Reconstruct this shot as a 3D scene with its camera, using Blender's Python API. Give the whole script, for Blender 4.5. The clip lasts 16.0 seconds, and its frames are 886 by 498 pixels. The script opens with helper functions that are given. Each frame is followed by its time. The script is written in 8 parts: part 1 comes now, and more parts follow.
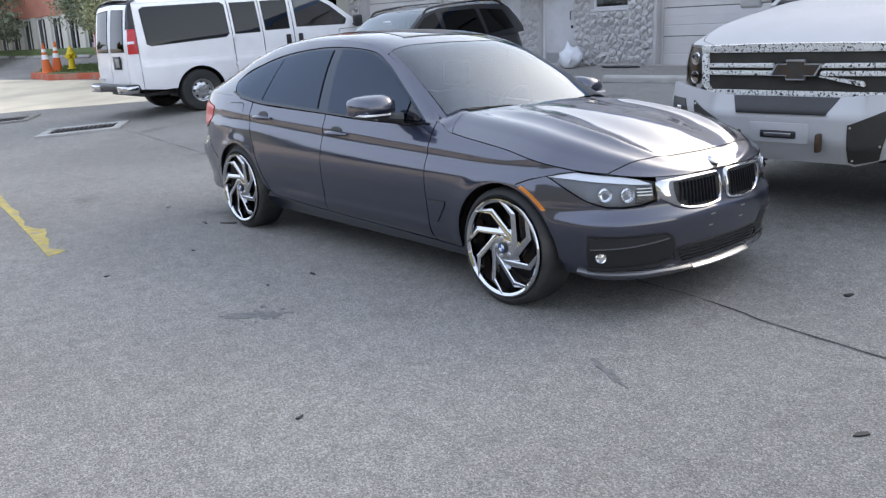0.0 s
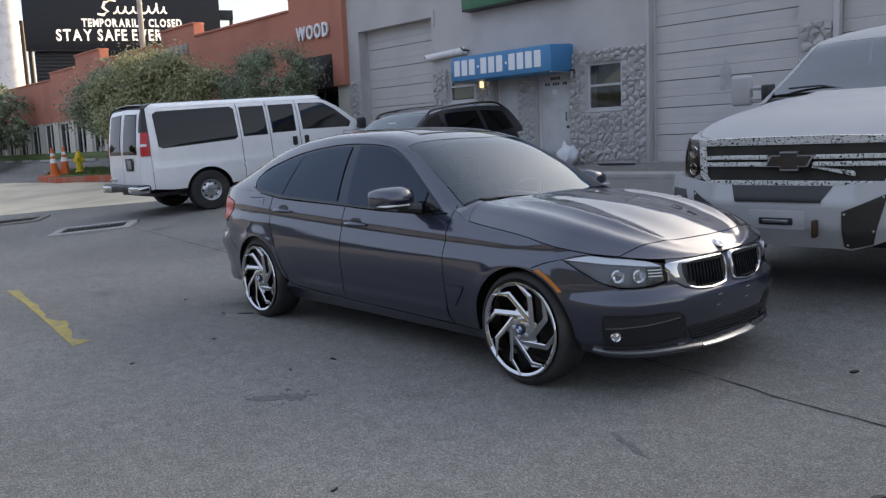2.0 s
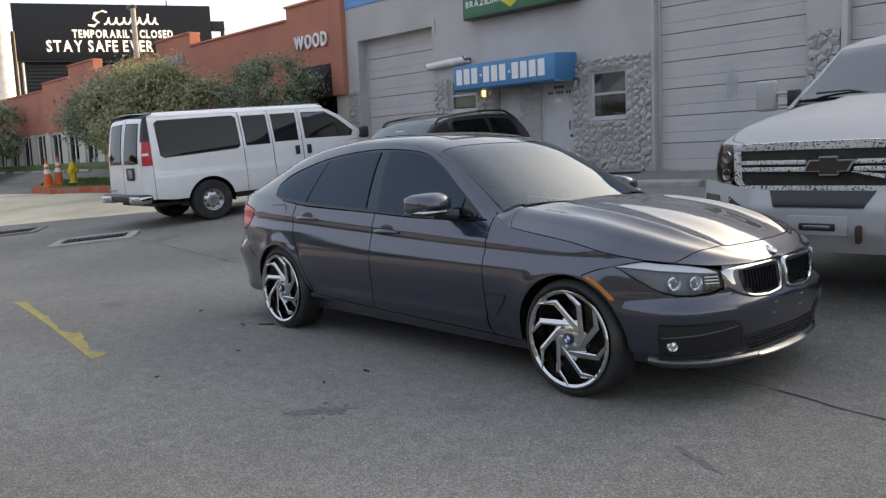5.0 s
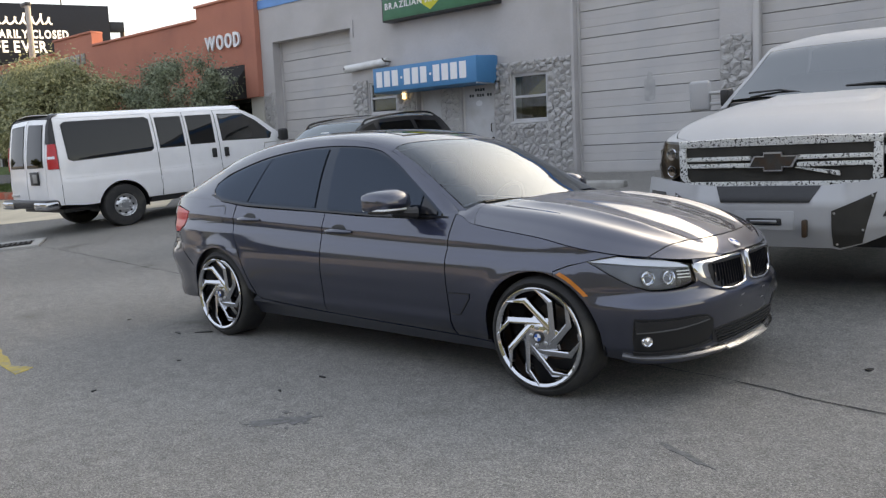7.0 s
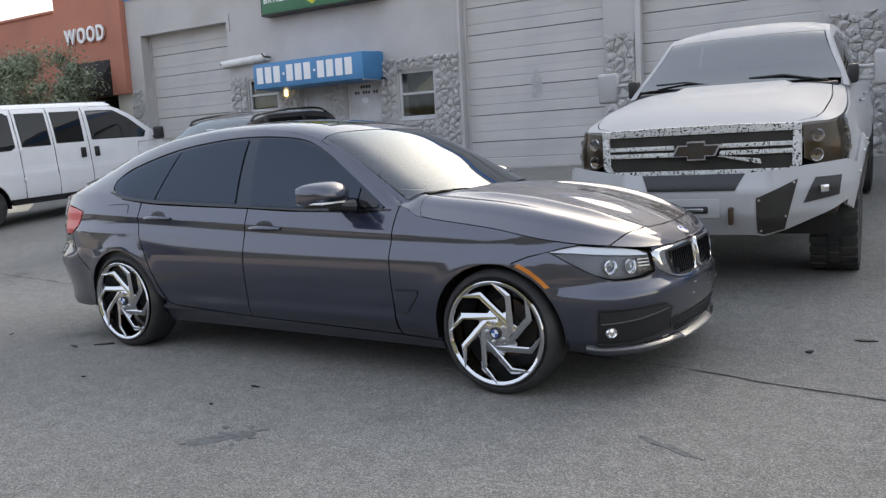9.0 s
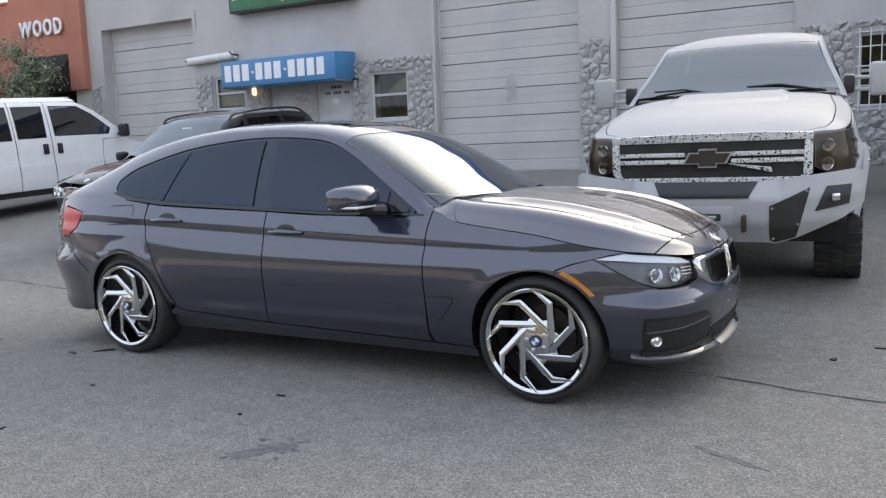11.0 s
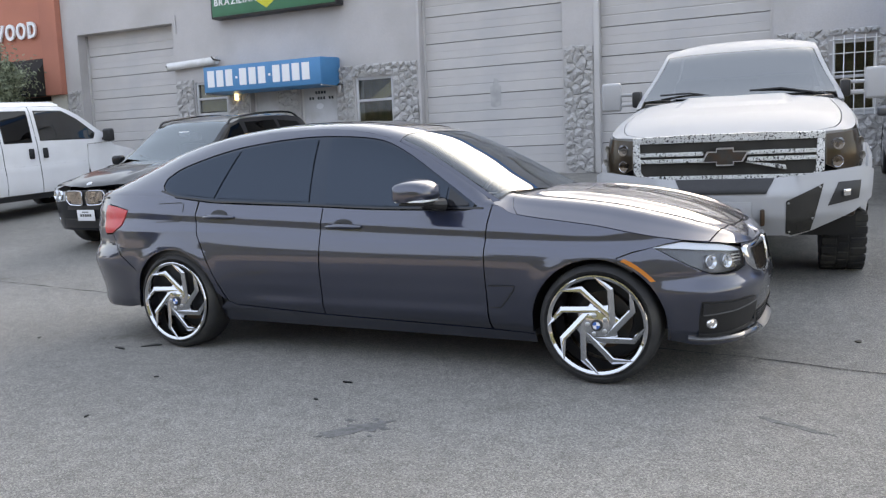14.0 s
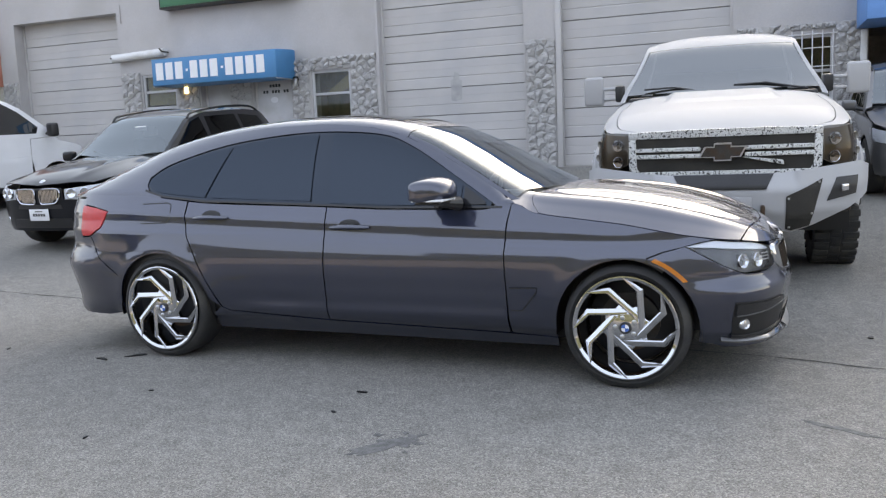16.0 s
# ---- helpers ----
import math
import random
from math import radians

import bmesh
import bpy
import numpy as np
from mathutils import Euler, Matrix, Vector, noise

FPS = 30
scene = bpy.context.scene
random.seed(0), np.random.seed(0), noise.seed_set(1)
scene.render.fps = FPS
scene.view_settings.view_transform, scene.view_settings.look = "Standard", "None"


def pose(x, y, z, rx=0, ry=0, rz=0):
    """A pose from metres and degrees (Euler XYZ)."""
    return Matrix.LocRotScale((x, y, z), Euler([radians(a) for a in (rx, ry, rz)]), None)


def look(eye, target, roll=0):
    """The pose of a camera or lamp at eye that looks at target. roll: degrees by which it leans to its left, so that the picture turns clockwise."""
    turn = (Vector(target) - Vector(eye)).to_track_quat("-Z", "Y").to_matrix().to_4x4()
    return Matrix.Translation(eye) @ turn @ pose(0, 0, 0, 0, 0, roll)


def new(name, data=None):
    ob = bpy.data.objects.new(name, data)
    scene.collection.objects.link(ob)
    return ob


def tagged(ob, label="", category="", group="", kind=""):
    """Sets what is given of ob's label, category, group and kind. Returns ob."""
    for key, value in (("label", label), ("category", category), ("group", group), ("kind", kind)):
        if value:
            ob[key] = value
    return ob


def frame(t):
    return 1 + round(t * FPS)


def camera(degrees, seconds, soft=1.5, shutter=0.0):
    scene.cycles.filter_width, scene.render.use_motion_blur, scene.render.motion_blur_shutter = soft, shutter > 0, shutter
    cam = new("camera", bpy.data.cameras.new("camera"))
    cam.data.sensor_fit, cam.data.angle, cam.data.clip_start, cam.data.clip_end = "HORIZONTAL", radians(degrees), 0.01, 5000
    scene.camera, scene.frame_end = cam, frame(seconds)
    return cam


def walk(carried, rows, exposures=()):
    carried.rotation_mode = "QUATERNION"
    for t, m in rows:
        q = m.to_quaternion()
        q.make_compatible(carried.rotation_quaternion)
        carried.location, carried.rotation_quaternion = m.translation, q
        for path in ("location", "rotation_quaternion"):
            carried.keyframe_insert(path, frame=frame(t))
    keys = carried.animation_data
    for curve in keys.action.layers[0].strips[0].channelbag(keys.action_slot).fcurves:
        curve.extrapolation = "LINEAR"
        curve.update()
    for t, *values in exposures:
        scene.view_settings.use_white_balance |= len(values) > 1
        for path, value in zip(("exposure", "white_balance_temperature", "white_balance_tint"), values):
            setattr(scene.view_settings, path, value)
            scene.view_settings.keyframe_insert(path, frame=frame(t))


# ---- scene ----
cam = camera(56.7, 16.0, soft=1.3)
METRES, EYE, TILT, LEAN, TURN = 3.265, 1.435, 0.0, 0.0, 48.0
ROWS = [
    (0.0, 0.0, 0.0, 0.0, -0.47, -14.47, 1.84),
    (0.5, -0.018, -0.0209, 0.0022, -0.62, -10.78, 1.98),
    (1.0, -0.0314, -0.0406, -0.0024, -0.76, -8.48, 2.31),
    (1.5, -0.0379, -0.0579, -0.0128, -0.72, -7.95, 2.35),
    (2.0, -0.041, -0.0678, -0.0112, -0.83, -7.6, 2.33),
    (2.5, -0.0453, -0.0721, -0.0082, -0.82, -7.44, 1.8),
    (3.0, -0.0537, -0.0752, -0.0068, -0.84, -7.29, 1.56),
    (5.5, -0.1502, -0.003, -0.0226, -2.39, -6.61, 3.15),
    (6.0, -0.167, -0.0005, -0.0234, -6.19, -6.71, 2.84),
    (6.5, -0.1917, 0.0018, -0.0258, -7.69, -6.72, 2.72),
    (7.0, -0.2208, 0.0401, -0.0338, -7.91, -6.79, 2.58),
    (7.5, -0.2362, 0.0886, -0.0405, -8.17, -6.74, 2.82),
    (8.0, -0.2526, 0.107, -0.0454, -8.83, -6.82, 2.94),
    (8.5, -0.2876, 0.1326, -0.0524, -12.44, -6.87, 3.07),
    (9.0, -0.3282, 0.1442, -0.0493, -17.0, -7.15, 2.95),
    (11.5, -0.4833, 0.1963, -0.0395, -20.62, -7.1, 2.2),
    (12.0, -0.5151, 0.1602, -0.0458, -20.93, -6.99, 2.43),
    (12.5, -0.5274, 0.1526, -0.0498, -21.37, -6.96, 2.5),
    (13.0, -0.5549, 0.1652, -0.0498, -22.16, -6.87, 2.37),
    (13.5, -0.6094, 0.1866, -0.0478, -22.87, -6.78, 2.15),
    (14.0, -0.6381, 0.2093, -0.051, -23.38, -6.78, 2.19),
    (14.5, -0.6521, 0.2571, -0.0557, -24.61, -7.0, 2.36),
    (15.0, -0.6628, 0.295, -0.0564, -25.61, -7.01, 2.28),
    (15.5, -0.6821, 0.3055, -0.0532, -26.72, -7.18, 2.38),
    (16.0, -0.7254, 0.3266, -0.0424, -27.6, -7.35, 2.31),
]
walk(cam, [(t, pose(0, 0, EYE, TILT, LEAN, TURN) @ pose(METRES * x, METRES * y, METRES * z, 90 + pitch, roll, yaw)) for t, x, y, z, yaw, pitch, roll in ROWS],
     [(0.0, 2.20, 12300, 16), (0.5, 2.13, 12200, 16), (1.0, 1.46, 11900, 16), (1.5, 1.32, 11800, 16), (2.0, 1.29, 11800, 16), (3.0, 1.40, 13200, 16), (5.5, 1.45, 14500, 16), (7.0, 1.73, 14900, 16), (9.0, 1.87, 14500, 16), (12.5, 2.17, 14100, 16), (16.0, 2.21, 14100, 16)])

# ---- light ----
world = bpy.data.worlds.new("sky")
scene.world = world
world.use_nodes = True
wn = world.node_tree
sky = wn.nodes.new("ShaderNodeTexSky")
sky.sky_type = 'NISHITA'
sky.sun_disc = False
SUN_EL, SUN_AZ = 20.0, 6.0      # degrees above the horizon; degrees from +y towards +x
sky.sun_elevation = radians(SUN_EL)
sky.sun_rotation = radians(SUN_AZ)
sky.air_density, sky.dust_density, sky.ozone_density = 1.0, 0.7, 1.8
haze = wn.nodes.new("ShaderNodeMix")            # the clear blue of the sky away from the sun; paler haze towards it
haze.data_type = 'RGBA'
haze.inputs["B"].default_value = (1.38, 2.32, 4.5, 1)
wn.links.new(sky.outputs[0], haze.inputs["A"])
# the broad white glow that haze spreads round a low sun
way, near, fall, glow, sum_ = wn.nodes.new("ShaderNodeTexCoord"), wn.nodes.new("ShaderNodeVectorMath"), wn.nodes.new("ShaderNodeMath"), wn.nodes.new("ShaderNodeMix"), wn.nodes.new("ShaderNodeMath")
near.operation, fall.operation, sum_.operation = 'DOT_PRODUCT', 'POWER', 'MAXIMUM'
near.inputs[1].default_value = (math.sin(radians(SUN_AZ)) * math.cos(radians(SUN_EL)), math.cos(radians(SUN_AZ)) * math.cos(radians(SUN_EL)), math.sin(radians(SUN_EL)))
wn.links.new(way.outputs["Generated"], near.inputs[0])
clear = wn.nodes.new("ShaderNodeMapRange")
clear.interpolation_type = 'SMOOTHSTEP'
for key, val in (("From Min", -0.5), ("From Max", 0.4), ("To Min", 0.97), ("To Max", 0.60)):
    clear.inputs[key].default_value = val
wn.links.new(near.outputs["Value"], clear.inputs["Value"])
wn.links.new(clear.outputs["Result"], haze.inputs["Factor"])
wn.links.new(near.outputs["Value"], sum_.inputs[0])
sum_.inputs[1].default_value = 0.0
wn.links.new(sum_.outputs[0], fall.inputs[0])
fall.inputs[1].default_value = 16.0
glow.data_type, glow.blend_type = 'RGBA', 'ADD'
wn.links.new(fall.outputs[0], glow.inputs["Factor"])
wn.links.new(haze.outputs["Result"], glow.inputs["A"])
glow.inputs["B"].default_value = (13.6, 16.4, 20.6, 1)
glow.clamp_factor = False
wn.links.new(glow.outputs["Result"], wn.nodes["Background"].inputs[0])
wn.nodes["Background"].inputs[1].default_value = 0.15
sun = new("sun", bpy.data.lights.new("sun", 'SUN'))
sun.data.energy, sun.data.angle, sun.data.color = 3.0, radians(3), (1.0, 0.94, 0.86)
to_sun = Vector((math.sin(radians(SUN_AZ)) * math.cos(radians(SUN_EL)), math.cos(radians(SUN_AZ)) * math.cos(radians(SUN_EL)), math.sin(radians(SUN_EL))))
sun.matrix_world = look(to_sun * 50, (0, 0, 0))


# ---- materials ----
def mat(name, colour, rough=0.5, metal=0.0, vary=0.12, scale=6.0, fine=90.0, bump=0.0, bump_scale=60.0, stain=None, stain_scale=0.8, coat=0.0, per=0.0, spec=0.5, rough_vary=0.08, bump_dist=0.01):
    """A surface with variation at two scales, fine relief, an optional stain tint, and a tone of its own per object (per)."""
    m = bpy.data.materials.new(name)
    m.use_nodes = True
    nt = m.node_tree
    N, Lk = nt.nodes, nt.links
    b = N["Principled BSDF"]
    b.inputs["Metallic"].default_value = metal
    b.inputs["Coat Weight"].default_value = coat
    b.inputs["Coat Roughness"].default_value = 0.05
    b.inputs["Specular IOR Level"].default_value = spec
    tc = N.new("ShaderNodeTexCoord")
    big, small = N.new("ShaderNodeTexNoise"), N.new("ShaderNodeTexNoise")
    big.inputs["Scale"].default_value, small.inputs["Scale"].default_value = scale, fine
    big.inputs["Detail"].default_value, small.inputs["Detail"].default_value = 5, 2
    for n in (big, small):
        Lk.new(tc.outputs["Object"], n.inputs["Vector"])
    add = N.new("ShaderNodeMath")
    add.operation = 'MULTIPLY_ADD'
    Lk.new(small.outputs["Fac"], add.inputs[0])
    add.inputs[1].default_value = 0.5
    Lk.new(big.outputs["Fac"], add.inputs[2])
    ramp = N.new("ShaderNodeValToRGB")
    lo, hi = [max(0.0, c * (1 - vary)) for c in colour], [min(1.0, c * (1 + vary)) for c in colour]
    ramp.color_ramp.elements[0].position, ramp.color_ramp.elements[1].position = 0.5, 1.0
    ramp.color_ramp.elements[0].color, ramp.color_ramp.elements[1].color = (*lo, 1), (*hi, 1)
    Lk.new(add.outputs[0], ramp.inputs[0])
    out = ramp.outputs[0]
    if stain:
        sn, sr, mx = N.new("ShaderNodeTexNoise"), N.new("ShaderNodeValToRGB"), N.new("ShaderNodeMix")
        sn.inputs["Scale"].default_value, sn.inputs["Detail"].default_value = stain_scale, 6
        Lk.new(tc.outputs["Object"], sn.inputs["Vector"])
        sr.color_ramp.elements[0].position, sr.color_ramp.elements[1].position = 0.48, 0.68
        Lk.new(sn.outputs["Fac"], sr.inputs[0])
        mx.data_type = 'RGBA'
        Lk.new(sr.outputs[0], mx.inputs["Factor"])
        Lk.new(out, mx.inputs["A"])
        mx.inputs["B"].default_value = (*stain, 1)
        out = mx.outputs["Result"]
    if per:
        oi, hs, mr = N.new("ShaderNodeObjectInfo"), N.new("ShaderNodeHueSaturation"), N.new("ShaderNodeMapRange")
        Lk.new(oi.outputs["Random"], mr.inputs[0])
        mr.inputs["To Min"].default_value, mr.inputs["To Max"].default_value = 1 - per, 1 + per
        Lk.new(mr.outputs[0], hs.inputs["Value"])
        Lk.new(out, hs.inputs["Color"])
        out = hs.outputs[0]
    Lk.new(out, b.inputs["Base Color"])
    rr = N.new("ShaderNodeMapRange")
    Lk.new(big.outputs["Fac"], rr.inputs[0])
    rr.inputs["To Min"].default_value, rr.inputs["To Max"].default_value = max(0, rough - rough_vary), min(1, rough + rough_vary)
    Lk.new(rr.outputs[0], b.inputs["Roughness"])
    if bump:
        bn, bp = N.new("ShaderNodeTexNoise"), N.new("ShaderNodeBump")
        bn.inputs["Scale"].default_value, bn.inputs["Detail"].default_value = bump_scale, 4
        Lk.new(tc.outputs["Object"], bn.inputs["Vector"])
        bp.inputs["Strength"].default_value, bp.inputs["Distance"].default_value = bump, bump_dist
        Lk.new(bn.outputs["Fac"], bp.inputs["Height"])
        Lk.new(bp.outputs[0], b.inputs["Normal"])
    return m


def car_paint(name, colour, rough=0.22, metal=0.5, coat_ior=1.5, spec=0.5):
    m = mat(name, colour, rough, metal, vary=0.05, scale=3, fine=900, coat=1.0, rough_vary=0.04, spec=spec)
    m.node_tree.nodes["Principled BSDF"].inputs["Coat IOR"].default_value = coat_ior
    return m


def glass_mat(name, tint, rough=0.0, ior=1.55, sheen=(1, 1, 1)):
    """Clear or tinted pane: a glossy skin over a see-through tint."""
    m = bpy.data.materials.new(name)
    m.use_nodes = True
    nt = m.node_tree
    N, Lk = nt.nodes, nt.links
    N.remove(N["Principled BSDF"])
    tr, gl, mx, fr = N.new("ShaderNodeBsdfTransparent"), N.new("ShaderNodeBsdfGlossy"), N.new("ShaderNodeMixShader"), N.new("ShaderNodeLayerWeight")
    p5, ma = N.new("ShaderNodeMath"), N.new("ShaderNodeMath")
    tr.inputs[0].default_value = (*tint, 1)
    gl.inputs["Roughness"].default_value = 0.02 + rough
    gl.inputs[0].default_value = (*sheen, 1)
    f0 = ((ior - 1) / (ior + 1)) ** 2
    fr.inputs["Blend"].default_value = 0.5
    p5.operation, ma.operation = 'POWER', 'MULTIPLY_ADD'
    Lk.new(fr.outputs["Facing"], p5.inputs[0])
    p5.inputs[1].default_value = 5.0
    Lk.new(p5.outputs[0], ma.inputs[0])
    ma.inputs[1].default_value, ma.inputs[2].default_value = 1 - f0, f0
    Lk.new(ma.outputs[0], mx.inputs[0])
    Lk.new(tr.outputs[0], mx.inputs[1])
    Lk.new(gl.outputs[0], mx.inputs[2])
    Lk.new(mx.outputs[0], N["Material Output"].inputs[0])
    return m


M = {}
M["paint_grey"] = car_paint("metallic grey paint", (0.022, 0.030, 0.058), rough=0.40, metal=0.8, coat_ior=1.85, spec=0.2)
M["paint_lip"] = car_paint("grey lip paint", (0.10, 0.10, 0.105), rough=0.25, metal=0.5)
M["paint_white"] = car_paint("white paint", (0.78, 0.78, 0.79), rough=0.35, metal=0.0)
M["paint_slate"] = car_paint("slate grey paint", (0.10, 0.10, 0.105), rough=0.35, metal=0.3)
# one even tone, set low so that the sky-lit bonnet does not clip
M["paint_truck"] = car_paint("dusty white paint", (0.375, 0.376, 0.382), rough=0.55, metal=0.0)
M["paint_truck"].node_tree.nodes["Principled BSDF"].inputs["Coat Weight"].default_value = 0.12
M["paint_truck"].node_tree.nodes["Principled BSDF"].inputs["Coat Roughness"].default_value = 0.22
M["paint_black"] = car_paint("black paint", (0.012, 0.013, 0.016), rough=0.3, metal=0.0, coat_ior=1.25, spec=0.1)
M["chrome"] = mat("chrome", (0.55, 0.56, 0.58), 0.06, 1.0, vary=0.02, rough_vary=0.02)
M["satin"] = mat("satin metal", (0.55, 0.56, 0.58), 0.3, 1.0, vary=0.05)
M["steel_dark"] = mat("dark steel", (0.06, 0.055, 0.05), 0.55, 0.6, vary=0.3, stain=(0.09, 0.05, 0.03), stain_scale=9)
M["rubber"] = mat("tyre rubber", (0.022, 0.022, 0.023), 0.75, 0.0, vary=0.3, bump=0.2, bump_scale=140, stain=(0.05, 0.047, 0.042), stain_scale=5)
M["plastic"] = mat("black plastic", (0.018, 0.018, 0.02), 0.42, 0.0, vary=0.25, bump=0.1, bump_scale=400)
M["gloss_black"] = mat("gloss black", (0.01, 0.01, 0.012), 0.08, 0.0, vary=0.2)
M["pillar_black"] = mat("gloss pillar trim", (0.004, 0.005, 0.007), 0.05, 0.0, vary=0.2, spec=0.7, rough_vary=0.02)
# blue specular tint, to match the sky blue put into the side glass
M["pillar_black"].node_tree.nodes["Principled BSDF"].inputs["Specular Tint"].default_value = (0.62, 0.80, 1.0, 1)
M["seal"] = mat("rubber seal", (0.008, 0.008, 0.009), 0.5, 0.0, vary=0.2)
M["trim_cabin"] = mat("cabin trim", (0.13, 0.13, 0.135), 0.7, 0.0, vary=0.3)
M["glass_shop"] = glass_mat("shop window glass", (0.72, 0.74, 0.72), ior=1.4)
# raised IOR and bluish gloss put a brighter sky into the screens' reflections
M["glass_front"] = glass_mat("raked screen glass", (0.34, 0.37, 0.38), ior=2.15, sheen=(0.88, 0.95, 1.0))
M["glass_truck"] = glass_mat("tall screen glass", (0.10, 0.11, 0.115), ior=2.7, sheen=(0.92, 0.97, 1.0))
M["glass_suv"] = glass_mat("car windscreen glass", (0.20, 0.23, 0.24), ior=2.5, sheen=(0.85, 0.95, 1.0))
M["lamp_mid"] = mat("grey lamp housing", (0.13, 0.135, 0.142), 0.4, 0.4, vary=0.15)
M["lamp_silver"] = mat("pale lamp silver", (0.62, 0.64, 0.67), 0.35, 0.3, vary=0.05)
M["lamp_black"] = mat("black lamp housing", (0.03, 0.03, 0.032), 0.25, 0.2, vary=0.2)
# the blue of a reflected sky is put into this gloss colour
M["glass_privacy"] = glass_mat("privacy glass", (0.03, 0.036, 0.05), ior=1.68, sheen=(0.62, 0.80, 1.0))
M["glass_black"] = glass_mat("black tinted glass", (0.02, 0.022, 0.026), ior=1.28)
M["glass_dark"] = glass_mat("tinted glass", (0.035, 0.04, 0.05))
M["glass_ws"] = glass_mat("windscreen glass", (0.34, 0.37, 0.38), ior=2.0)
M["glass_clear"] = glass_mat("clear lens", (0.93, 0.95, 0.97), ior=1.3)
M["glass_smoke"] = glass_mat("smoked lens", (0.42, 0.36, 0.31), ior=1.4)
M["lamp_bowl"] = mat("lamp reflector", (0.75, 0.76, 0.78), 0.12, 1.0, vary=0.05)
M["lamp_dark"] = mat("smoked lamp housing", (0.26, 0.24, 0.21), 0.3, 0.4, vary=0.2)
M["red_lens"] = mat("red lens", (0.60, 0.016, 0.022), 0.3, 0.0, vary=0.1, coat=0.25)
M["screen_white"] = mat("lit white billboard lettering", (0.78, 0.79, 0.80), 0.5, vary=0.02)
for _n in (M["screen_white"].node_tree.nodes["Principled BSDF"],):
    _n.inputs["Emission Color"].default_value, _n.inputs["Emission Strength"].default_value = (0.95, 0.97, 1.0, 1), 0.35
M["amber"] = mat("amber lens", (0.62, 0.17, 0.025), 0.2, 0.0, vary=0.1, coat=0.6)
M["badge_white"] = mat("enamel white", (0.75, 0.76, 0.78), 0.25, vary=0.03)
M["badge_blue"] = mat("enamel blue", (0.03, 0.14, 0.42), 0.25, vary=0.05)
M["asphalt"] = None
M["stucco"] = mat("grey stucco", (0.46, 0.44, 0.435), 0.9, vary=0.09, scale=1.2, fine=50, bump=0.45, bump_scale=90, stain=(0.41, 0.39, 0.38), stain_scale=0.7)
M["stone"] = mat("painted field stone", (0.455, 0.44, 0.43), 0.85, vary=0.12, scale=8, fine=70, bump=1.0, bump_scale=13, bump_dist=0.09, stain=(0.45, 0.44, 0.435), stain_scale=2.5, per=0.04)
M["mortar"] = mat("painted mortar", (0.44, 0.425, 0.415), 0.95, vary=0.15, bump=0.4, bump_scale=50)
M["shutter"] = mat("painted steel shutter", (0.48, 0.46, 0.45), 0.55, vary=0.05, scale=1.5, stain=(0.44, 0.43, 0.43), stain_scale=1.1, per=0.03, bump=0.05, bump_scale=20)
M["orange"] = mat("terracotta stucco", (0.54, 0.19, 0.13), 0.9, vary=0.08, scale=1.0, bump=0.3, bump_scale=70, stain=(0.41, 0.145, 0.105), stain_scale=0.5)
# near-black green for the unseen backdrop that the cars reflect
M["grey_stucco"] = mat("weathered grey stucco", (0.032, 0.046, 0.038), 0.9, vary=0.3, scale=0.3, stain=(0.022, 0.034, 0.026), stain_scale=0.15)
M["cream"] = mat("cream stucco", (0.55, 0.52, 0.46), 0.9, vary=0.08, scale=1.0, bump=0.3, bump_scale=70)
M["white_paint"] = mat("white trim paint", (0.72, 0.72, 0.72), 0.5, vary=0.06, stain=(0.6, 0.59, 0.57), stain_scale=2)
M["blue_vinyl"] = mat("blue vinyl", (0.006, 0.21, 0.42), 0.45, vary=0.07, scale=2, bump=0.06, bump_scale=300)
M["blue_light"] = mat("light blue paint", (0.08, 0.30, 0.62), 0.6, vary=0.07)
M["green_sign"] = mat("green sign face", (0.012, 0.16, 0.085), 0.35, vary=0.12)
M["yellow_sign"] = mat("yellow sign face", (0.55, 0.50, 0.03), 0.4, vary=0.1)
M["sign_white"] = mat("white lettering", (0.78, 0.79, 0.80), 0.5, vary=0.03)
M["billboard"] = mat("black billboard vinyl", (0.012, 0.013, 0.017), 0.6, vary=0.25)
M["awning_dark"] = mat("dark canvas", (0.02, 0.018, 0.018), 0.9, vary=0.3)
M["door_white"] = mat("grey white door paint", (0.52, 0.52, 0.53), 0.55, vary=0.05, stain=(0.44, 0.43, 0.42), stain_scale=2.2)
M["interior"] = mat("dim interior", (0.24, 0.215, 0.19), 0.9, vary=0.3)
M["amber_blind"] = mat("tan window blind", (0.46, 0.38, 0.26), 0.8, vary=0.15)
M["concrete"] = mat("worn concrete", (0.38, 0.37, 0.35), 0.9, vary=0.15, scale=2, bump=0.3, bump_scale=70, stain=(0.26, 0.25, 0.23), stain_scale=1.6)
M["concrete_warm"] = mat("warm concrete apron", (0.66, 0.55, 0.41), 0.9, vary=0.12, scale=0.8, bump=0.2, bump_scale=60, stain=(0.52, 0.43, 0.32), stain_scale=0.5)
M["red_kerb"] = mat("red kerb paint", (0.50, 0.095, 0.05), 0.8, vary=0.25, scale=3, stain=(0.35, 0.2, 0.15), stain_scale=2)
M["yellow_paint"] = mat("worn yellow road paint", (0.43, 0.315, 0.09), 0.85, vary=0.25, scale=10, fine=200, bump=0.3, bump_scale=150, stain=(0.25, 0.225, 0.17), stain_scale=14)
M["iron"] = mat("cast iron", (0.035, 0.032, 0.03), 0.7, 0.5, vary=0.3, bump=0.2, bump_scale=80)
M["cone"] = mat("orange cone rubber", (0.75, 0.14, 0.035), 0.6, vary=0.15)
M["hydrant"] = mat("yellow hydrant paint", (0.72, 0.48, 0.03), 0.5, vary=0.15)
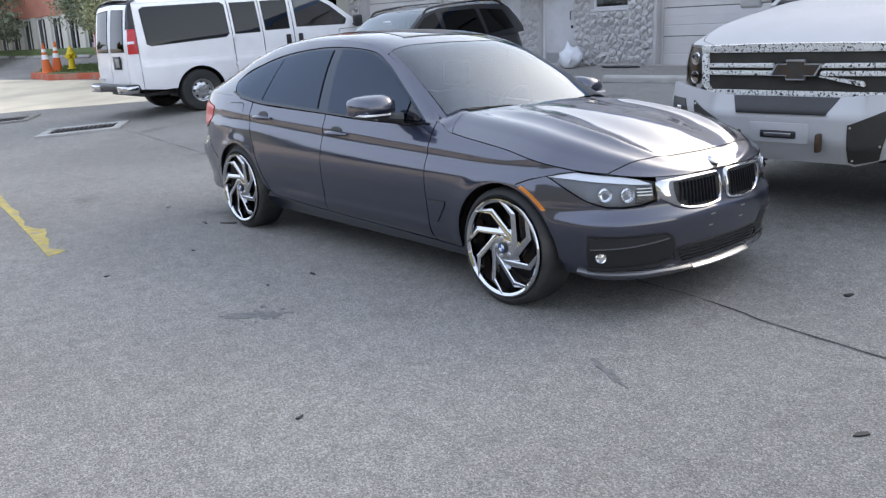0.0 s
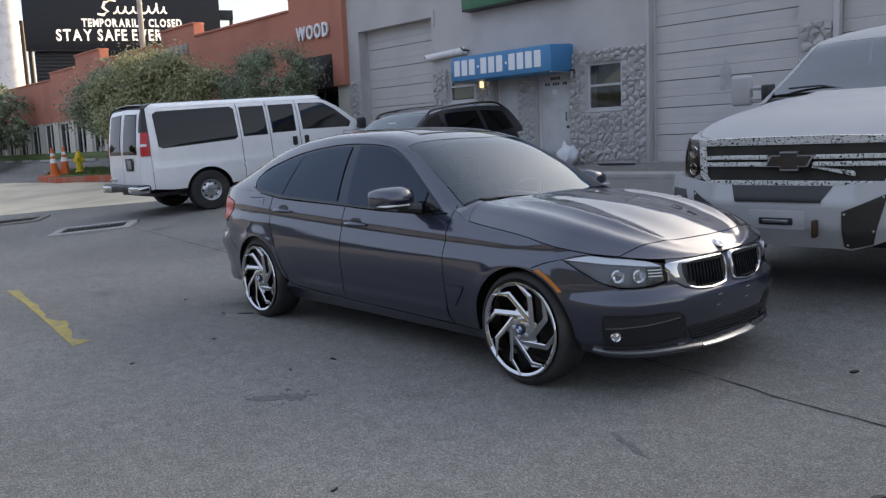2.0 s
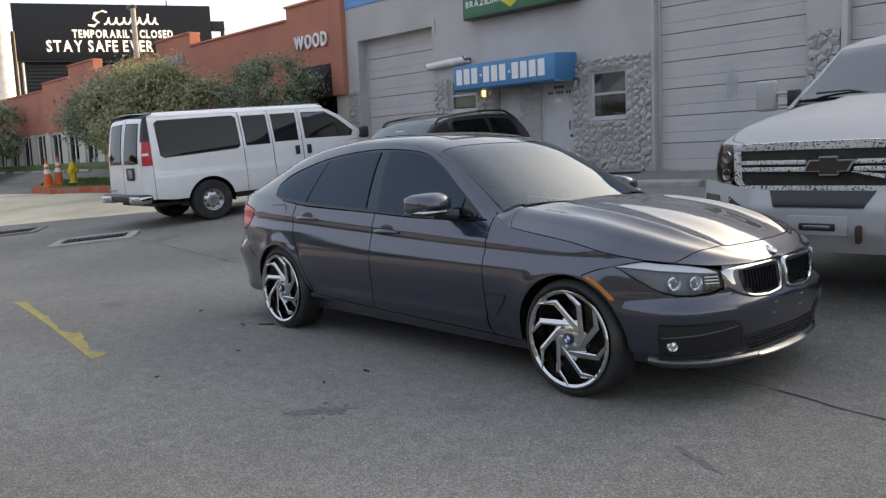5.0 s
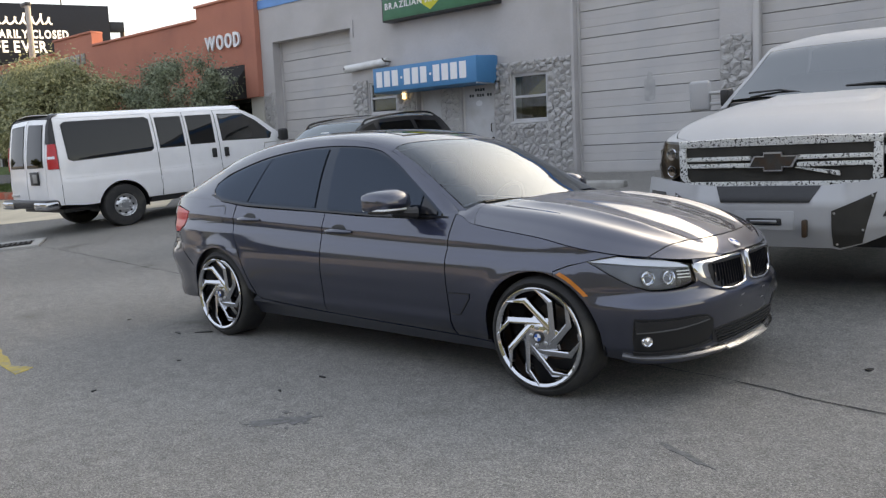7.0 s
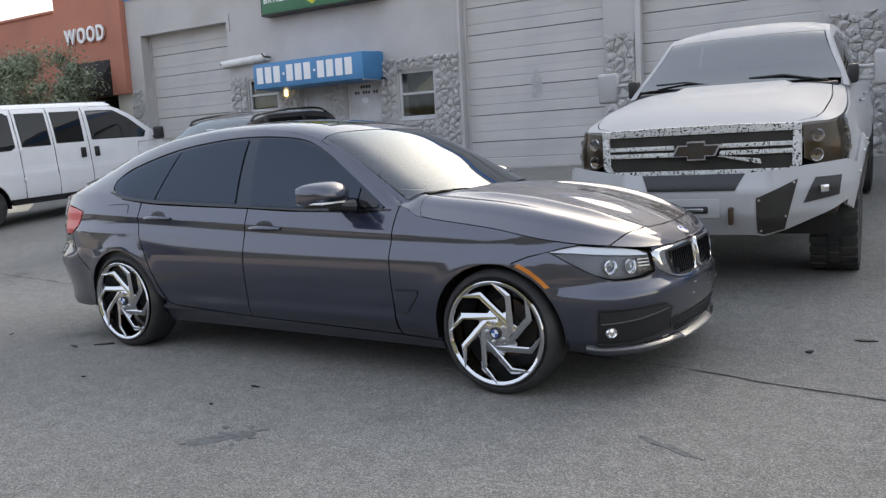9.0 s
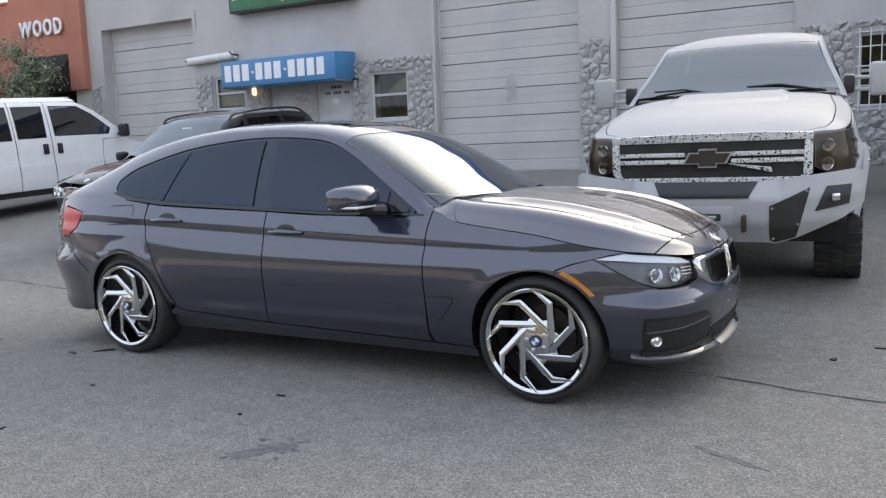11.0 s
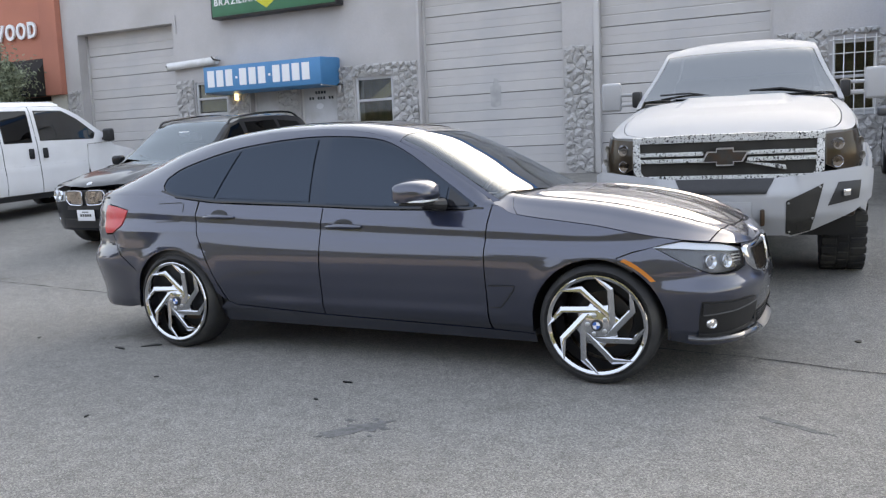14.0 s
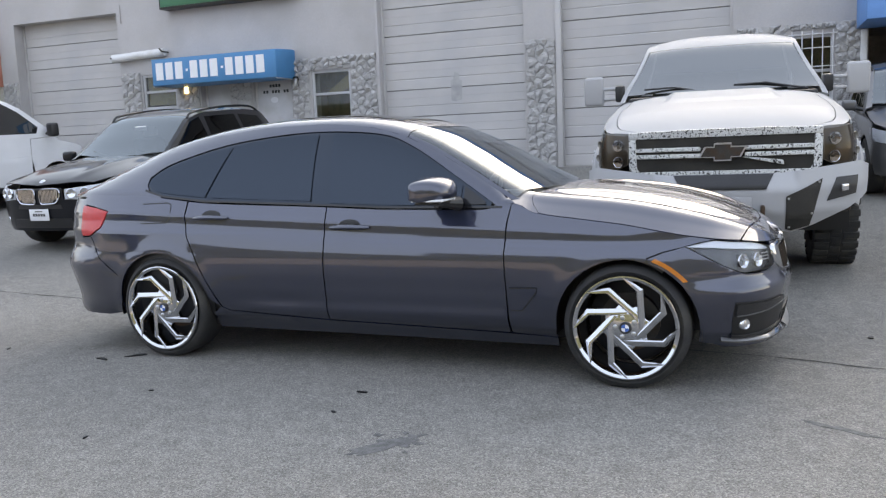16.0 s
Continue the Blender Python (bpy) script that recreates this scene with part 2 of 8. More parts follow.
M["grass"] = mat("grass blade", (0.075, 0.115, 0.03), 0.8, vary=0.4)
M["bark"] = mat("bark", (0.09, 0.07, 0.055), 0.95, vary=0.3, bump=0.6, bump_scale=30)
M["plastic_bag"] = mat("white plastic bag", (0.62, 0.63, 0.66), 0.4, vary=0.06)
M["lamp_glow"] = mat("porch lamp glass", (0.9, 0.85, 0.6), 0.4)
_b = M["lamp_glow"].node_tree.nodes["Principled BSDF"]
_b.inputs["Emission Color"].default_value, _b.inputs["Emission Strength"].default_value = (1.0, 0.88, 0.60, 1), 0.7


def asphalt_mat():
    """Pale worn asphalt: aggregate speckle, broad tone drift, darker oil spots."""
    m = bpy.data.materials.new("worn asphalt")
    m.use_nodes = True
    nt = m.node_tree
    N, Lk = nt.nodes, nt.links
    b = N["Principled BSDF"]
    tc = N.new("ShaderNodeTexCoord")
    def noise_at(scale, detail=4, rough=0.5):
        n = N.new("ShaderNodeTexNoise")
        n.inputs["Scale"].default_value, n.inputs["Detail"].default_value, n.inputs["Roughness"].default_value = scale, detail, rough
        Lk.new(tc.outputs["Object"], n.inputs["Vector"])
        return n
    def ramp_of(src, stops):
        r = N.new("ShaderNodeValToRGB")
        while len(r.color_ramp.elements) < len(stops):
            r.color_ramp.elements.new(0.5)
        for e, (p, c) in zip(r.color_ramp.elements, stops):
            e.position, e.color = p, (c[0], c[1], c[2], 1)
        Lk.new(src, r.inputs[0])
        return r
    def mixed(kind, fac, a, c):
        x = N.new("ShaderNodeMix")
        x.data_type, x.blend_type = 'RGBA', kind
        x.inputs["Factor"].default_value = fac
        Lk.new(a, x.inputs["A"])
        Lk.new(c, x.inputs["B"])
        return x
    broad = ramp_of(noise_at(0.35, 5).outputs["Fac"], [(0.3, (0.185, 0.175, 0.162)), (0.7, (0.252, 0.240, 0.223))])
    vor = N.new("ShaderNodeTexVoronoi")
    vor.inputs["Scale"].default_value = 175
    Lk.new(tc.outputs["Object"], vor.inputs["Vector"])
    sep = N.new("ShaderNodeSeparateColor")
    Lk.new(vor.outputs["Color"], sep.inputs[0])
    speck = ramp_of(sep.outputs[0], [(0.0, (0.55, 0.55, 0.56)), (0.5, (0.95, 0.95, 0.95)), (0.85, (1.22, 1.22, 1.20)), (1.0, (1.65, 1.63, 1.6))])
    one = mixed('MULTIPLY', 1.0, broad.outputs[0], speck.outputs[0])
    mid = ramp_of(noise_at(9, 6, 0.65).outputs["Fac"], [(0.3, (0.84, 0.84, 0.84)), (0.7, (1.12, 1.12, 1.12))])
    two = mixed('MULTIPLY', 1.0, one.outputs["Result"], mid.outputs[0])
    oil = ramp_of(noise_at(1.3, 3, 0.4).outputs["Fac"], [(0.0, (1, 1, 1)), (0.66, (1, 1, 1)), (0.78, (0.72, 0.71, 0.70))])
    three = mixed('MULTIPLY', 1.0, two.outputs["Result"], oil.outputs[0])
    Lk.new(three.outputs["Result"], b.inputs["Base Color"])
    b.inputs["Roughness"].default_value = 0.86
    b.inputs["Specular IOR Level"].default_value = 0.35
    bp = N.new("ShaderNodeBump")
    bp.inputs["Strength"].default_value, bp.inputs["Distance"].default_value = 0.5, 0.006
    Lk.new(vor.outputs["Distance"], bp.inputs["Height"])
    Lk.new(bp.outputs[0], b.inputs["Normal"])
    return m


M["asphalt"] = asphalt_mat()


# ---- mesh helpers ----
def finish(ob, smooth=True, angle=35):
    me = ob.data
    if smooth:
        me.shade_smooth()
        me.set_sharp_from_angle(angle=radians(angle))
    return ob


def part(name, bm, material, parent=None, label="", smooth=True, angle=35):
    me = bpy.data.meshes.new(name)
    bmesh.ops.recalc_face_normals(bm, faces=bm.faces)
    bm.to_mesh(me)
    bm.free()
    me.materials.append(M[material] if isinstance(material, str) else material)
    ob = new(name, me)
    finish(ob, smooth, angle)
    if parent is not None:
        ob.parent = parent
    if label:
        ob["label"] = label
    return ob


def base(name, m, label, category, group="", kind=""):
    ob = new(name)
    ob.empty_display_size = 0.2
    ob.matrix_world = m
    return tagged(ob, label, category, group, kind)


def again(ob, m, parent, name=None):
    """One more object on the same mesh, with its sub-parts."""
    o = new(name or ob.name.split(".")[0], ob.data)
    o.parent, o.matrix_basis = parent, m
    if "label" in ob:
        o["label"] = ob["label"]
    for c in ob.children:
        again(c, c.matrix_basis.copy(), o)
    return o


def box(bm, x0, x1, y0, y1, z0, z1, bevel=0.0, seg=2, m=None):
    r = bmesh.ops.create_cube(bm, size=1.0)
    vs = r["verts"]
    for v in vs:
        v.co = Vector(((x0 + x1) / 2 + v.co.x * (x1 - x0), (y0 + y1) / 2 + v.co.y * (y1 - y0), (z0 + z1) / 2 + v.co.z * (z1 - z0)))
    if bevel:
        es = list({e for v in vs for e in v.link_edges})
        r = bmesh.ops.bevel(bm, geom=es, offset=bevel, segments=seg, profile=0.5, affect='EDGES')
        vs = list({v for f in r["faces"] for v in f.verts} | {v for v in vs if v.is_valid})
    if m is not None:
        for v in vs:
            v.co = m @ v.co
    return bm


def boxed(x0, x1, y0, y1, z0, z1, bevel=0.0, seg=2):
    return box(bmesh.new(), x0, x1, y0, y1, z0, z1, bevel, seg)


def prism(pts, depth, bm=None, f=None, bevel=0.0):
    """A polygon (u, v) pushed out by depth along w; f maps (u, v, w) to a place."""
    bm = bm or bmesh.new()
    f = f or (lambda u, v, w: (u, v, w))
    a = [bm.verts.new(f(u, v, 0)) for u, v in pts]
    b = [bm.verts.new(f(u, v, depth)) for u, v in pts]
    n = len(pts)
    fs = [bm.faces.new(a), bm.faces.new(b[::-1])] + [bm.faces.new((a[i], a[(i + 1) % n], b[(i + 1) % n], b[i])) for i in range(n)]
    if bevel:
        es = list({e for x in fs for e in x.edges})
        bmesh.ops.bevel(bm, geom=es, offset=bevel, segments=2, profile=0.5, affect='EDGES')
    return bm


def lathe(profile, steps=48, bm=None, m=None, close=False):
    """Turns (radius, along) points round the local y axis."""
    bm = bm or bmesh.new()
    m = m or Matrix.Identity(4)
    rings = []
    for r, a in profile:
        rings.append([bm.verts.new(m @ Vector((r * math.cos(2 * math.pi * k / steps), a, r * math.sin(2 * math.pi * k / steps)))) for k in range(steps)])
    pairs = list(zip(rings, rings[1:])) + ([(rings[-1], rings[0])] if close else [])
    for p, q in pairs:
        for k in range(steps):
            bm.faces.new((p[k], p[(k + 1) % steps], q[(k + 1) % steps], q[k]))
    return bm


def tube(points, radius, sides=8, bm=None, caps=True):
    """A round bar along a polyline; radius may be a list."""
    bm = bm or bmesh.new()
    pts = [Vector(p) for p in points]
    rad = radius if isinstance(radius, (list, tuple)) else [radius] * len(pts)
    rings, ref = [], None
    for i, p in enumerate(pts):
        d = (pts[min(i + 1, len(pts) - 1)] - pts[max(i - 1, 0)]).normalized()
        ref = ref if ref is not None and abs(ref.dot(d)) < 0.95 else (Vector((0, 0, 1)) if abs(d.z) < 0.9 else Vector((1, 0, 0)))
        u = d.cross(ref).normalized()
        w = d.cross(u)
        rings.append([bm.verts.new(p + rad[i] * (math.cos(2 * math.pi * k / sides) * u + math.sin(2 * math.pi * k / sides) * w)) for k in range(sides)])
    for a, b in zip(rings, rings[1:]):
        for k in range(sides):
            bm.faces.new((a[k], a[(k + 1) % sides], b[(k + 1) % sides], b[k]))
    if caps:
        bm.faces.new(rings[0][::-1])
        bm.faces.new(rings[-1])
    return bm


def text_mesh(s, height, depth=0.01, bold=0.0, shear=0.0, spacing=1.0):
    """Letters of the built-in font as a bmesh in the x-z plane, facing -y, starting at the origin."""
    cu = bpy.data.curves.new("lettering", 'FONT')
    cu.body, cu.size, cu.extrude, cu.offset, cu.shear, cu.space_character = s, height * 1.38, depth / 2, bold, shear, spacing
    cu.resolution_u = 3
    ob = new("lettering_tmp", cu)
    me = bpy.data.meshes.new_from_object(ob.evaluated_get(bpy.context.evaluated_depsgraph_get()))
    bpy.data.objects.remove(ob)
    bm = bmesh.new()
    bm.from_mesh(me)
    bpy.data.meshes.remove(me)
    bm.transform(Matrix.Rotation(radians(90), 4, 'X'))
    return bm


def lerp_table(table, x):
    """Smooth value from (x, value) rows in rising x."""
    if x <= table[0][0]:
        return table[0][1]
    if x >= table[-1][0]:
        return table[-1][1]
    for i in range(len(table) - 1):
        x0, a = table[i]
        x1, b = table[i + 1]
        if x <= x1:
            h = x1 - x0
            sl = (b - a) / h
            ml = (a - table[i - 1][1]) / (x0 - table[i - 1][0]) if i > 0 else sl
            mr = (table[i + 2][1] - b) / (table[i + 2][0] - x1) if i + 2 < len(table) else sl
            m0 = 0 if ml * sl <= 0 else 2 * ml * sl / (ml + sl)
            m1 = 0 if mr * sl <= 0 else 2 * mr * sl / (mr + sl)
            if i == 0:
                m0 = sl
            if i + 2 == len(table):
                m1 = sl
            t = (x - x0) / h
            return a * (2 * t**3 - 3 * t**2 + 1) + h * m0 * (t**3 - 2 * t**2 + t) + b * (3 * t**2 - 2 * t**3) + h * m1 * (t**3 - t**2)


from mathutils.geometry import delaunay_2d_cdt


def rounded(pts, n):
    """A closed smooth curve through the points."""
    out, m = [], len(pts)
    for i in range(m):
        p0, p1, p2, p3 = (Vector(pts[(i + k) % m]) for k in (-1, 0, 1, 2))
        for k in range(n):
            t = k / n
            q = 0.5 * (2 * p1 + (p2 - p0) * t + (2 * p0 - 5 * p1 + 4 * p2 - p3) * t * t + (3 * p1 - p0 - 3 * p2 + p3) * t**3)
            out.append(tuple(p1.lerp(p2, t) * 0.4 + q * 0.6))
    return out


def flowing(pts, n=4):
    """An open smooth curve through the points."""
    out, q = [], [Vector(p) for p in pts]
    q = [2 * q[0] - q[1]] + q + [2 * q[-1] - q[-2]]
    for p0, p1, p2, p3 in zip(q, q[1:], q[2:], q[3:]):
        for k in range(n):
            t = k / n
            out.append(tuple(0.5 * (2 * p1 + (p2 - p0) * t + (2 * p0 - 5 * p1 + 4 * p2 - p3) * t * t + (3 * p1 - p0 - 3 * p2 + p3) * t**3)))
    return out + [tuple(pts[-1])]


def inside(p, poly):
    c, n = False, len(poly)
    for i in range(n):
        (x0, y0), (x1, y1) = poly[i], poly[i - 1]
        if (y0 > p[1]) != (y1 > p[1]) and p[0] < (x1 - x0) * (p[1] - y0) / (y1 - y0) + x0:
            c = not c
    return c


def dense(poly, step):
    out = []
    for i, a in enumerate(poly):
        b = poly[(i + 1) % len(poly)]
        n = max(1, math.ceil(max(abs(b[0] - a[0]) / step[0], abs(b[1] - a[1]) / step[1])))
        out += [(a[0] + (b[0] - a[0]) * k / n, a[1] + (b[1] - a[1]) * k / n) for k in range(n)]
    return out


def shrink(poly, d):
    """The polygon drawn in by d all round."""
    n = len(poly)
    area = sum(poly[i - 1][0] * poly[i][1] - poly[i][0] * poly[i - 1][1] for i in range(n))
    sg = 1 if area > 0 else -1
    out = []
    for i in range(n):
        p, q, r = Vector(poly[i - 1]), Vector(poly[i]), Vector(poly[(i + 1) % n])
        a, b = (q - p), (r - q)
        if a.length < 1e-7 or b.length < 1e-7:
            out.append(tuple(q))
            continue
        a.normalize(), b.normalize()
        na, nb = Vector((-a.y, a.x)) * sg, Vector((-b.y, b.x)) * sg
        k = na + nb
        k = k / max(0.5, k.length_squared / 2) if k.length > 1e-6 else na
        out.append(tuple(q + k * d))
    return out


def panel(name, poly, f, material, parent, label="", step=(0.06, 0.06), gap=0.0, skirt=0.012, off=0.0, centre=(-1.4, 0, 0.5)):
    """A curved sheet over a flat outline: f maps the outline's two numbers to a place; its edge turns in by skirt."""
    poly = shrink(poly, gap) if gap else list(poly)
    edge = dense(poly, step)
    us, vs = [p[0] for p in edge], [p[1] for p in edge]
    inner, rim_uv = [], np.array(edge)
    nu, nv = int((max(us) - min(us)) / step[0]), int((max(vs) - min(vs)) / step[1])
    for i in range(1, nu + 1):
        for j in range(1, nv + 1):
            p = (min(us) + (i - 0.5 + 0.25 * (j % 2)) * (max(us) - min(us)) / max(1, nu), min(vs) + (j - 0.5) * (max(vs) - min(vs)) / max(1, nv))
            if inside(p, poly) and float((((rim_uv - np.array(p)) / np.array(step)) ** 2).sum(axis=1).min()) > 0.2:
                inner.append(p)
    co, _, faces, *_ = delaunay_2d_cdt([Vector((p[0] / step[0], p[1] / step[1])) for p in edge + inner], [], [list(range(len(edge)))], 1, 1e-5)
    co = [(p[0] * step[0], p[1] * step[1]) for p in co]
    e, c = 5e-3, Vector(centre)
    places, normals = [], []
    for p in co:
        q = Vector(f(p[0], p[1]))
        n = (Vector(f(p[0] + e, p[1])) - Vector(f(p[0] - e, p[1]))).cross(Vector(f(p[0], p[1] + e)) - Vector(f(p[0], p[1] - e)))
        n = n.normalized() if n.length > 1e-12 else (q - c).normalized()
        if n.dot(q - c) < 0:
            n.negate()
        places.append(q + n * off)
        normals.append(n)
    verts, norms = list(places), list(normals)
    tris = []
    for t in faces:
        t = list(t)
        a, b, d = (places[k] for k in t[:3])
        if (b - a).cross(d - a).dot(normals[t[0]]) < 0:
            t.reverse()
        tris.append(t)
    count = {}
    for t in tris:
        for i in range(len(t)):
            k = (t[i], t[(i + 1) % len(t)])
            count[k] = count.get(k, 0) + 1
    if skirt:
        for (a, b) in [k for k in count if (k[1], k[0]) not in count]:
            ia = len(verts)
            out = (places[b] - places[a]).cross(normals[a])
            out = out.normalized() if out.length > 1e-12 else normals[a]
            verts += [places[a], places[b], places[b] - normals[b] * skirt, places[a] - normals[a] * skirt]
            norms += [out] * 4
            tris.append([ia + 1, ia, ia + 3, ia + 2])
    me = bpy.data.meshes.new(name)
    me.from_pydata([tuple(v) for v in verts], [], tris)
    me.shade_smooth()
    me.normals_split_custom_set_from_vertices([tuple(n) for n in norms])
    me.materials.append(M[material] if isinstance(material, str) else material)
    ob = new(name, me)
    ob.parent = parent
    if label:
        ob["label"] = label
    return ob


def strip(name, line, width, f, material, parent, off=0.001, thick=0.006, label=""):
    """A narrow band along a line on a surface."""
    pts = dense_line(line, 0.04)
    bm = bmesh.new()
    rows, e = [], 1e-3
    for i, p in enumerate(pts):
        d = Vector(pts[min(i + 1, len(pts) - 1)]) - Vector(pts[max(i - 1, 0)])
        d.normalize()
        s = Vector((-d.y, d.x)) * width / 2
        q = Vector(f(*p))
        n = (Vector(f(p[0] + e, p[1])) - Vector(f(p[0] - e, p[1]))).cross(Vector(f(p[0], p[1] + e)) - Vector(f(p[0], p[1] - e))).normalized()
        if n.dot(q - Vector((-1.4, 0, 0.5))) < 0:
            n.negate()
        a, b = Vector(f(p[0] + s.x, p[1] + s.y)), Vector(f(p[0] - s.x, p[1] - s.y))
        rows.append([bm.verts.new(v) for v in (a - n * thick, a + n * off, b + n * off, b - n * thick)])
    for r, q in zip(rows, rows[1:]):
        for k in range(3):
            bm.faces.new((r[k], r[k + 1], q[k + 1], q[k]))
    return part(name, bm, material, parent, label)


def dense_line(line, step):
    out = []
    for a, b in zip(line, line[1:]):
        n = max(1, math.ceil(math.hypot(b[0] - a[0], b[1] - a[1]) / step))
        out += [(a[0] + (b[0] - a[0]) * k / n, a[1] + (b[1] - a[1]) * k / n) for k in range(n)]
    return out + [line[-1]]


class Shell:
    """A vehicle's side wall, drawn round its plan outline: s runs from the nose's middle to the tail's middle, below zero on the right side."""

    def __init__(self, plan, inset, extra=None):
        pts = [(x, -y) for x, y in plan[:0:-1]] + list(plan)
        fine = []
        n = len(pts)
        for i in range(n - 1):
            p0, p1, p2, p3 = (Vector(pts[max(0, min(n - 1, k))]) for k in (i - 1, i, i + 1, i + 2))
            for k in range(16):
                t = k / 16
                fine.append(0.5 * (2 * p1 + (p2 - p0) * t + (2 * p0 - 5 * p1 + 4 * p2 - p3) * t * t + (3 * p1 - p0 - 3 * p2 + p3) * t**3))
        fine.append(Vector(pts[-1]))
        d = [0.0]
        for a, b in zip(fine, fine[1:]):
            d.append(d[-1] + (b - a).length)
        self.half = d[-1] / 2
        self.d = np.array(d) - self.half
        self.px, self.py = np.array([p.x for p in fine]), np.array([p.y for p in fine])
        self.inset, self.extra = inset, extra

    def plan(self, s):
        return Vector((float(np.interp(s, self.d, self.px)), float(np.interp(s, self.d, self.py))))

    def __call__(self, s, z):
        h = 0.03
        p, t = self.plan(s), self.plan(s + h) - self.plan(s - h)
        n = Vector((t.y, -t.x)).normalized()
        if n.dot(p - Vector((-1.5, 0))) < 0:
            n.negate()
        q = p - n * (lerp_table(self.inset, z) - (self.extra(p.x, abs(p.y), z) if self.extra else 0))
        return (q.x, q.y, z)

    def sx(self, x):
        """s on the left side, away from nose and tail, where the outline has this x."""
        k = (self.d > 0)
        return float(np.interp(-x, -self.px[k], self.d[k]))

    def sy(self, y):
        """s at the nose where the outline has this y."""
        k = (self.d > -1.0) & (self.d < 1.0)
        return float(np.interp(y, self.py[k], self.d[k]))

    def yx(self, x, z):
        return abs(self(self.sx(x), z)[1])


def arc(cx, cz, r, a0, a1, n=18):
    return [(cx + r * math.cos(radians(a0 + (a1 - a0) * k / n)), cz + r * math.sin(radians(a0 + (a1 - a0) * k / n))) for k in range(n + 1)]


# ---- ground ----
WALL = 14.05     # the shopfront's plane


def H(y):
    """Height of the ground: flat street, then a ramp up to the shops."""
    t = min(max(y, 4.15), WALL)
    return 0.08 * (t - 4.45) if t > 4.75 else 0.0667 * (t - 4.15) ** 2


def ground_sheet():
    bm = bmesh.new()
    xs = [-600, -120, -60, -40, -30, -20, -10, 0, 10, 30, 120, 600]
    ys = [-600, -100, -30, -10, 0, 2, 3.5, 4.15, 4.3, 4.45, 4.6, 4.75, 6, 8, 10, 12, 14.05, 30, 100, 600]
    g = [[bm.verts.new((x, y, H(y))) for x in xs] for y in ys]
    for a, b in zip(g, g[1:]):
        for k in range(len(xs) - 1):
            bm.faces.new((a[k], a[k + 1], b[k + 1], b[k]))
    return tagged(part("ground", bm, "asphalt"), "pale worn grey asphalt yard with fine aggregate and oil marks", "ground", kind="structure")


ground_sheet()


def flat_patch(name, pts, material, label, category, lift=0.004, thick=0.02, kind="structure"):
    """A thin slab lying on the ground, its top just above it."""
    bm = bmesh.new()
    prism(pts, 1.0, bm, lambda u, v, w: (u, v, H(v) + lift - thick * (1 - w)))
    return tagged(part(name, bm, material, smooth=False), label, category, kind=kind)


def ragged(cx, cy, rx, ry, n, rough, seed, turn=0.0):
    rnd = random.Random(seed)
    out = []
    for k in range(n):
        a = 2 * math.pi * k / n
        r = 1 + rough * (rnd.random() - 0.5) * 2
        u, v = rx * r * math.cos(a), ry * r * math.sin(a)
        out.append((cx + u * math.cos(turn) - v * math.sin(turn), cy + u * math.sin(turn) + v * math.cos(turn)))
    return out


M["tar"] = mat("tar seam", (0.035, 0.034, 0.034), 0.9, vary=0.4, scale=20)
M["oil"] = mat("oil stain on asphalt", (0.132, 0.130, 0.129), 0.8, vary=0.45, scale=25, fine=160, bump=0.4, bump_scale=160)


def seam(pts, w0, seed, label):
    """A ragged dark joint in the asphalt."""
    rnd = random.Random(seed)
    line = dense_line(pts, 0.12)
    a, b = [], []
    for i, (x, y) in enumerate(line):
        j = (rnd.random() - 0.5) * 0.02
        w = w0 * (0.4 + 1.2 * rnd.random())
        a.append((x, y + j + w / 2))
        b.append((x, y + j - w / 2))
    bm = bmesh.new()
    va = [bm.verts.new((x, y, H(y) + 0.003)) for x, y in a]
    vb = [bm.verts.new((x, y, H(y) + 0.003)) for x, y in b]
    for i in range(len(line) - 1):
        bm.faces.new((va[i], vb[i], vb[i + 1], va[i + 1]))
    return tagged(part("pavement_seam", bm, "tar"), label, "seam", kind="structure")


seam([(-14.0, 5.45), (-9.7, 4.90), (-8.3, 4.73), (-5.2, 4.3), (-2.36, 3.93), (-1.65, 3.76), (1.5, 3.3)], 0.013, 3, "dark ragged joint between two asphalt lays")
for k, (c, r, tn) in enumerate([((-3.86, 2.08), (0.17, 0.045), 0.9), ((-2.0, 2.74), (0.16, 0.02), -0.5)]):
    flat_patch("oil_stain", ragged(*c, *r, 26, 0.35, k, tn), "oil", "dark dried oil smear on the asphalt", "stain", 0.003)
rnd = random.Random(8)
for k in range(9):
    a = rnd.uniform(0, 6.28)
    r = rnd.uniform(0.03, 0.16)
    flat_patch("oil_stain", ragged(-3.86 + r * math.cos(a) * 1.3, 2.08 + r * math.sin(a), rnd.uniform(0.012, 0.035), rnd.uniform(0.008, 0.02), 10, 0.4, k + 50), "oil", "dark dried oil spot on the asphalt", "stain", 0.0035)

# worn yellow bay line, its far edge eaten away
flat_patch("bay_line", [(-9.35, 2.13), (-8.4, 2.03), (-7.18, 1.866), (-6.14, 1.715), (-6.18, 1.80), (-6.23, 1.87), (-6.36, 1.83), (-6.42, 1.805), (-6.58, 1.86), (-6.72, 1.905), (-6.85, 1.915), (-6.98, 1.97), (-7.16, 2.01), (-7.22, 1.96), (-7.45, 1.93), (-7.62, 1.985), (-7.9, 2.02), (-8.15, 2.09), (-8.41, 2.10), (-8.9, 2.17), (-9.31, 2.24)], "yellow_paint", "worn yellow painted bay line on asphalt", "road marking")
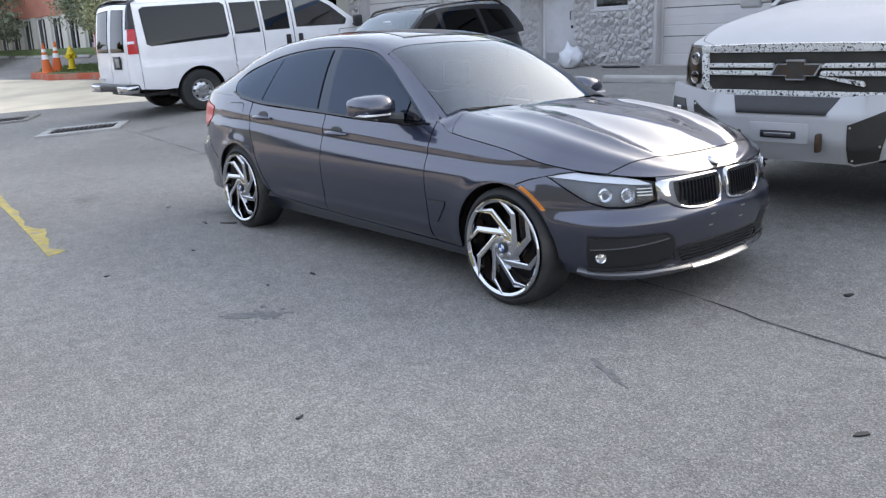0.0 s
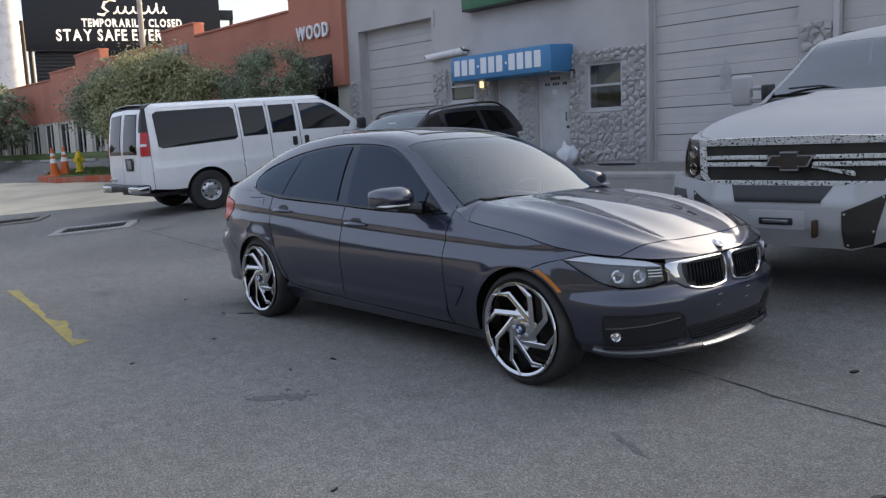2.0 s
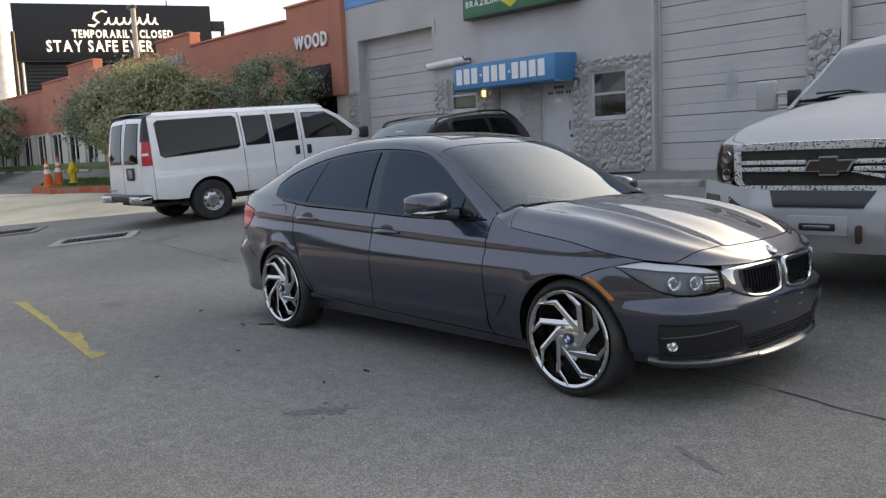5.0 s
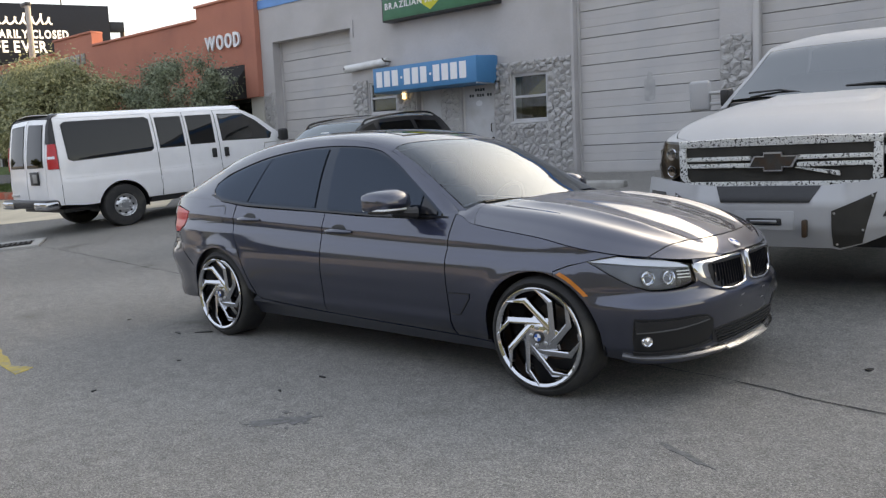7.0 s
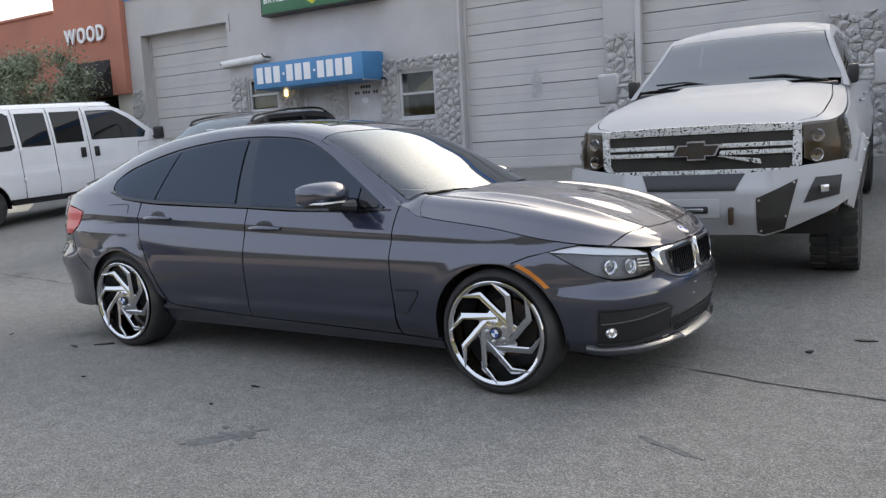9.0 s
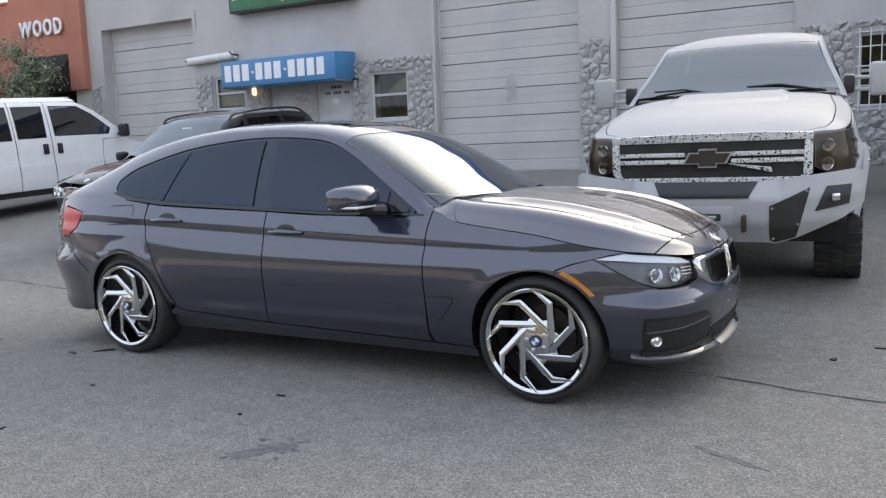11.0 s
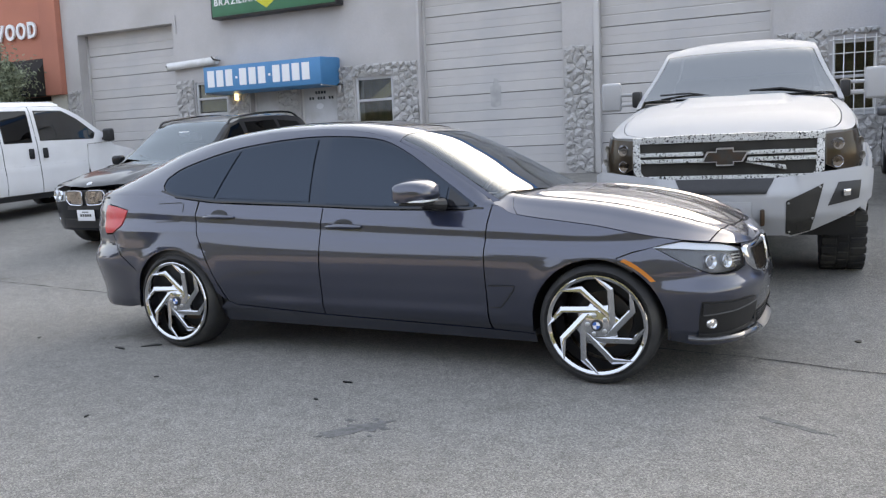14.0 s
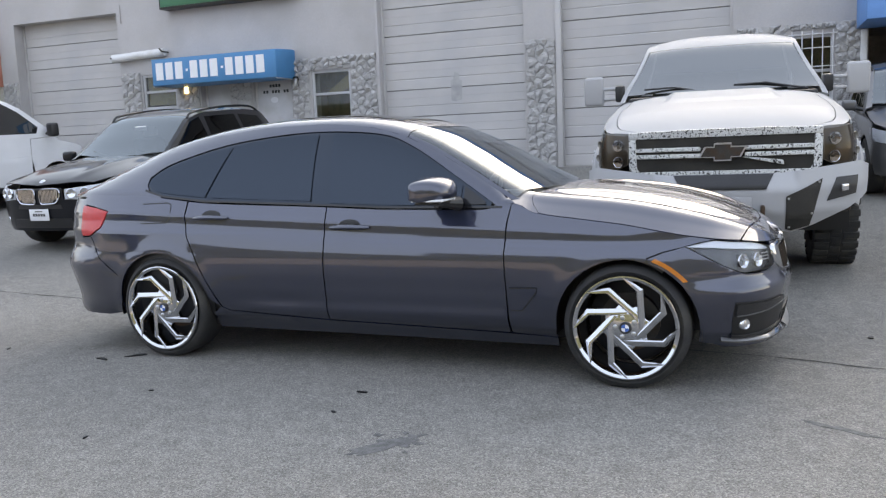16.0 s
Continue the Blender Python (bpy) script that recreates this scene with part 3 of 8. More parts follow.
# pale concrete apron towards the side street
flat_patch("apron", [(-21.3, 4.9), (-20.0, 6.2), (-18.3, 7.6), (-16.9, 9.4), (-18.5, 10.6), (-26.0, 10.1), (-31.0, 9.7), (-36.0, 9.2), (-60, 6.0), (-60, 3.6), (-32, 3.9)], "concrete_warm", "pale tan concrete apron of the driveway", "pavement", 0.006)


def drain(m, rim="concrete"):
    d = base("storm_drain", m, "cast iron storm drain grate in a pale concrete surround", "drain")
    bm = bmesh.new()
    for x0, x1, y0, y1 in ((-0.69, 0.69, -0.51, -0.33), (-0.69, 0.69, 0.33, 0.51), (-0.69, -0.54, -0.33, 0.33), (0.54, 0.69, -0.33, 0.33)):
        box(bm, x0, x1, y0, y1, -0.05, 0.012, 0.004)
    part("surround", bm, rim, d, "stained concrete rim")
    part("pit", boxed(-0.54, 0.54, -0.33, 0.33, -0.12, -0.010), "seal", d)
    bar = boxed(-0.010, 0.010, -0.33, 0.33, -0.014, 0.006, 0.002, 1)
    first = part("bar", bar, "iron", d)
    first.location = (-0.48, 0, 0)
    for k in range(1, 13):
        again(first, Matrix.Translation((-0.48 + 0.08 * k, 0, 0)), d)
    part("cross_bar", boxed(-0.54, 0.54, -0.012, 0.012, -0.014, 0.004), "iron", d)
    return d


drain(pose(-15.0, 5.10, H(5.10) + 0.028, 4.2, 0, 0) @ pose(0, 0, 0, 0, 0, 59))
drain(pose(-18.9, 4.75, H(4.75) + 0.024, 4.2, 0, 0) @ pose(0, 0, 0, 0, 0, 59), "asphalt")


# ---- the grey shop building ----
BASE_Z = H(WALL)


def wall_piece(x0, x1, z0, z1, y0=WALL, thick=0.35, material="stucco", label="grey painted stucco shop wall", name="wall_front"):
    return tagged(part(name, boxed(x0, x1, y0, y0 + thick, z0, z1), material, smooth=False), label, "wall", kind="structure")


TOP = 5.75
LINTEL = 4.45
wall_piece(-19.15, -18.65, -0.3, TOP)
wall_piece(-18.65, -15.62, LINTEL, TOP)
# entrance stretch, built round its windows and doors
wall_piece(-15.62, -15.05, -0.3, TOP)
wall_piece(-15.05, -14.16, -0.3, 2.30)
wall_piece(-15.05, -14.16, 3.05, TOP)
wall_piece(-14.16, -13.52, -0.3, TOP)
wall_piece(-13.52, -12.78, 2.86, TOP)
wall_piece(-12.78, -12.20, -0.3, TOP)
wall_piece(-12.20, -11.28, 2.86, TOP)
wall_piece(-11.28, -10.80, -0.3, TOP)
wall_piece(-10.80, -9.92, -0.3, 1.88)
wall_piece(-10.80, -9.92, 2.86, TOP)
wall_piece(-9.92, -9.25, -0.3, TOP)
wall_piece(-9.25, -6.31, LINTEL, TOP)
wall_piece(-6.31, -5.70, -0.3, TOP)
wall_piece(-5.70, -2.68, LINTEL, TOP)
wall_piece(-2.68, -1.78, -0.3, TOP)
wall_piece(-1.78, -1.12, -0.3, 1.65)
wall_piece(-1.78, -1.12, 2.82, TOP)
wall_piece(-1.12, -0.62, -0.3, TOP)
wall_piece(-0.62, 3.4, 3.2, TOP)
wall_piece(3.4, 14.0, -0.3, TOP)
wall_piece(-19.15, -18.85, -0.3, TOP, WALL + 0.35, 12.0, name="wall_side")
wall_piece(13.7, 14.0, -0.3, TOP, WALL + 0.35, 12.0, name="wall_side")
wall_piece(-19.15, 14.0, -0.3, TOP, WALL + 12.35, 0.3, name="wall_back")
tagged(part("roof", boxed(-18.85, 13.7, WALL + 0.35, WALL + 12.35, TOP - 0.5, TOP - 0.3), "concrete", smooth=False), "flat concrete roof behind the parapet", "roof", kind="structure")
tagged(part("floor", boxed(-18.85, 13.7, WALL + 0.0, WALL + 12.35, BASE_Z - 0.3, BASE_Z + 0.02), "concrete", smooth=False), "bare concrete shop floor and thresholds", "floor", kind="structure")
tagged(part("trim", boxed(-19.15, 14.0, WALL - 0.03, WALL - 0.002, 5.38, 5.60, 0.004), "blue_light", smooth=False), "light blue painted band below the parapet", "trim", kind="structure")


def roll_door(x0, x1, top, y, name, label):
    """A sectional door: panels with a pressed rib and open joints, in its guides."""
    d = tagged(new(name), label, "garage door", kind="structure")
    n = 7
    h = (top - BASE_Z) / n
    bm = bmesh.new()
    w = x1 - x0
    prof = [(0.0, 0.0), (0.006, 0.012), (h * 0.34, 0.012), (h * 0.36, 0.004), (h * 0.385, 0.004), (h * 0.405, 0.012), (h * 0.66, 0.012), (h * 0.67, 0.008), (h * 0.69, 0.012), (h - 0.016, 0.012), (h - 0.010, 0.0), (h - 0.010, -0.03), (0, -0.03)]
    prism([(z, dd) for z, dd in prof], w, bm, lambda z, dd, x: (x, -dd, z))
    first = part("panel", bm, "shutter", d, smooth=False)
    first.location = (x0, y, BASE_Z + 0.02)
    for k in range(1, n):
        again(first, Matrix.Translation((x0, y, BASE_Z + 0.02 + h * k)), d)
    part("back_sheet", boxed(x0, x1, y + 0.035, y + 0.05, BASE_Z, top), "seal", d, smooth=False)
    for xx in (x0 + 0.02, x1 - 0.02):
        part("guide_rail", boxed(xx - 0.03, xx + 0.03, y - 0.045, y - 0.014, BASE_Z, top, 0.004), "shutter", d)
    return d


roll_door(-18.65, -15.62, LINTEL, WALL + 0.30, "door_1", "closed light grey sectional garage door with ribbed panels")
roll_door(-9.25, -6.31, LINTEL, WALL + 0.16, "door_2", "closed light grey sectional garage door with a dark scuff mark")
roll_door(-5.70, -2.68, LINTEL, WALL + 0.16, "door_3", "closed light grey sectional garage door behind the pickup")
M["scuff"] = mat("grey scuff", (0.355, 0.35, 0.35), 0.7, vary=0.12, scale=9, stain=(0.42, 0.41, 0.405), stain_scale=5)
tagged(part("scuff_mark", prism([(-0.11, -0.25), (-0.02, -0.27), (0.10, -0.24), (0.115, -0.02), (0.11, 0.12), (0.06, 0.15), (0.055, 0.26), (-0.03, 0.29), (-0.06, 0.16), (-0.12, 0.13), (-0.115, -0.05)], 0.002, None, lambda u, v, w: (-7.72 + u, WALL + 0.145 - w, 2.36 + v)), "scuff", smooth=False), "faded grey scuff patch on the garage door", "mark")
tagged(part("trim", boxed(-9.31, -9.245, WALL - 0.05, WALL + 0.12, BASE_Z, LINTEL, 0.006), "stucco"), "painted jamb beside the garage door", "trim", kind="structure")
tagged(part("trim", boxed(-5.72, -5.62, WALL - 0.04, WALL + 0.12, BASE_Z, LINTEL, 0.006), "shutter"), "painted jamb beside the garage door", "trim", kind="structure")


def window(name, x0, x1, z0, z1, label, blind=None, rail=0.5):
    w = tagged(new(name), label, "window", kind="structure")
    y = WALL + 0.06
    fr = bmesh.new()
    for a in ((x0, x0 + 0.05, z0, z1), (x1 - 0.05, x1, z0, z1), (x0 + 0.05, x1 - 0.05, z1 - 0.05, z1), (x0 + 0.05, x1 - 0.05, z0, z0 + 0.05)):
        box(fr, a[0], a[1], y - 0.03, y + 0.05, a[2], a[3], 0.006)
    part("window_frame", fr, "door_white", w, "pale painted frame")
    zm = z0 + (z1 - z0) * rail
    part("meeting_rail", boxed(x0 + 0.05, x1 - 0.05, y - 0.02, y + 0.04, zm - 0.025, zm + 0.025, 0.005), "door_white", w)
    for a, b in ((z0 + 0.05, zm - 0.025), (zm + 0.025, z1 - 0.05)):
        p = part("pane", boxed(x0 + 0.05, x1 - 0.05, y + 0.008, y + 0.013, a, b), "glass_shop", w)
    part("window_sill", boxed(x0 - 0.03, x1 + 0.03, WALL - 0.04, WALL + 0.08, z0 - 0.045, z0, 0.008), "door_white", w)
    bm = boxed(x0 - 0.3, x1 + 0.3, WALL + 0.36, WALL + 1.2, z0 - 0.4, z1 + 0.3)
    bm.faces.ensure_lookup_table()
    bmesh.ops.delete(bm, geom=[f for f in bm.faces if f.calc_center_median().y < WALL + 0.4], context='FACES_ONLY')
    part("dim_recess", bm, "interior", w, smooth=False)
    if blind:
        part("blind", boxed(x0 + 0.06, x1 - 0.06, y + 0.06, y + 0.075, z0 + (z1 - z0) * blind, z1), "amber_blind", w, "drawn tan roller blind")
    return w


window("window_1", -15.05, -14.16, 2.30, 3.05, "small white framed window with a tan blind", 0.12)
w2 = window("window_2", -10.80, -9.92, 1.88, 2.86, "white double hung window in the stone wall", None, 0.52)
# a yellow slanted shape behind the upper pane
part("hanging_sheet", prism([(-10.55, 2.42), (-9.99, 2.80), (-9.99, 2.52), (-10.2, 2.42)], 0.01, None, lambda u, v, w: (u, WALL + 0.17 + w, v)), "amber_blind", w2, "yellow slanted shape behind the upper pane")
w3 = window("window_3", -1.78, -1.12, 1.65, 2.82, "barred white window beside the pickup", None, 0.5)
for k in range(5):
    part("bar", tube([(-1.76 + 0.155 * k, WALL - 0.06, 1.6), (-1.76 + 0.155 * k, WALL - 0.06, 2.88)], 0.009), "white_paint", w3)
for z in (1.7, 2.0, 2.3, 2.6, 2.82):
    part("bar", tube([(-1.82, WALL - 0.05, z), (-1.08, WALL - 0.05, z)], 0.009), "white_paint", w3)


def plain_door(name, x0, x1, top, depth, label):
    d = tagged(new(name), label, "door", kind="structure")
    y = WALL + depth
    part("door_leaf", boxed(x0 + 0.045, x1 - 0.045, y, y + 0.045, BASE_Z + 0.025, top - 0.04, 0.004), "door_white", d)
    fr = bmesh.new()
    for a in ((x0, x0 + 0.045, BASE_Z, top), (x1 - 0.045, x1, BASE_Z, top), (x0 + 0.045, x1 - 0.045, top - 0.04, top)):
        box(fr, a[0], a[1], y - 0.02, y + 0.08, a[2], a[3], 0.005)
    part("door_frame", fr, "white_paint", d)
    part("kick_plate", boxed(x0 + 0.08, x1 - 0.08, y - 0.004, y + 0.002, BASE_Z + 0.06, BASE_Z + 0.26), "satin", d)
    return d


plain_door("door_4", -13.52, -12.78, 2.86, 0.18, "pale closed door beneath the blue awning")
d5 = plain_door("door_5", -12.20, -11.28, 2.86, 0.10, "white closed shop door with a printed notice")
part("door_handle", tube([(-11.40, WALL + 0.06, 1.70), (-11.40, WALL + 0.03, 1.72), (-11.40, WALL + 0.03, 1.86), (-11.40, WALL + 0.06, 1.88)], 0.012), "steel_dark", d5)
part("lock", lathe([(0.0, 0.02), (0.03, 0.02), (0.035, 0.0)], 16, None, Matrix.Translation((-11.40, WALL + 0.095, 1.56)) @ Matrix.Rotation(math.pi, 4, 'Z')), "steel_dark", d5)
bars = bmesh.new()
rnd = random.Random(5)
x = -11.95
for k in range(4):
    box(bars, -11.86 + 0.07 * k, -11.81 + 0.07 * k, WALL + 0.095, WALL + 0.0985, 2.60, 2.66)
for k in range(9):
    if k not in (2, 6):
        box(bars, -12.02 + 0.07 * k, -11.972 + 0.07 * k, WALL + 0.095, WALL + 0.0985, 2.48, 2.54)
part("notice_bars", bars, "plastic", d5, "small dark printed characters")
part("round_notice", lathe([(0.0, 0.002), (0.085, 0.002), (0.09, 0.0)], 24, None, Matrix.Translation((-11.76, WALL + 0.0965, 2.34)) @ Matrix.Rotation(math.pi, 4, 'Z') @ Matrix.Diagonal((1, 1, 0.7, 1))), "badge_white", d5, "pale oval sticker")


def awning():
    a = base("awning", Matrix.Translation((-12.65, WALL, 3.0)), "blue vinyl box awning with a row of white bars", "awning")
    part("cover", prism([(0, -0.28), (0, 0.30), (-0.10, 0.31), (-0.75, 0.27), (-0.75, -0.27), (-0.70, -0.28)], 3.0, None, lambda y, z, x: (x - 1.5, y - 0.002, z), 0.008), "blue_vinyl", a)
    part("end_frame", tube([(1.49, -0.02, -0.29), (1.49, -0.74, -0.29)], 0.014), "satin", a)
    part("end_frame", tube([(-1.49, -0.02, -0.29), (-1.49, -0.74, -0.29)], 0.014), "satin", a)
    widths = [1, 1, 1, 0, 1, 1, 1, 0, 1, 1, 1, 1]
    x = -1.40
    for k in widths:
        if k:
            part("white_bar", boxed(x, x + 0.185, -0.758, -0.753, -0.165, 0.185, 0.0015, 1), "sign_white", a)
            x += 0.244
        else:
            part("dot", boxed(x + 0.02, x + 0.075, -0.758, -0.753, -0.02, 0.03, 0.0015, 1), "sign_white", a)
            x += 0.125
    return a


awning()


def shop_sign():
    a = base("shop_sign", Matrix.Translation((-12.6, WALL, 4.36)), "green lit box sign for martial arts with yellow diamond", "sign")
    part("cabinet", boxed(-1.62, 1.62, -0.28, -0.003, 0, 1.1, 0.012), "plastic", a)
    part("face", boxed(-1.58, 1.58, -0.29, -0.279, 0.04, 1.06, 0.003), "green_sign", a)
    part("diamond", prism([(-0.62, 0.5), (0, 0.10), (0.62, 0.5), (0, 0.98)], 0.004, None, lambda u, v, w: (u - 0.12, -0.291 - w, v)), "yellow_sign", a, "yellow diamond shape")
    px = -1.50
    for ch in "BRAZILIAN MARTIAL ARTS":
        if ch == " ":
            px += 0.075
            continue
        bm = text_mesh(ch, 0.145, 0.006, 0.004)
        x0, x1 = min(v.co.x for v in bm.verts), max(v.co.x for v in bm.verts)
        bm.transform(Matrix.Translation((px - x0, -0.301, 0.27)))
        part("letter", bm, "sign_white", a, "white capital letter", smooth=False)
        px += x1 - x0 + 0.026
    for x0, x1 in ((-1.5, -1.18), (-1.12, -0.84), (0.5, 0.8), (0.9, 1.2)):
        part("letter_shape", boxed(x0, x1, -0.298, -0.292, 0.50, 0.92, 0.05, 3), "sign_white", a)
    return a


shop_sign()


def rolled_tube():
    a = base("rolled_shade", Matrix.Translation((-15.0, WALL - 0.10, 3.47)), "rolled white fabric shade on wall brackets", "shade")
    part("roll", tube([(-0.72, 0, -0.02), (0.70, 0, 0.03)], 0.085, 14), "white_paint", a)
    part("bracket", tube([(0.70, 0.1, 0.03), (0.70, -0.11, 0.03), (0.66, -0.14, 0.10)], 0.018), "steel_dark", a)
    part("bracket", tube([(-0.70, 0.1, -0.02), (-0.70, -0.1, -0.02)], 0.018), "steel_dark", a)
    return a


rolled_tube()


def porch_lamp(x, z, lit):
    a = base("wall_lamp", Matrix.Translation((x, WALL, z)), "small lit porch lantern on the stone wall" if lit else "small dark security lamp beneath the awning", "lamp")
    part("back_plate", boxed(-0.05, 0.05, -0.02, -0.001, -0.08, 0.08, 0.005), "plastic", a)
    part("lantern", boxed(-0.035, 0.035, -0.12, -0.05, -0.08, 0.07, 0.012), "lamp_glow" if lit else "satin", a)
    part("cap", lathe([(0.0, 0.0), (0.07, 0.0), (0.05, 0.03), (0.0, 0.05)], 14, None, Matrix.Translation((0, -0.085, 0.07)) @ Matrix.Rotation(radians(90), 4, 'X')), "plastic", a)
    part("arm", tube([(0, -0.01, 0.04), (0, -0.06, 0.05)], 0.012), "plastic", a)
    return a


porch_lamp(-13.83, 2.66, True)
porch_lamp(-11.12, 2.66, False)
tagged(part("trim", tube([(-15.50, WALL - 0.02, 4.2), (-15.50, WALL - 0.02, 4.62)], 0.014), "stucco"), "short painted conduit beside the garage door", "conduit", kind="structure")


def side_awning():
    a = base("awning", Matrix.Translation((1.4, WALL, 3.1)), "light blue canvas awning over a dark shop entrance", "awning")
    part("cover", prism([(0, -0.25), (0, 0.75), (-1.3, 0.35), (-1.3, -0.25)], 4.4, None, lambda y, z, x: (x - 2.2, y - 0.002, z), 0.01), "blue_light", a)
    part("post", boxed(-2.14, -2.05, -0.12, -0.03, -3.1 + BASE_Z, -0.27, 0.01), "white_paint", a)
    return a


side_awning()
bm = boxed(-0.62, 3.4, WALL + 0.36, WALL + 5, BASE_Z + 0.03, 3.2)
bmesh.ops.delete(bm, geom=[f for f in bm.faces if f.calc_center_median().y < WALL + 0.5], context='FACES_ONLY')
tagged(part("wall_recess", bm, "interior", smooth=False), "dim walls inside the open shop entrance", "wall", kind="structure")


# ---- the terracotta building ----
def orange_block(x0, x1, z0, z1, y0=WALL, y1=WALL + 0.4, material="orange", label="terracotta stucco wall with stepped parapet", bevel=0.0):
    return tagged(part("wall_left", boxed(x0, x1, y0, y1, z0, z1, bevel), material, smooth=False), label, "wall", kind="structure")


OB = 3.05
orange_block(-22.1, -19.72, OB, 5.83)
orange_block(-28.4, -22.1, OB, 5.46)
orange_block(-31.2, -28.4, OB, 5.92)
orange_block(-37.55, -31.2, OB, 5.48)
orange_block(-40.65, -37.55, OB, 5.97)
orange_block(-44.4, -40.65, OB, 5.48)
orange_block(-70.0, -44.4, OB, 5.15)
orange_block(-19.72, -19.16, OB, 5.87, WALL - 0.16, WALL + 0.4, label="terracotta stucco pier at the end of the parapet")
for x0, x1, z in ((-22.15, -19.7, 5.83), (-28.4, -22.15, 5.46), (-31.25, -28.4, 5.92), (-37.55, -31.25, 5.48), (-40.7, -37.55, 5.97), (-44.4, -40.7, 5.48), (-70, -44.4, 5.15)):
    tagged(part("trim", boxed(x0, x1, WALL - 0.05, WALL + 0.42, z, z + 0.07, 0.01), "orange"), "terracotta parapet coping", "trim", kind="structure")
tagged(part("roof", boxed(-70, -19.2, WALL + 0.4, WALL + 12, 4.7, 4.9), "concrete", smooth=False), "flat roof behind the terracotta parapet", "roof", kind="structure")
# cream ground floor with dark shop windows between piers
x = -19.16
k = 0
while x > -68:
    wpier, wwin = (0.75, 1.5) if k else (0.55, 1.7)
    tagged(part("wall_left", boxed(x - wpier, x, WALL - 0.02, WALL + 0.3, -0.3, OB), "cream", smooth=False), "cream painted pier of the shopfront", "wall", kind="structure")
    xa, xb = x - wpier - wwin, x - wpier
    w = tagged(new("window_left"), "dark shop window in a white frame", "window", kind="structure")
    part("pane", boxed(xa + 0.06, xb - 0.06, WALL + 0.12, WALL + 0.13, 1.0, OB - 0.1), "glass_dark", w)
    fr = bmesh.new()
    for a in ((xa, xa + 0.06), (xb - 0.06, xb), ((xa + xb) / 2 - 0.03, (xa + xb) / 2 + 0.03)):
        box(fr, a[0], a[1], WALL + 0.08, WALL + 0.16, 0.6, OB, 0.004)
    box(fr, xa + 0.06, xb - 0.06, WALL + 0.08, WALL + 0.16, OB - 0.1, OB)
    part("window_frame", fr, "white_paint" if k > 2 else "plastic", w)
    part("window_sill", boxed(xa, xb, WALL + 0.0, WALL + 0.28, 0.2, 1.0), "cream", w)
    part("dim_recess", boxed(xa, xb, WALL + 0.32, WALL + 0.34, 0.2, OB), "interior", w)
    x = xa
    k += 1


def small_awning():
    a = base("awning", Matrix.Translation((-20.6, WALL, 3.05)), "dark canvas awning on the terracotta wall", "awning")
    part("cover", prism([(0, 0), (0, 0.95), (-0.75, 0.12), (-0.75, 0.0)], 1.7, None, lambda y, z, x: (x - 0.85, y - 0.002, z), 0.006), "awning_dark", a)
    part("front_rod", tube([(-0.85, -0.74, 0.01), (0.85, -0.74, 0.01)], 0.014), "satin", a)
    return a


small_awning()


def wall_letters(text, x, z, h, material, label, bold=0.012, width=1.0, name="wall_sign"):
    a = base(name, Matrix.Translation((x, WALL, z)), label, "sign")
    px = 0.0
    for ch in text:
        bm = text_mesh(ch, h, 0.05, bold)
        bm.transform(Matrix.Diagonal((width, 1, 1, 1)))
        w = max(v.co.x for v in bm.verts)
        bm.transform(Matrix.Translation((px, -0.06, 0)))
        part("letter", bm, material, a, smooth=False)
        px += w + 0.055 * h / 0.4
    return a


wall_letters("WOOD", -21.62, 4.53, 0.40, "sign_white", "white raised capital letters spelling WOOD on terracotta stucco", 0.016, 0.78)
a = base("wall_sign", Matrix.Translation((-30.1, WALL, 4.93)), "row of small pale raised letter shapes on terracotta stucco", "sign")
for k in range(7):
    part("letter_bar", boxed(-1.5 + 0.4 * k, -1.24 + 0.4 * k, -0.05, -0.002, 0, 0.36, 0.01), "concrete", a)


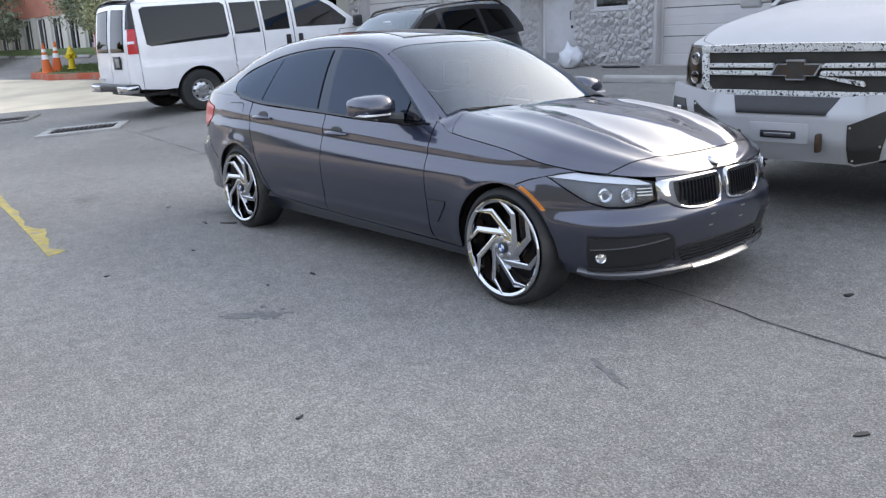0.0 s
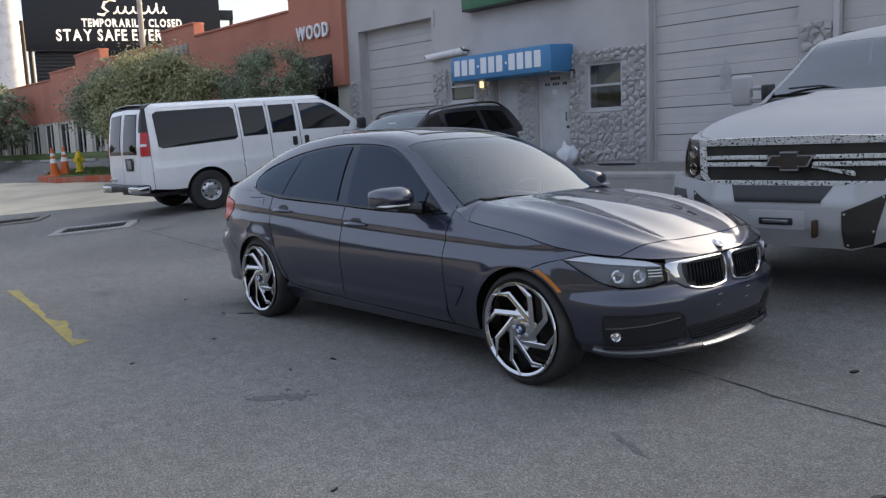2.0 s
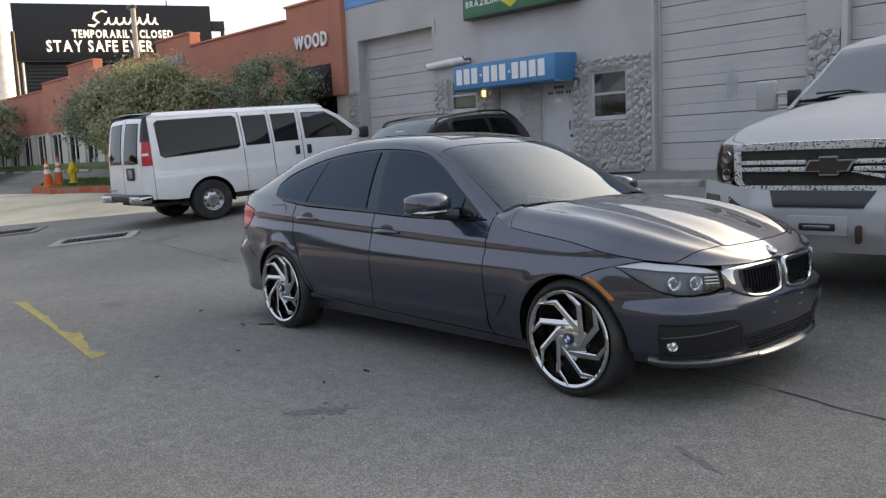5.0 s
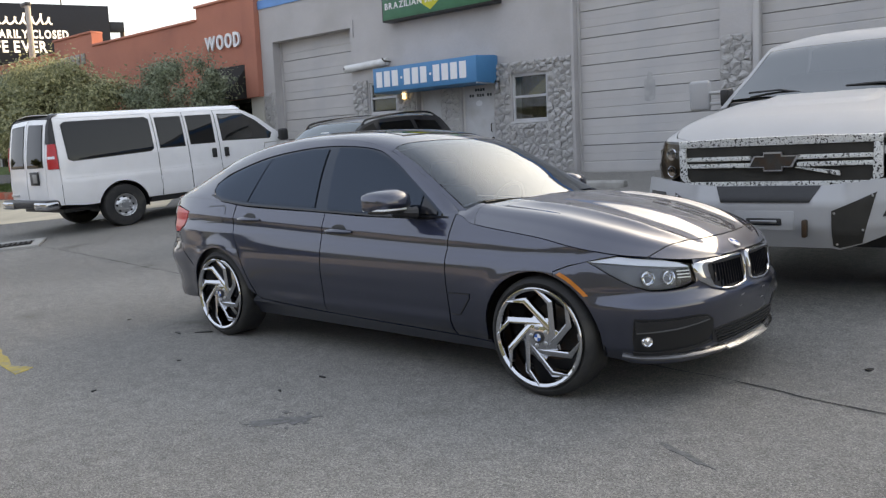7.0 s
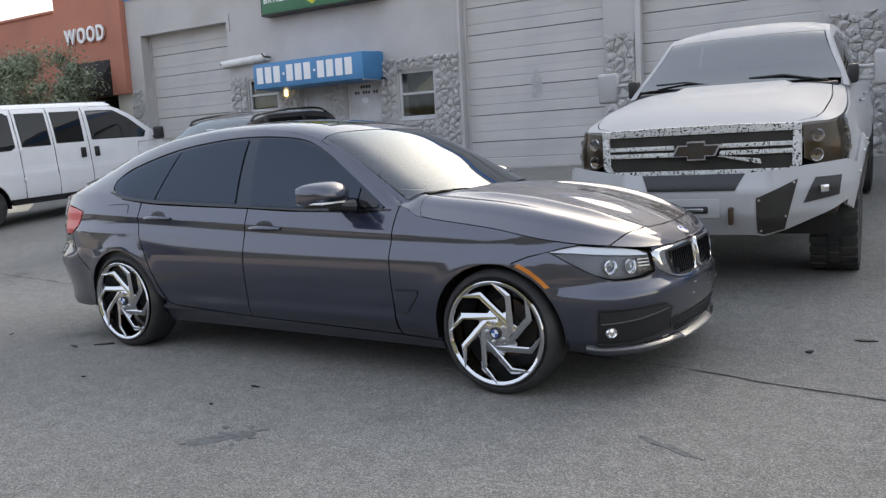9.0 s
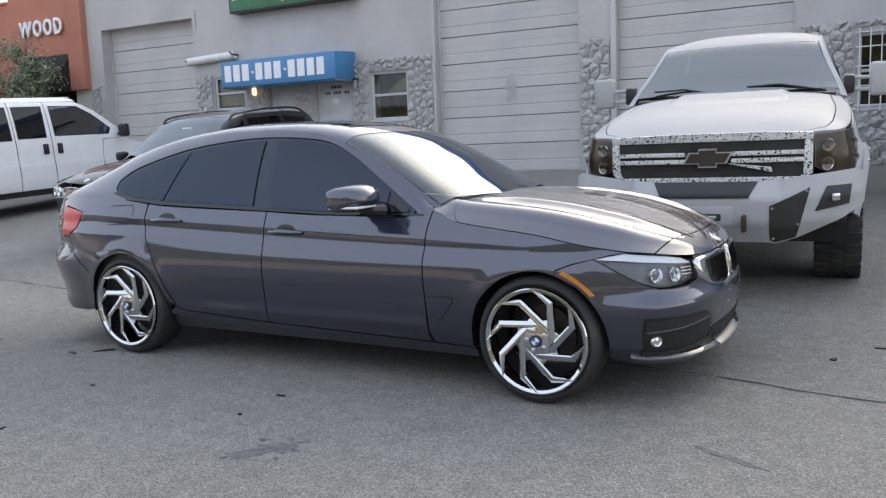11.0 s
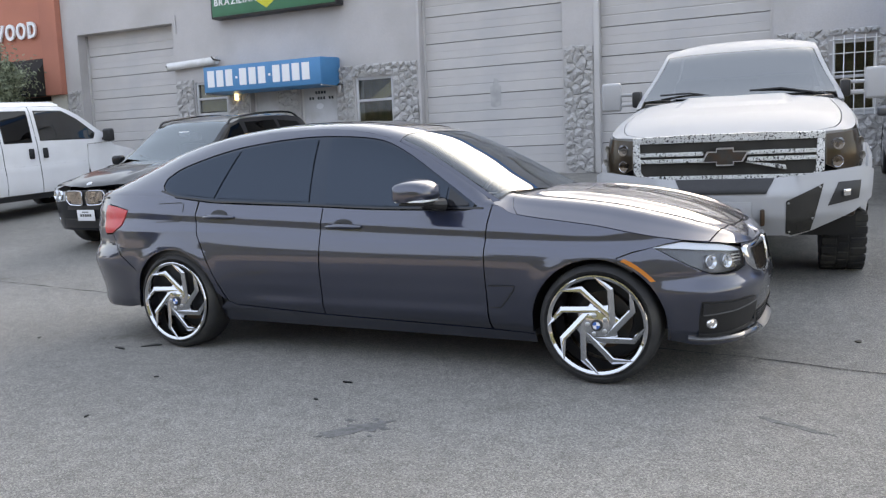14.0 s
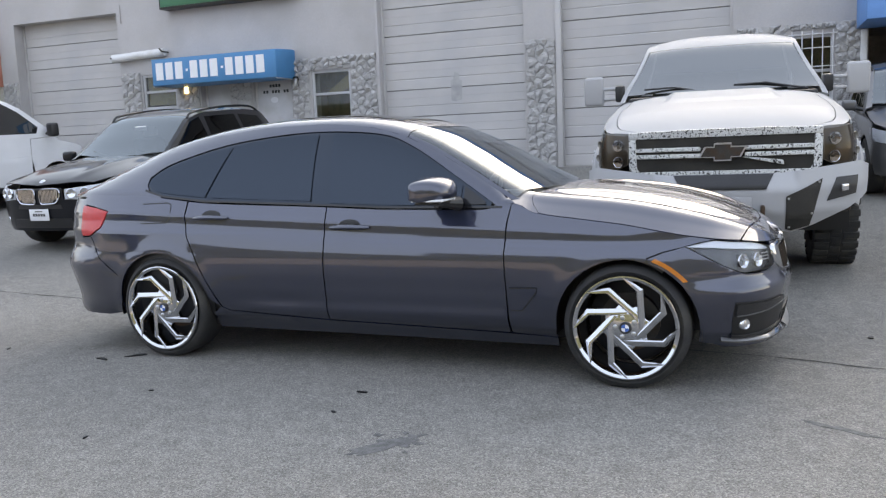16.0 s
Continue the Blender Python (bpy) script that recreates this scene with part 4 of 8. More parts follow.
# ---- billboard, poles ----
def billboard():
    b = base("billboard", pose(-84.8, 35.1, 0.0, 0, 0, 66), "large black billboard with white lettering on steel posts", "billboard")
    part("face", boxed(-9.6, 9.2, -0.15, 0.15, 11.72, 17.4, 0.02), "billboard", b)
    ap = part("apron", boxed(-8.9, 6.0, 0.0, 0.2, 8.6, 11.70, 0.02), "billboard", b, "dark slatted skirt below the face")
    for k in range(8):
        part("slat", boxed(-8.9, 6.0, -0.08, -0.002, 8.7 + 0.36 * k, 8.95 + 0.36 * k, 0.01), "plastic", ap)
    for x in (-9.3, 10.4):
        part("post", tube([(x, 0.4, 0.5), (x, 0.4, 15.4 if x > 0 else 16.6)], 0.22, 10), "steel_dark", b)
    part("catwalk", boxed(-9.4, 9.6, -0.9, -0.2, 11.66, 11.76), "plastic", b)
    for k in range(14):
        part("lamp_arm", tube([(-9.0 + 1.35 * k, -0.2, 11.7), (-9.0 + 1.35 * k, -1.0, 11.95)], 0.05, 6), "plastic", b)
    part("side_bracket", boxed(9.2, 10.6, 0.1, 0.6, 14.9, 15.9, 0.02), "plastic", b)
    part("top_pin", tube([(4.9, 0, 17.4), (4.9, 0, 17.9)], 0.07, 6), "steel_dark", b)
    for s, x, z, h, want in (("TEMPORARILY CLOSED", -4.3, 14.12, 0.78, 9.7), ("STAY SAFE EVER", -6.75, 12.75, 1.12, 10.2)):
        px, line = 0.0, []
        for ch in s:
            if ch == " ":
                px += 0.42 * h
                continue
            bm = text_mesh(ch, h, 0.02, 0.045)
            x0, x1 = min(v.co.x for v in bm.verts), max(v.co.x for v in bm.verts)
            line.append((bm, px - x0))
            px += x1 - x0 + 0.16 * h
        k = want / px
        for bm, at in line:
            bm.transform(Matrix.Diagonal((k, 1, 1, 1)) @ Matrix.Translation((at, 0, 0)))
            bm.transform(Matrix.Translation((x, -0.17, z)))
            part("letter", bm, "screen_white", b, smooth=False)
    # a scripted trade name stands as a running scribble only
    pts = [(-2.75, -0.155, 15.35), (-2.2, -0.155, 15.25), (-1.75, -0.155, 15.6), (-2.2, -0.155, 16.0), (-2.0, -0.155, 16.5), (-1.3, -0.155, 16.75), (-0.9, -0.155, 16.6)]
    part("script_stroke", tube(pts, [0.10, 0.17, 0.17, 0.15, 0.17, 0.13, 0.07], 6), "screen_white", b)
    pts = []
    for k in range(61):
        a = k / 60
        hgt = 0.42 + 0.40 * sum(math.exp(-((a - c) / 0.045) ** 2) for c in (0.46, 0.72, 0.83))
        pts.append((-1.25 + 5.2 * a + 0.16 * math.sin(2 * math.pi * 7 * a) + 0.5 * hgt * (0.5 - 0.5 * math.cos(2 * math.pi * 7 * a)) * 0.5, -0.155, 15.40 + hgt * (1 - math.cos(2 * math.pi * 7 * a)) * 0.85 + 0.05 * a))
    part("script_stroke", tube(pts, 0.11, 6), "screen_white", b)
    return b


billboard()


def light_pole(x, y, h):
    p = base("street_lamp", Matrix.Translation((x, y, H(y))), "slender pale concrete pole with a small lamp head", "street lamp")
    part("pole", tube([(0, 0, -0.2), (0, 0, h)], [0.17, 0.11], 10), "concrete", p)
    part("lamp_head", boxed(-0.45, 0.12, -0.12, 0.12, h - 0.02, h + 0.14, 0.05, 3), "plastic", p)
    return p


light_pole(-36.5, 15.6, 7.4)
p = base("utility_pole", Matrix.Translation((-58, 17.0, H(17))), "thin dark steel utility pole at the roadside", "pole")
part("pole", tube([(0, 0, -0.2), (0, 0, 9.3)], 0.13, 10), "steel_dark", p)
part("step_bolt", tube([(-0.3, 0, 6.2), (0.3, 0, 6.2)], 0.02, 6), "steel_dark", p)
p = base("white_column", Matrix.Translation((-72, 20, H(20))), "tall smooth white round column", "column")
part("shaft", tube([(0, 0, -0.2), (0, 0, 24)], 1.05, 24), "white_paint", p)
part("collar", tube([(0, 0, 0), (0, 0, 0.6)], 1.25, 24), "concrete", p)


# ---- the grey fastback car ----
def tyre_profile(r, w, rim):
    h = w / 2
    return [(rim, -h * 0.80), (rim + 0.006, -h * 0.88), (rim + (r - rim) * 0.45, -h), (r - 0.018, -h * 0.92), (r - 0.004, -h * 0.78), (r, -h * 0.5), (r, 0.0), (r, h * 0.5), (r - 0.004, h * 0.78), (r - 0.018, h * 0.92), (rim + (r - rim) * 0.45, h), (rim + 0.006, h * 0.88), (rim, h * 0.80)]


def arch_liner(ax, z, r, y0, y1):
    bm = bmesh.new()
    pts = arc(ax, z, r, -8, 188, 26)
    a = [bm.verts.new((x, y0, q)) for x, q in pts]
    b = [bm.verts.new((x, y1, q)) for x, q in pts]
    for i in range(len(pts) - 1):
        bm.faces.new((a[i], a[i + 1], b[i + 1], b[i]))
    bm.faces.new(a)
    return bm


def chrome_wheel(parent, x, y, z, side, name="wheel"):
    """A low-profile tyre on an eight-spoke swirling chrome rim; the outer face looks along -y when side is -1."""
    w = part(name, lathe(tyre_profile(0.325, 0.235, 0.262), 72, None, None, True), "rubber", parent, "low-profile black tyre on a polished chrome rim")
    w.name = name
    w.location = (x, y, z)
    if side > 0:
        w.rotation_euler = (0, 0, math.pi)
    f = -0.118
    part("rim_barrel", lathe([(0.268, f + 0.004), (0.273, f - 0.004), (0.269, f - 0.011), (0.263, f - 0.012), (0.249, f - 0.004), (0.246, f + 0.004), (0.241, f + 0.03), (0.236, f + 0.20), (0.262, f + 0.215)], 72), "chrome", w, "polished chrome barrel and lip")
    part("brake_disc", lathe([(0.0, 0.045), (0.155, 0.045), (0.155, 0.07), (0.0, 0.07)], 40), "steel_dark", w, "dark brake disc")
    part("hub_back", lathe([(0.0, 0.02), (0.225, 0.10), (0.236, 0.13)], 40), "seal", w)
    part("caliper", prism(arc(0, 0, 0.165, 20, 75, 8) + arc(0, 0, 0.105, 75, 20, 8), 0.05, None, lambda u, v, q: (u, 0.0 + q, v), 0.004), "steel_dark", w)
    # one swirling spoke: a straight blade set off the radius, with a ridge, then a hook along the lip
    def spoke_bm(a0):
        bm = bmesh.new()
        pol = lambda r, ang: Vector((r * math.cos(radians(ang)), r * math.sin(radians(ang))))
        A, B, C = pol(0.084, -82), pol(0.206, 0), pol(0.264, 23)
        d, e = (B - A).normalized(), (C - B).normalized()
        n0, n1 = Vector((-d.y, d.x)), Vector((-e.y, e.x))
        nm = (n0 + n1) / (1 + n0.dot(n1))
        rows = [(A.lerp(B, t), n0 * hw, dep) for t, hw, dep in ((-0.30, 0.025, 0.019), (-0.05, 0.0200, 0.012), (0.30, 0.0172, 0.007), (0.70, 0.0165, 0.002))]
        rows.append((B, nm * 0.0165, -0.002))
        rows += [(B.lerp(C, t), n1 * hw, dep) for t, hw, dep in ((0.55, 0.0115, -0.007), (1.02, 0.0050, -0.0125))]
        rot = Matrix.Rotation(a0, 2)
        grid = []
        for c, h, dep in rows:
            grid.append([bm.verts.new(((rot @ (c + h * u)).x, f + dep + dd, (rot @ (c + h * u)).y)) for u, dd in ((1, 0.036), (1, 0.005), (0.62, 0.0), (-0.25, 0.0015), (-1, 0.009), (-1, 0.036))])
        for a, b in zip(grid, grid[1:]):
            for k in range(5):
                bm.faces.new((a[k], a[k + 1], b[k + 1], b[k]))
        return bm
    for k in range(8):
        part("spoke", spoke_bm(2 * math.pi * k / 8 + radians(24)), "chrome", w, angle=25)
    part("hub", lathe([(0.0, f + 0.010), (0.078, f + 0.011), (0.088, f + 0.016), (0.094, f + 0.03), (0.094, f + 0.10)], 42), "chrome", w)
    for k in range(5):
        t = 2 * math.pi * k / 5 + 0.6
        part("lug_nut", lathe([(0.0, f + 0.004), (0.008, f + 0.004), (0.012, f + 0.006), (0.013, f + 0.012)], 10, None, Matrix.Translation((0.052 * math.cos(t), 0, 0.052 * math.sin(t)))), "satin", w)
    c = part("centre_cap", lathe([(0.0, f - 0.004), (0.027, f - 0.004), (0.031, f + 0.0), (0.032, f + 0.012)], 28), "plastic", w)
    for k in range(4):
        pts = [(0, 0)] + arc(0, 0, 0.020, 90 * k, 90 * k + 90, 6)
        part("badge_quarter", prism(pts, 0.002, None, lambda u, v, q: (u, f - 0.0042 - q, v)), "badge_blue" if k % 2 else "badge_white", w)
    return w


def grey_car():
    car = base("car", pose(-2.957, 4.012, 0.0, 0, 0, -0.9), "dark metallic grey fastback car on large chrome wheels", "car")
    plan = [(0.80, 0.0), (0.795, 0.2), (0.775, 0.38), (0.738, 0.54), (0.68, 0.68), (0.60, 0.79), (0.51, 0.857), (0.38, 0.890), (0.20, 0.906), (0.0, 0.911), (-0.5, 0.904), (-1.2, 0.902), (-2.0, 0.905), (-2.6, 0.91), (-2.92, 0.91), (-3.25, 0.887), (-3.5, 0.85), (-3.7, 0.785), (-3.86, 0.68), (-3.95, 0.5), (-3.985, 0.25), (-3.99, 0.0)]
    inset = [(0.14, 0.16), (0.19, 0.125), (0.25, 0.085), (0.295, 0.045), (0.32, 0.036), (0.40, 0.016), (0.48, 0.001), (0.57, -0.006), (0.61, -0.0062), (0.65, -0.0044), (0.69, -0.0005), (0.74, 0.0095), (0.80, 0.0262), (0.815, 0.0277), (0.832, 0.0287), (0.850, 0.0297), (0.862, 0.0330), (0.885, 0.0415), (0.92, 0.054), (0.97, 0.075), (1.02, 0.115), (1.08, 0.18)]

    def extra(x, y, z):
        e = 0.0
        if z > 0.68:                                              # the shoulder crease climbs towards the tail
            k = min(1, (z - 0.68) / 0.12) * max(0, min(1, (0.5 - x) / 0.5))
            e += lerp_table(inset, z) - lerp_table(inset, z + k * 0.042 * max(-1.8, min(1.3, x + 1.4)))
        for ax in (0.0, -2.92):                                   # swollen wheel arches
            r = math.hypot(x - ax, z - 0.312)
            e += 0.007 * math.exp(-((r - 0.375) / 0.055) ** 2) if z > 0.15 else 0
        if -2.5 < x < -0.45:                                      # hollow doors above a raised sill line
            k = min(1, (x + 2.5) / 0.3, (-0.45 - x) / 0.2)
            e += k * (-0.005 * math.exp(-((z - 0.50) / 0.08) ** 2) + 0.009 * math.exp(-((z - 0.345) / 0.040) ** 2))
        e -= 0.005 * math.exp(-((x + 2.05) / 0.16) ** 2 - ((z - 0.40) / 0.05) ** 2)      # dented rear door
        if x > 0.45:                                              # the nose leans back towards the bonnet and tucks below
            k = min(1, (x - 0.45) / 0.25)
            e += k * 0.060 * math.exp(-((z - 0.215) / 0.05) ** 2)
        if x > 0.25:                                              # lamps and grille stand back above a shelf in the bumper
            k, t = min(1, (x - 0.25) / 0.30), min(1, max(0, (z - 0.500) / 0.085))
            e -= k * (0.048 * t * t * (3 - 2 * t) + 0.15 * max(0, z - 0.62))
        if x < -3.4:
            k = min(1, (-3.4 - x) / 0.3)
            e += k * (0.022 * math.exp(-((z - 0.58) / 0.09) ** 2) + 0.05 * math.exp(-((z - 0.235) / 0.06) ** 2) - 0.02 * math.exp(-((z - 0.72) / 0.08) ** 2))
        return e

    S = Shell(plan, inset, extra)
    sx, sy = S.sx, S.sy
    ZSH = [(-4.0, 1.02), (-3.85, 1.035), (-3.5, 1.045), (-3.1, 1.04), (-2.85, 1.015), (-2.56, 0.985), (-1.77, 0.955), (-1.3, 0.935), (-0.75, 0.93), (-0.62, 0.962), (-0.56, 0.952), (-0.50, 0.918), (-0.40, 0.898), (-0.2, 0.873), (0.0, 0.848), (0.2, 0.812), (0.44, 0.771), (0.62, 0.752), (0.72, 0.733), (0.80, 0.716)]

    def zsh(x):
        return lerp_table(ZSH, x)

    def top_edge(x0, x1, n=14):
        return [(sx(x0 + (x1 - x0) * k / n), zsh(x0 + (x1 - x0) * k / n)) for k in range(n + 1)]

    HUBZ, AR = 0.312, 0.366

    def arch(ax, z0, x0=None, rev=False, n=22):
        """The arch's edge from its rear foot over the top to its front foot, in (s, z)."""
        a = math.degrees(math.asin((z0 - HUBZ) / AR))
        pts = [(sx(ax + dx), z) for dx, z in arc(0, HUBZ, AR, 180 - a, a, n)]
        return pts[::-1] if rev else pts

    # dark inner shell that shows in the gaps
    inner = Shell([(x * 0.985, y * 0.972) for x, y in plan], inset)
    for sd in (1, -1):
        f = lambda s, z, sd=sd: inner(sd * s, z)
        low = [(sx(0.235), 0.66)] + [(sx(x), zsh(x) - 0.02) for x in (0.2, 0.0, -0.3, -0.6, -1.2, -2.0, -2.6, -3.1, -3.6)] + [(sx(-3.6), 0.30), (sx(-3.30), 0.30)] + arch(-2.92, 0.25, rev=True)
        low += [(sx(-2.5), 0.2), (sx(-0.42), 0.2)] + [p for p in arch(0.0, 0.25) if p[0] > sx(0.22)]
        panel("inner_shell", low, f, "seal", car, skirt=0, step=(0.2, 0.12))

    def both(name, poly, material, label="", **k):
        out = []
        for sd in (1, -1):
            out.append(panel(name, poly, (lambda s, z, sd=sd: S(sd * s, z)), material, car, label, **k))
        return out

    st, sf = (0.05, 0.035), (0.045, 0.008)
    G = 0.0013
    # fender
    hl_tip = (sx(0.290), 0.741)
    fender = [(sx(-0.62), 0.252), (sx(-0.372), 0.240)] + arch(0.0, 0.26)[1:14] + [(sx(0.11), 0.687), (sx(0.19), 0.718), hl_tip, (sx(0.36), 0.758)] + top_edge(0.44, -0.606, 28) + [(sx(-0.612), 0.93), (sx(-0.625), 0.86), (sx(-0.635), 0.70), (sx(-0.628), 0.5)]
    both("fender", fender, "paint_grey", step=sf, gap=G)
    # doors
    fdoor = [(sx(-1.735), 0.288), (sx(-0.63), 0.253), (sx(-0.632), 0.5), (sx(-0.639), 0.70), (sx(-0.63), 0.86), (sx(-0.616), 0.935)] + top_edge(-0.611, -1.722, 14) + [(sx(-1.733), 0.6)]
    both("front_door", fdoor, "paint_grey", step=sf, gap=G)
    rdoor = [(sx(-2.48), 0.345), (sx(-2.43), 0.325), (sx(-1.74), 0.288), (sx(-1.738), 0.6)] + top_edge(-1.727, -2.70, 10) + [(sx(-2.715), 0.90), (sx(-2.695), 0.78), (sx(-2.635), 0.65), (sx(-2.56), 0.50)]
    both("rear_door", rdoor, "paint_grey", "rear door with a shallow dent near its foot", step=sf, gap=G)
    # sill
    both("sill", [(sx(-2.56), 0.195), (sx(-0.375), 0.180), (sx(-0.372), 0.238), (sx(-0.63), 0.250), (sx(-1.74), 0.285), (sx(-2.43), 0.322), (sx(-2.49), 0.345), (sx(-2.55), 0.30)], "paint_grey", step=st, gap=G)
    # quarter panel and rear bumper
    quarter = [(sx(-2.49), 0.345), (sx(-2.565), 0.50), (sx(-2.64), 0.65), (sx(-2.70), 0.78), (sx(-2.72), 0.90)] + top_edge(-2.71, -3.66, 10) + [(sx(-3.64), 0.985), (sx(-3.50), 0.966), (sx(-3.365), 0.943), (sx(-3.43), 0.83), (sx(-3.535), 0.775), (sx(-3.44), 0.63), (sx(-3.30), 0.54)] + arch(-2.92, 0.35)[3:-1]
    both("quarter_panel", quarter, "paint_grey", step=sf, gap=G)
    e = S.half
    rb = [(sx(-3.285), 0.36), (sx(-3.278), 0.40), (sx(-3.235), 0.50), (sx(-3.305), 0.536), (sx(-3.443), 0.626), (sx(-3.537), 0.772)]
    right = [(2 * e - p[0], p[1]) for p in rb[::-1]]
    wrap = lambda s, z: S(s if s <= e else s - 2 * e, z)
    panel("rear_bumper", rb + [(e - 0.3, 0.72), (e + 0.3, 0.72)] + right + [(2 * e - sx(-3.28), 0.27), (2 * e - sx(-3.5), 0.235), (sx(-3.5), 0.235), (sx(-3.28), 0.27)], wrap, "paint_grey", car, step=st, gap=G)
    panel("tailgate", [(sx(-3.64), 0.755), (sx(-3.64), 0.80), (sx(-3.62), 1.02), (e, 1.03), (2 * e - sx(-3.62), 1.02), (2 * e - sx(-3.64), 0.755), (e, 0.73)], wrap, "paint_grey", car, step=st, gap=G)
    both("tail_lamp", [(sx(-3.370), 0.939), (sx(-3.385), 0.915), (sx(-3.435), 0.835), (sx(-3.54), 0.780), (sx(-3.64), 0.775), (sx(-3.655), 0.84), (sx(-3.645), 0.976), (sx(-3.50), 0.961)], "red_lens", "red wraparound tail lamp", step=(0.03, 0.03), off=0.004)

    # nose: bumper skin with openings laid in
    sgn = lambda poly: [(-s, z) for s, z in poly[::-1]]
    low_lamp = [(sy(0.530), 0.612), (sy(0.61), 0.596), (sy(0.71), 0.592), (sy(0.785), 0.597), (sx(0.555), 0.614), (sx(0.48), 0.645), (sx(0.40), 0.686), (sx(0.34), 0.720)]
    front_arch = [(sx(AR * math.cos(radians(g))), HUBZ + AR * math.sin(radians(g))) for g in (-10, 0, 10, 20, 30, 40, 50, 58, 66, 72)]
    left = front_arch + [(sx(0.108), 0.682), (sx(0.19), 0.714), hl_tip] + [(s_, z_ - 0.003) for s_, z_ in low_lamp[::-1]] + [(sy(0.525), 0.64)] + [(sy(y), zsh(S.plan(sy(y)).x) - 0.002) for y in (0.522, 0.40, 0.25, 0.10)]
    nose = [(sx(0.50), 0.222), (sx(0.40), 0.240)] + left + [(0.0, zsh(0.80) - 0.002)]
    panel("front_bumper", nose + sgn(nose[:-1]) + [(-sy(0.3), 0.205), (sy(0.3), 0.205)], S, "paint_grey", car, step=(0.045, 0.03), gap=0.0015)
    for sd in (1, -1):
        f = lambda s, z, sd=sd: S(sd * s, z)
        # headlamp: dark bowl, chrome top blade, two bowls, clear lens
        top = [hl_tip, (sx(0.36), 0.755)] + [(sx(x), zsh(x) - 0.004) for x in (0.44, 0.53, 0.60, 0.66)] + [(sy(0.62), 0.724), (sy(0.53), 0.706)]
        lamp = low_lamp + top
        hlp = panel("headlamp", lamp, f, "lamp_mid", car, "clear headlamp with silver bowls and bright upper blade", step=(0.03, 0.02), off=-0.026, skirt=-0.024)
        blade = top[:-1] + [(sy(0.545), 0.694), (sy(0.66), 0.703), (sx(0.62), 0.716), (sx(0.53), 0.724), (sx(0.43), 0.733), (sx(0.36), 0.737)]
        panel("light_blade", blade, f, "lamp_silver", hlp, "pale silver blade", step=(0.03, 0.02), off=-0.008, skirt=0.02)
        for yy, r, zz in ((0.690, 0.036, 0.652), (0.790, 0.036, 0.656)):
            s0 = sy(yy)
            q = Vector(f(s0, zz))
            n = (q - Vector((0.1, q.y * 0.55, 0.62))).normalized()
            mm = Matrix.Translation(q - n * 0.026) @ n.to_track_quat('Y', 'Z').to_matrix().to_4x4()
            part("projector", lathe([(0.0, -0.004), (r * 0.62, 0.002), (r * 0.68, 0.012), (r * 0.8, 0.010), (r, 0.024), (r * 1.04, 0.018), (r * 1.0, -0.01)], 24, None, mm), "lamp_bowl", hlp)
            part("bulb_lens", lathe([(0.0, 0.018), (r * 0.35, 0.014), (r * 0.58, 0.004)], 20, None, mm), "glass_clear", hlp)
        panel("dark_bezel", [(sy(0.535), 0.618), (sy(0.61), 0.602), (sy(0.645), 0.602), (sy(0.635), 0.694), (sy(0.545), 0.690)], f, "lamp_black", hlp, step=(0.03, 0.02), off=-0.020, skirt=0.0)
        for zz in (0.644, 0.660, 0.676):
            strip("bezel_rib", [(sy(0.545), zz), (sy(0.635), zz + 0.004)], 0.005, f, "satin", hlp, off=-0.012)
        panel("lens", shrink(lamp, 0.001), f, "glass_clear", hlp, "clear lens", step=(0.03, 0.02), off=0.0, skirt=0.004)
        # kidney
        kid = rounded([(0.026, 0.580), (0.050, 0.552), (0.20, 0.543), (0.33, 0.552), (0.43, 0.578), (0.500, 0.615), (0.522, 0.660), (0.516, 0.704), (0.40, 0.712), (0.25, 0.714), (0.060, 0.713), (0.026, 0.692)], 4)
        mouth = rounded([(0.046, 0.588), (0.066, 0.566), (0.20, 0.556), (0.33, 0.565), (0.385, 0.585), (0.412, 0.625), (0.420, 0.660), (0.412, 0.688), (0.35, 0.697), (0.23, 0.701), (0.075, 0.700), (0.046, 0.684)], 4)
        kid, mouth = [(sy(a), b) for a, b in kid], [(sy(a), b) for a, b in mouth]
        k0 = panel("kidney_grille", mouth, f, "seal", car, "kidney grille with chrome frame and black slats", step=(0.03, 0.03), off=0.003, skirt=0.03)
        bm = bmesh.new()
        rows = []
        for a, b in zip(kid, mouth):
            row = []
            for t, o in ((-0.02, -0.006), (0.02, 0.008), (0.25, 0.014), (0.80, 0.015), (0.97, 0.010), (1.0, 0.0)):
                q = Vector(f(a[0] + (b[0] - a[0]) * t, a[1] + (b[1] - a[1]) * t))
                q.x += o
                row.append(bm.verts.new(q))
            rows.append(row)
        for i in range(len(rows)):
            a, b = rows[i], rows[(i + 1) % len(rows)]
            for k in range(5):
                bm.faces.new((a[k], a[k + 1], b[k + 1], b[k]))
        part("chrome_frame", bm, "chrome", k0, "chrome surround", angle=60)
        for j in range(11):
            yy = 0.085 + 0.0285 * j
            a, b = Vector(f(sy(yy), 0.566 if j < 9 else 0.595)), Vector(f(sy(yy), 0.688))
            part("slat", prism([(-0.004, 0), (0.004, 0), (0.003, 0.016), (-0.003, 0.016)], 1.0, None, lambda u, v, w, a=a, b=b: tuple(a.lerp(b, w) + Vector((v, u, 0))), 0.0), "gloss_black", k0)
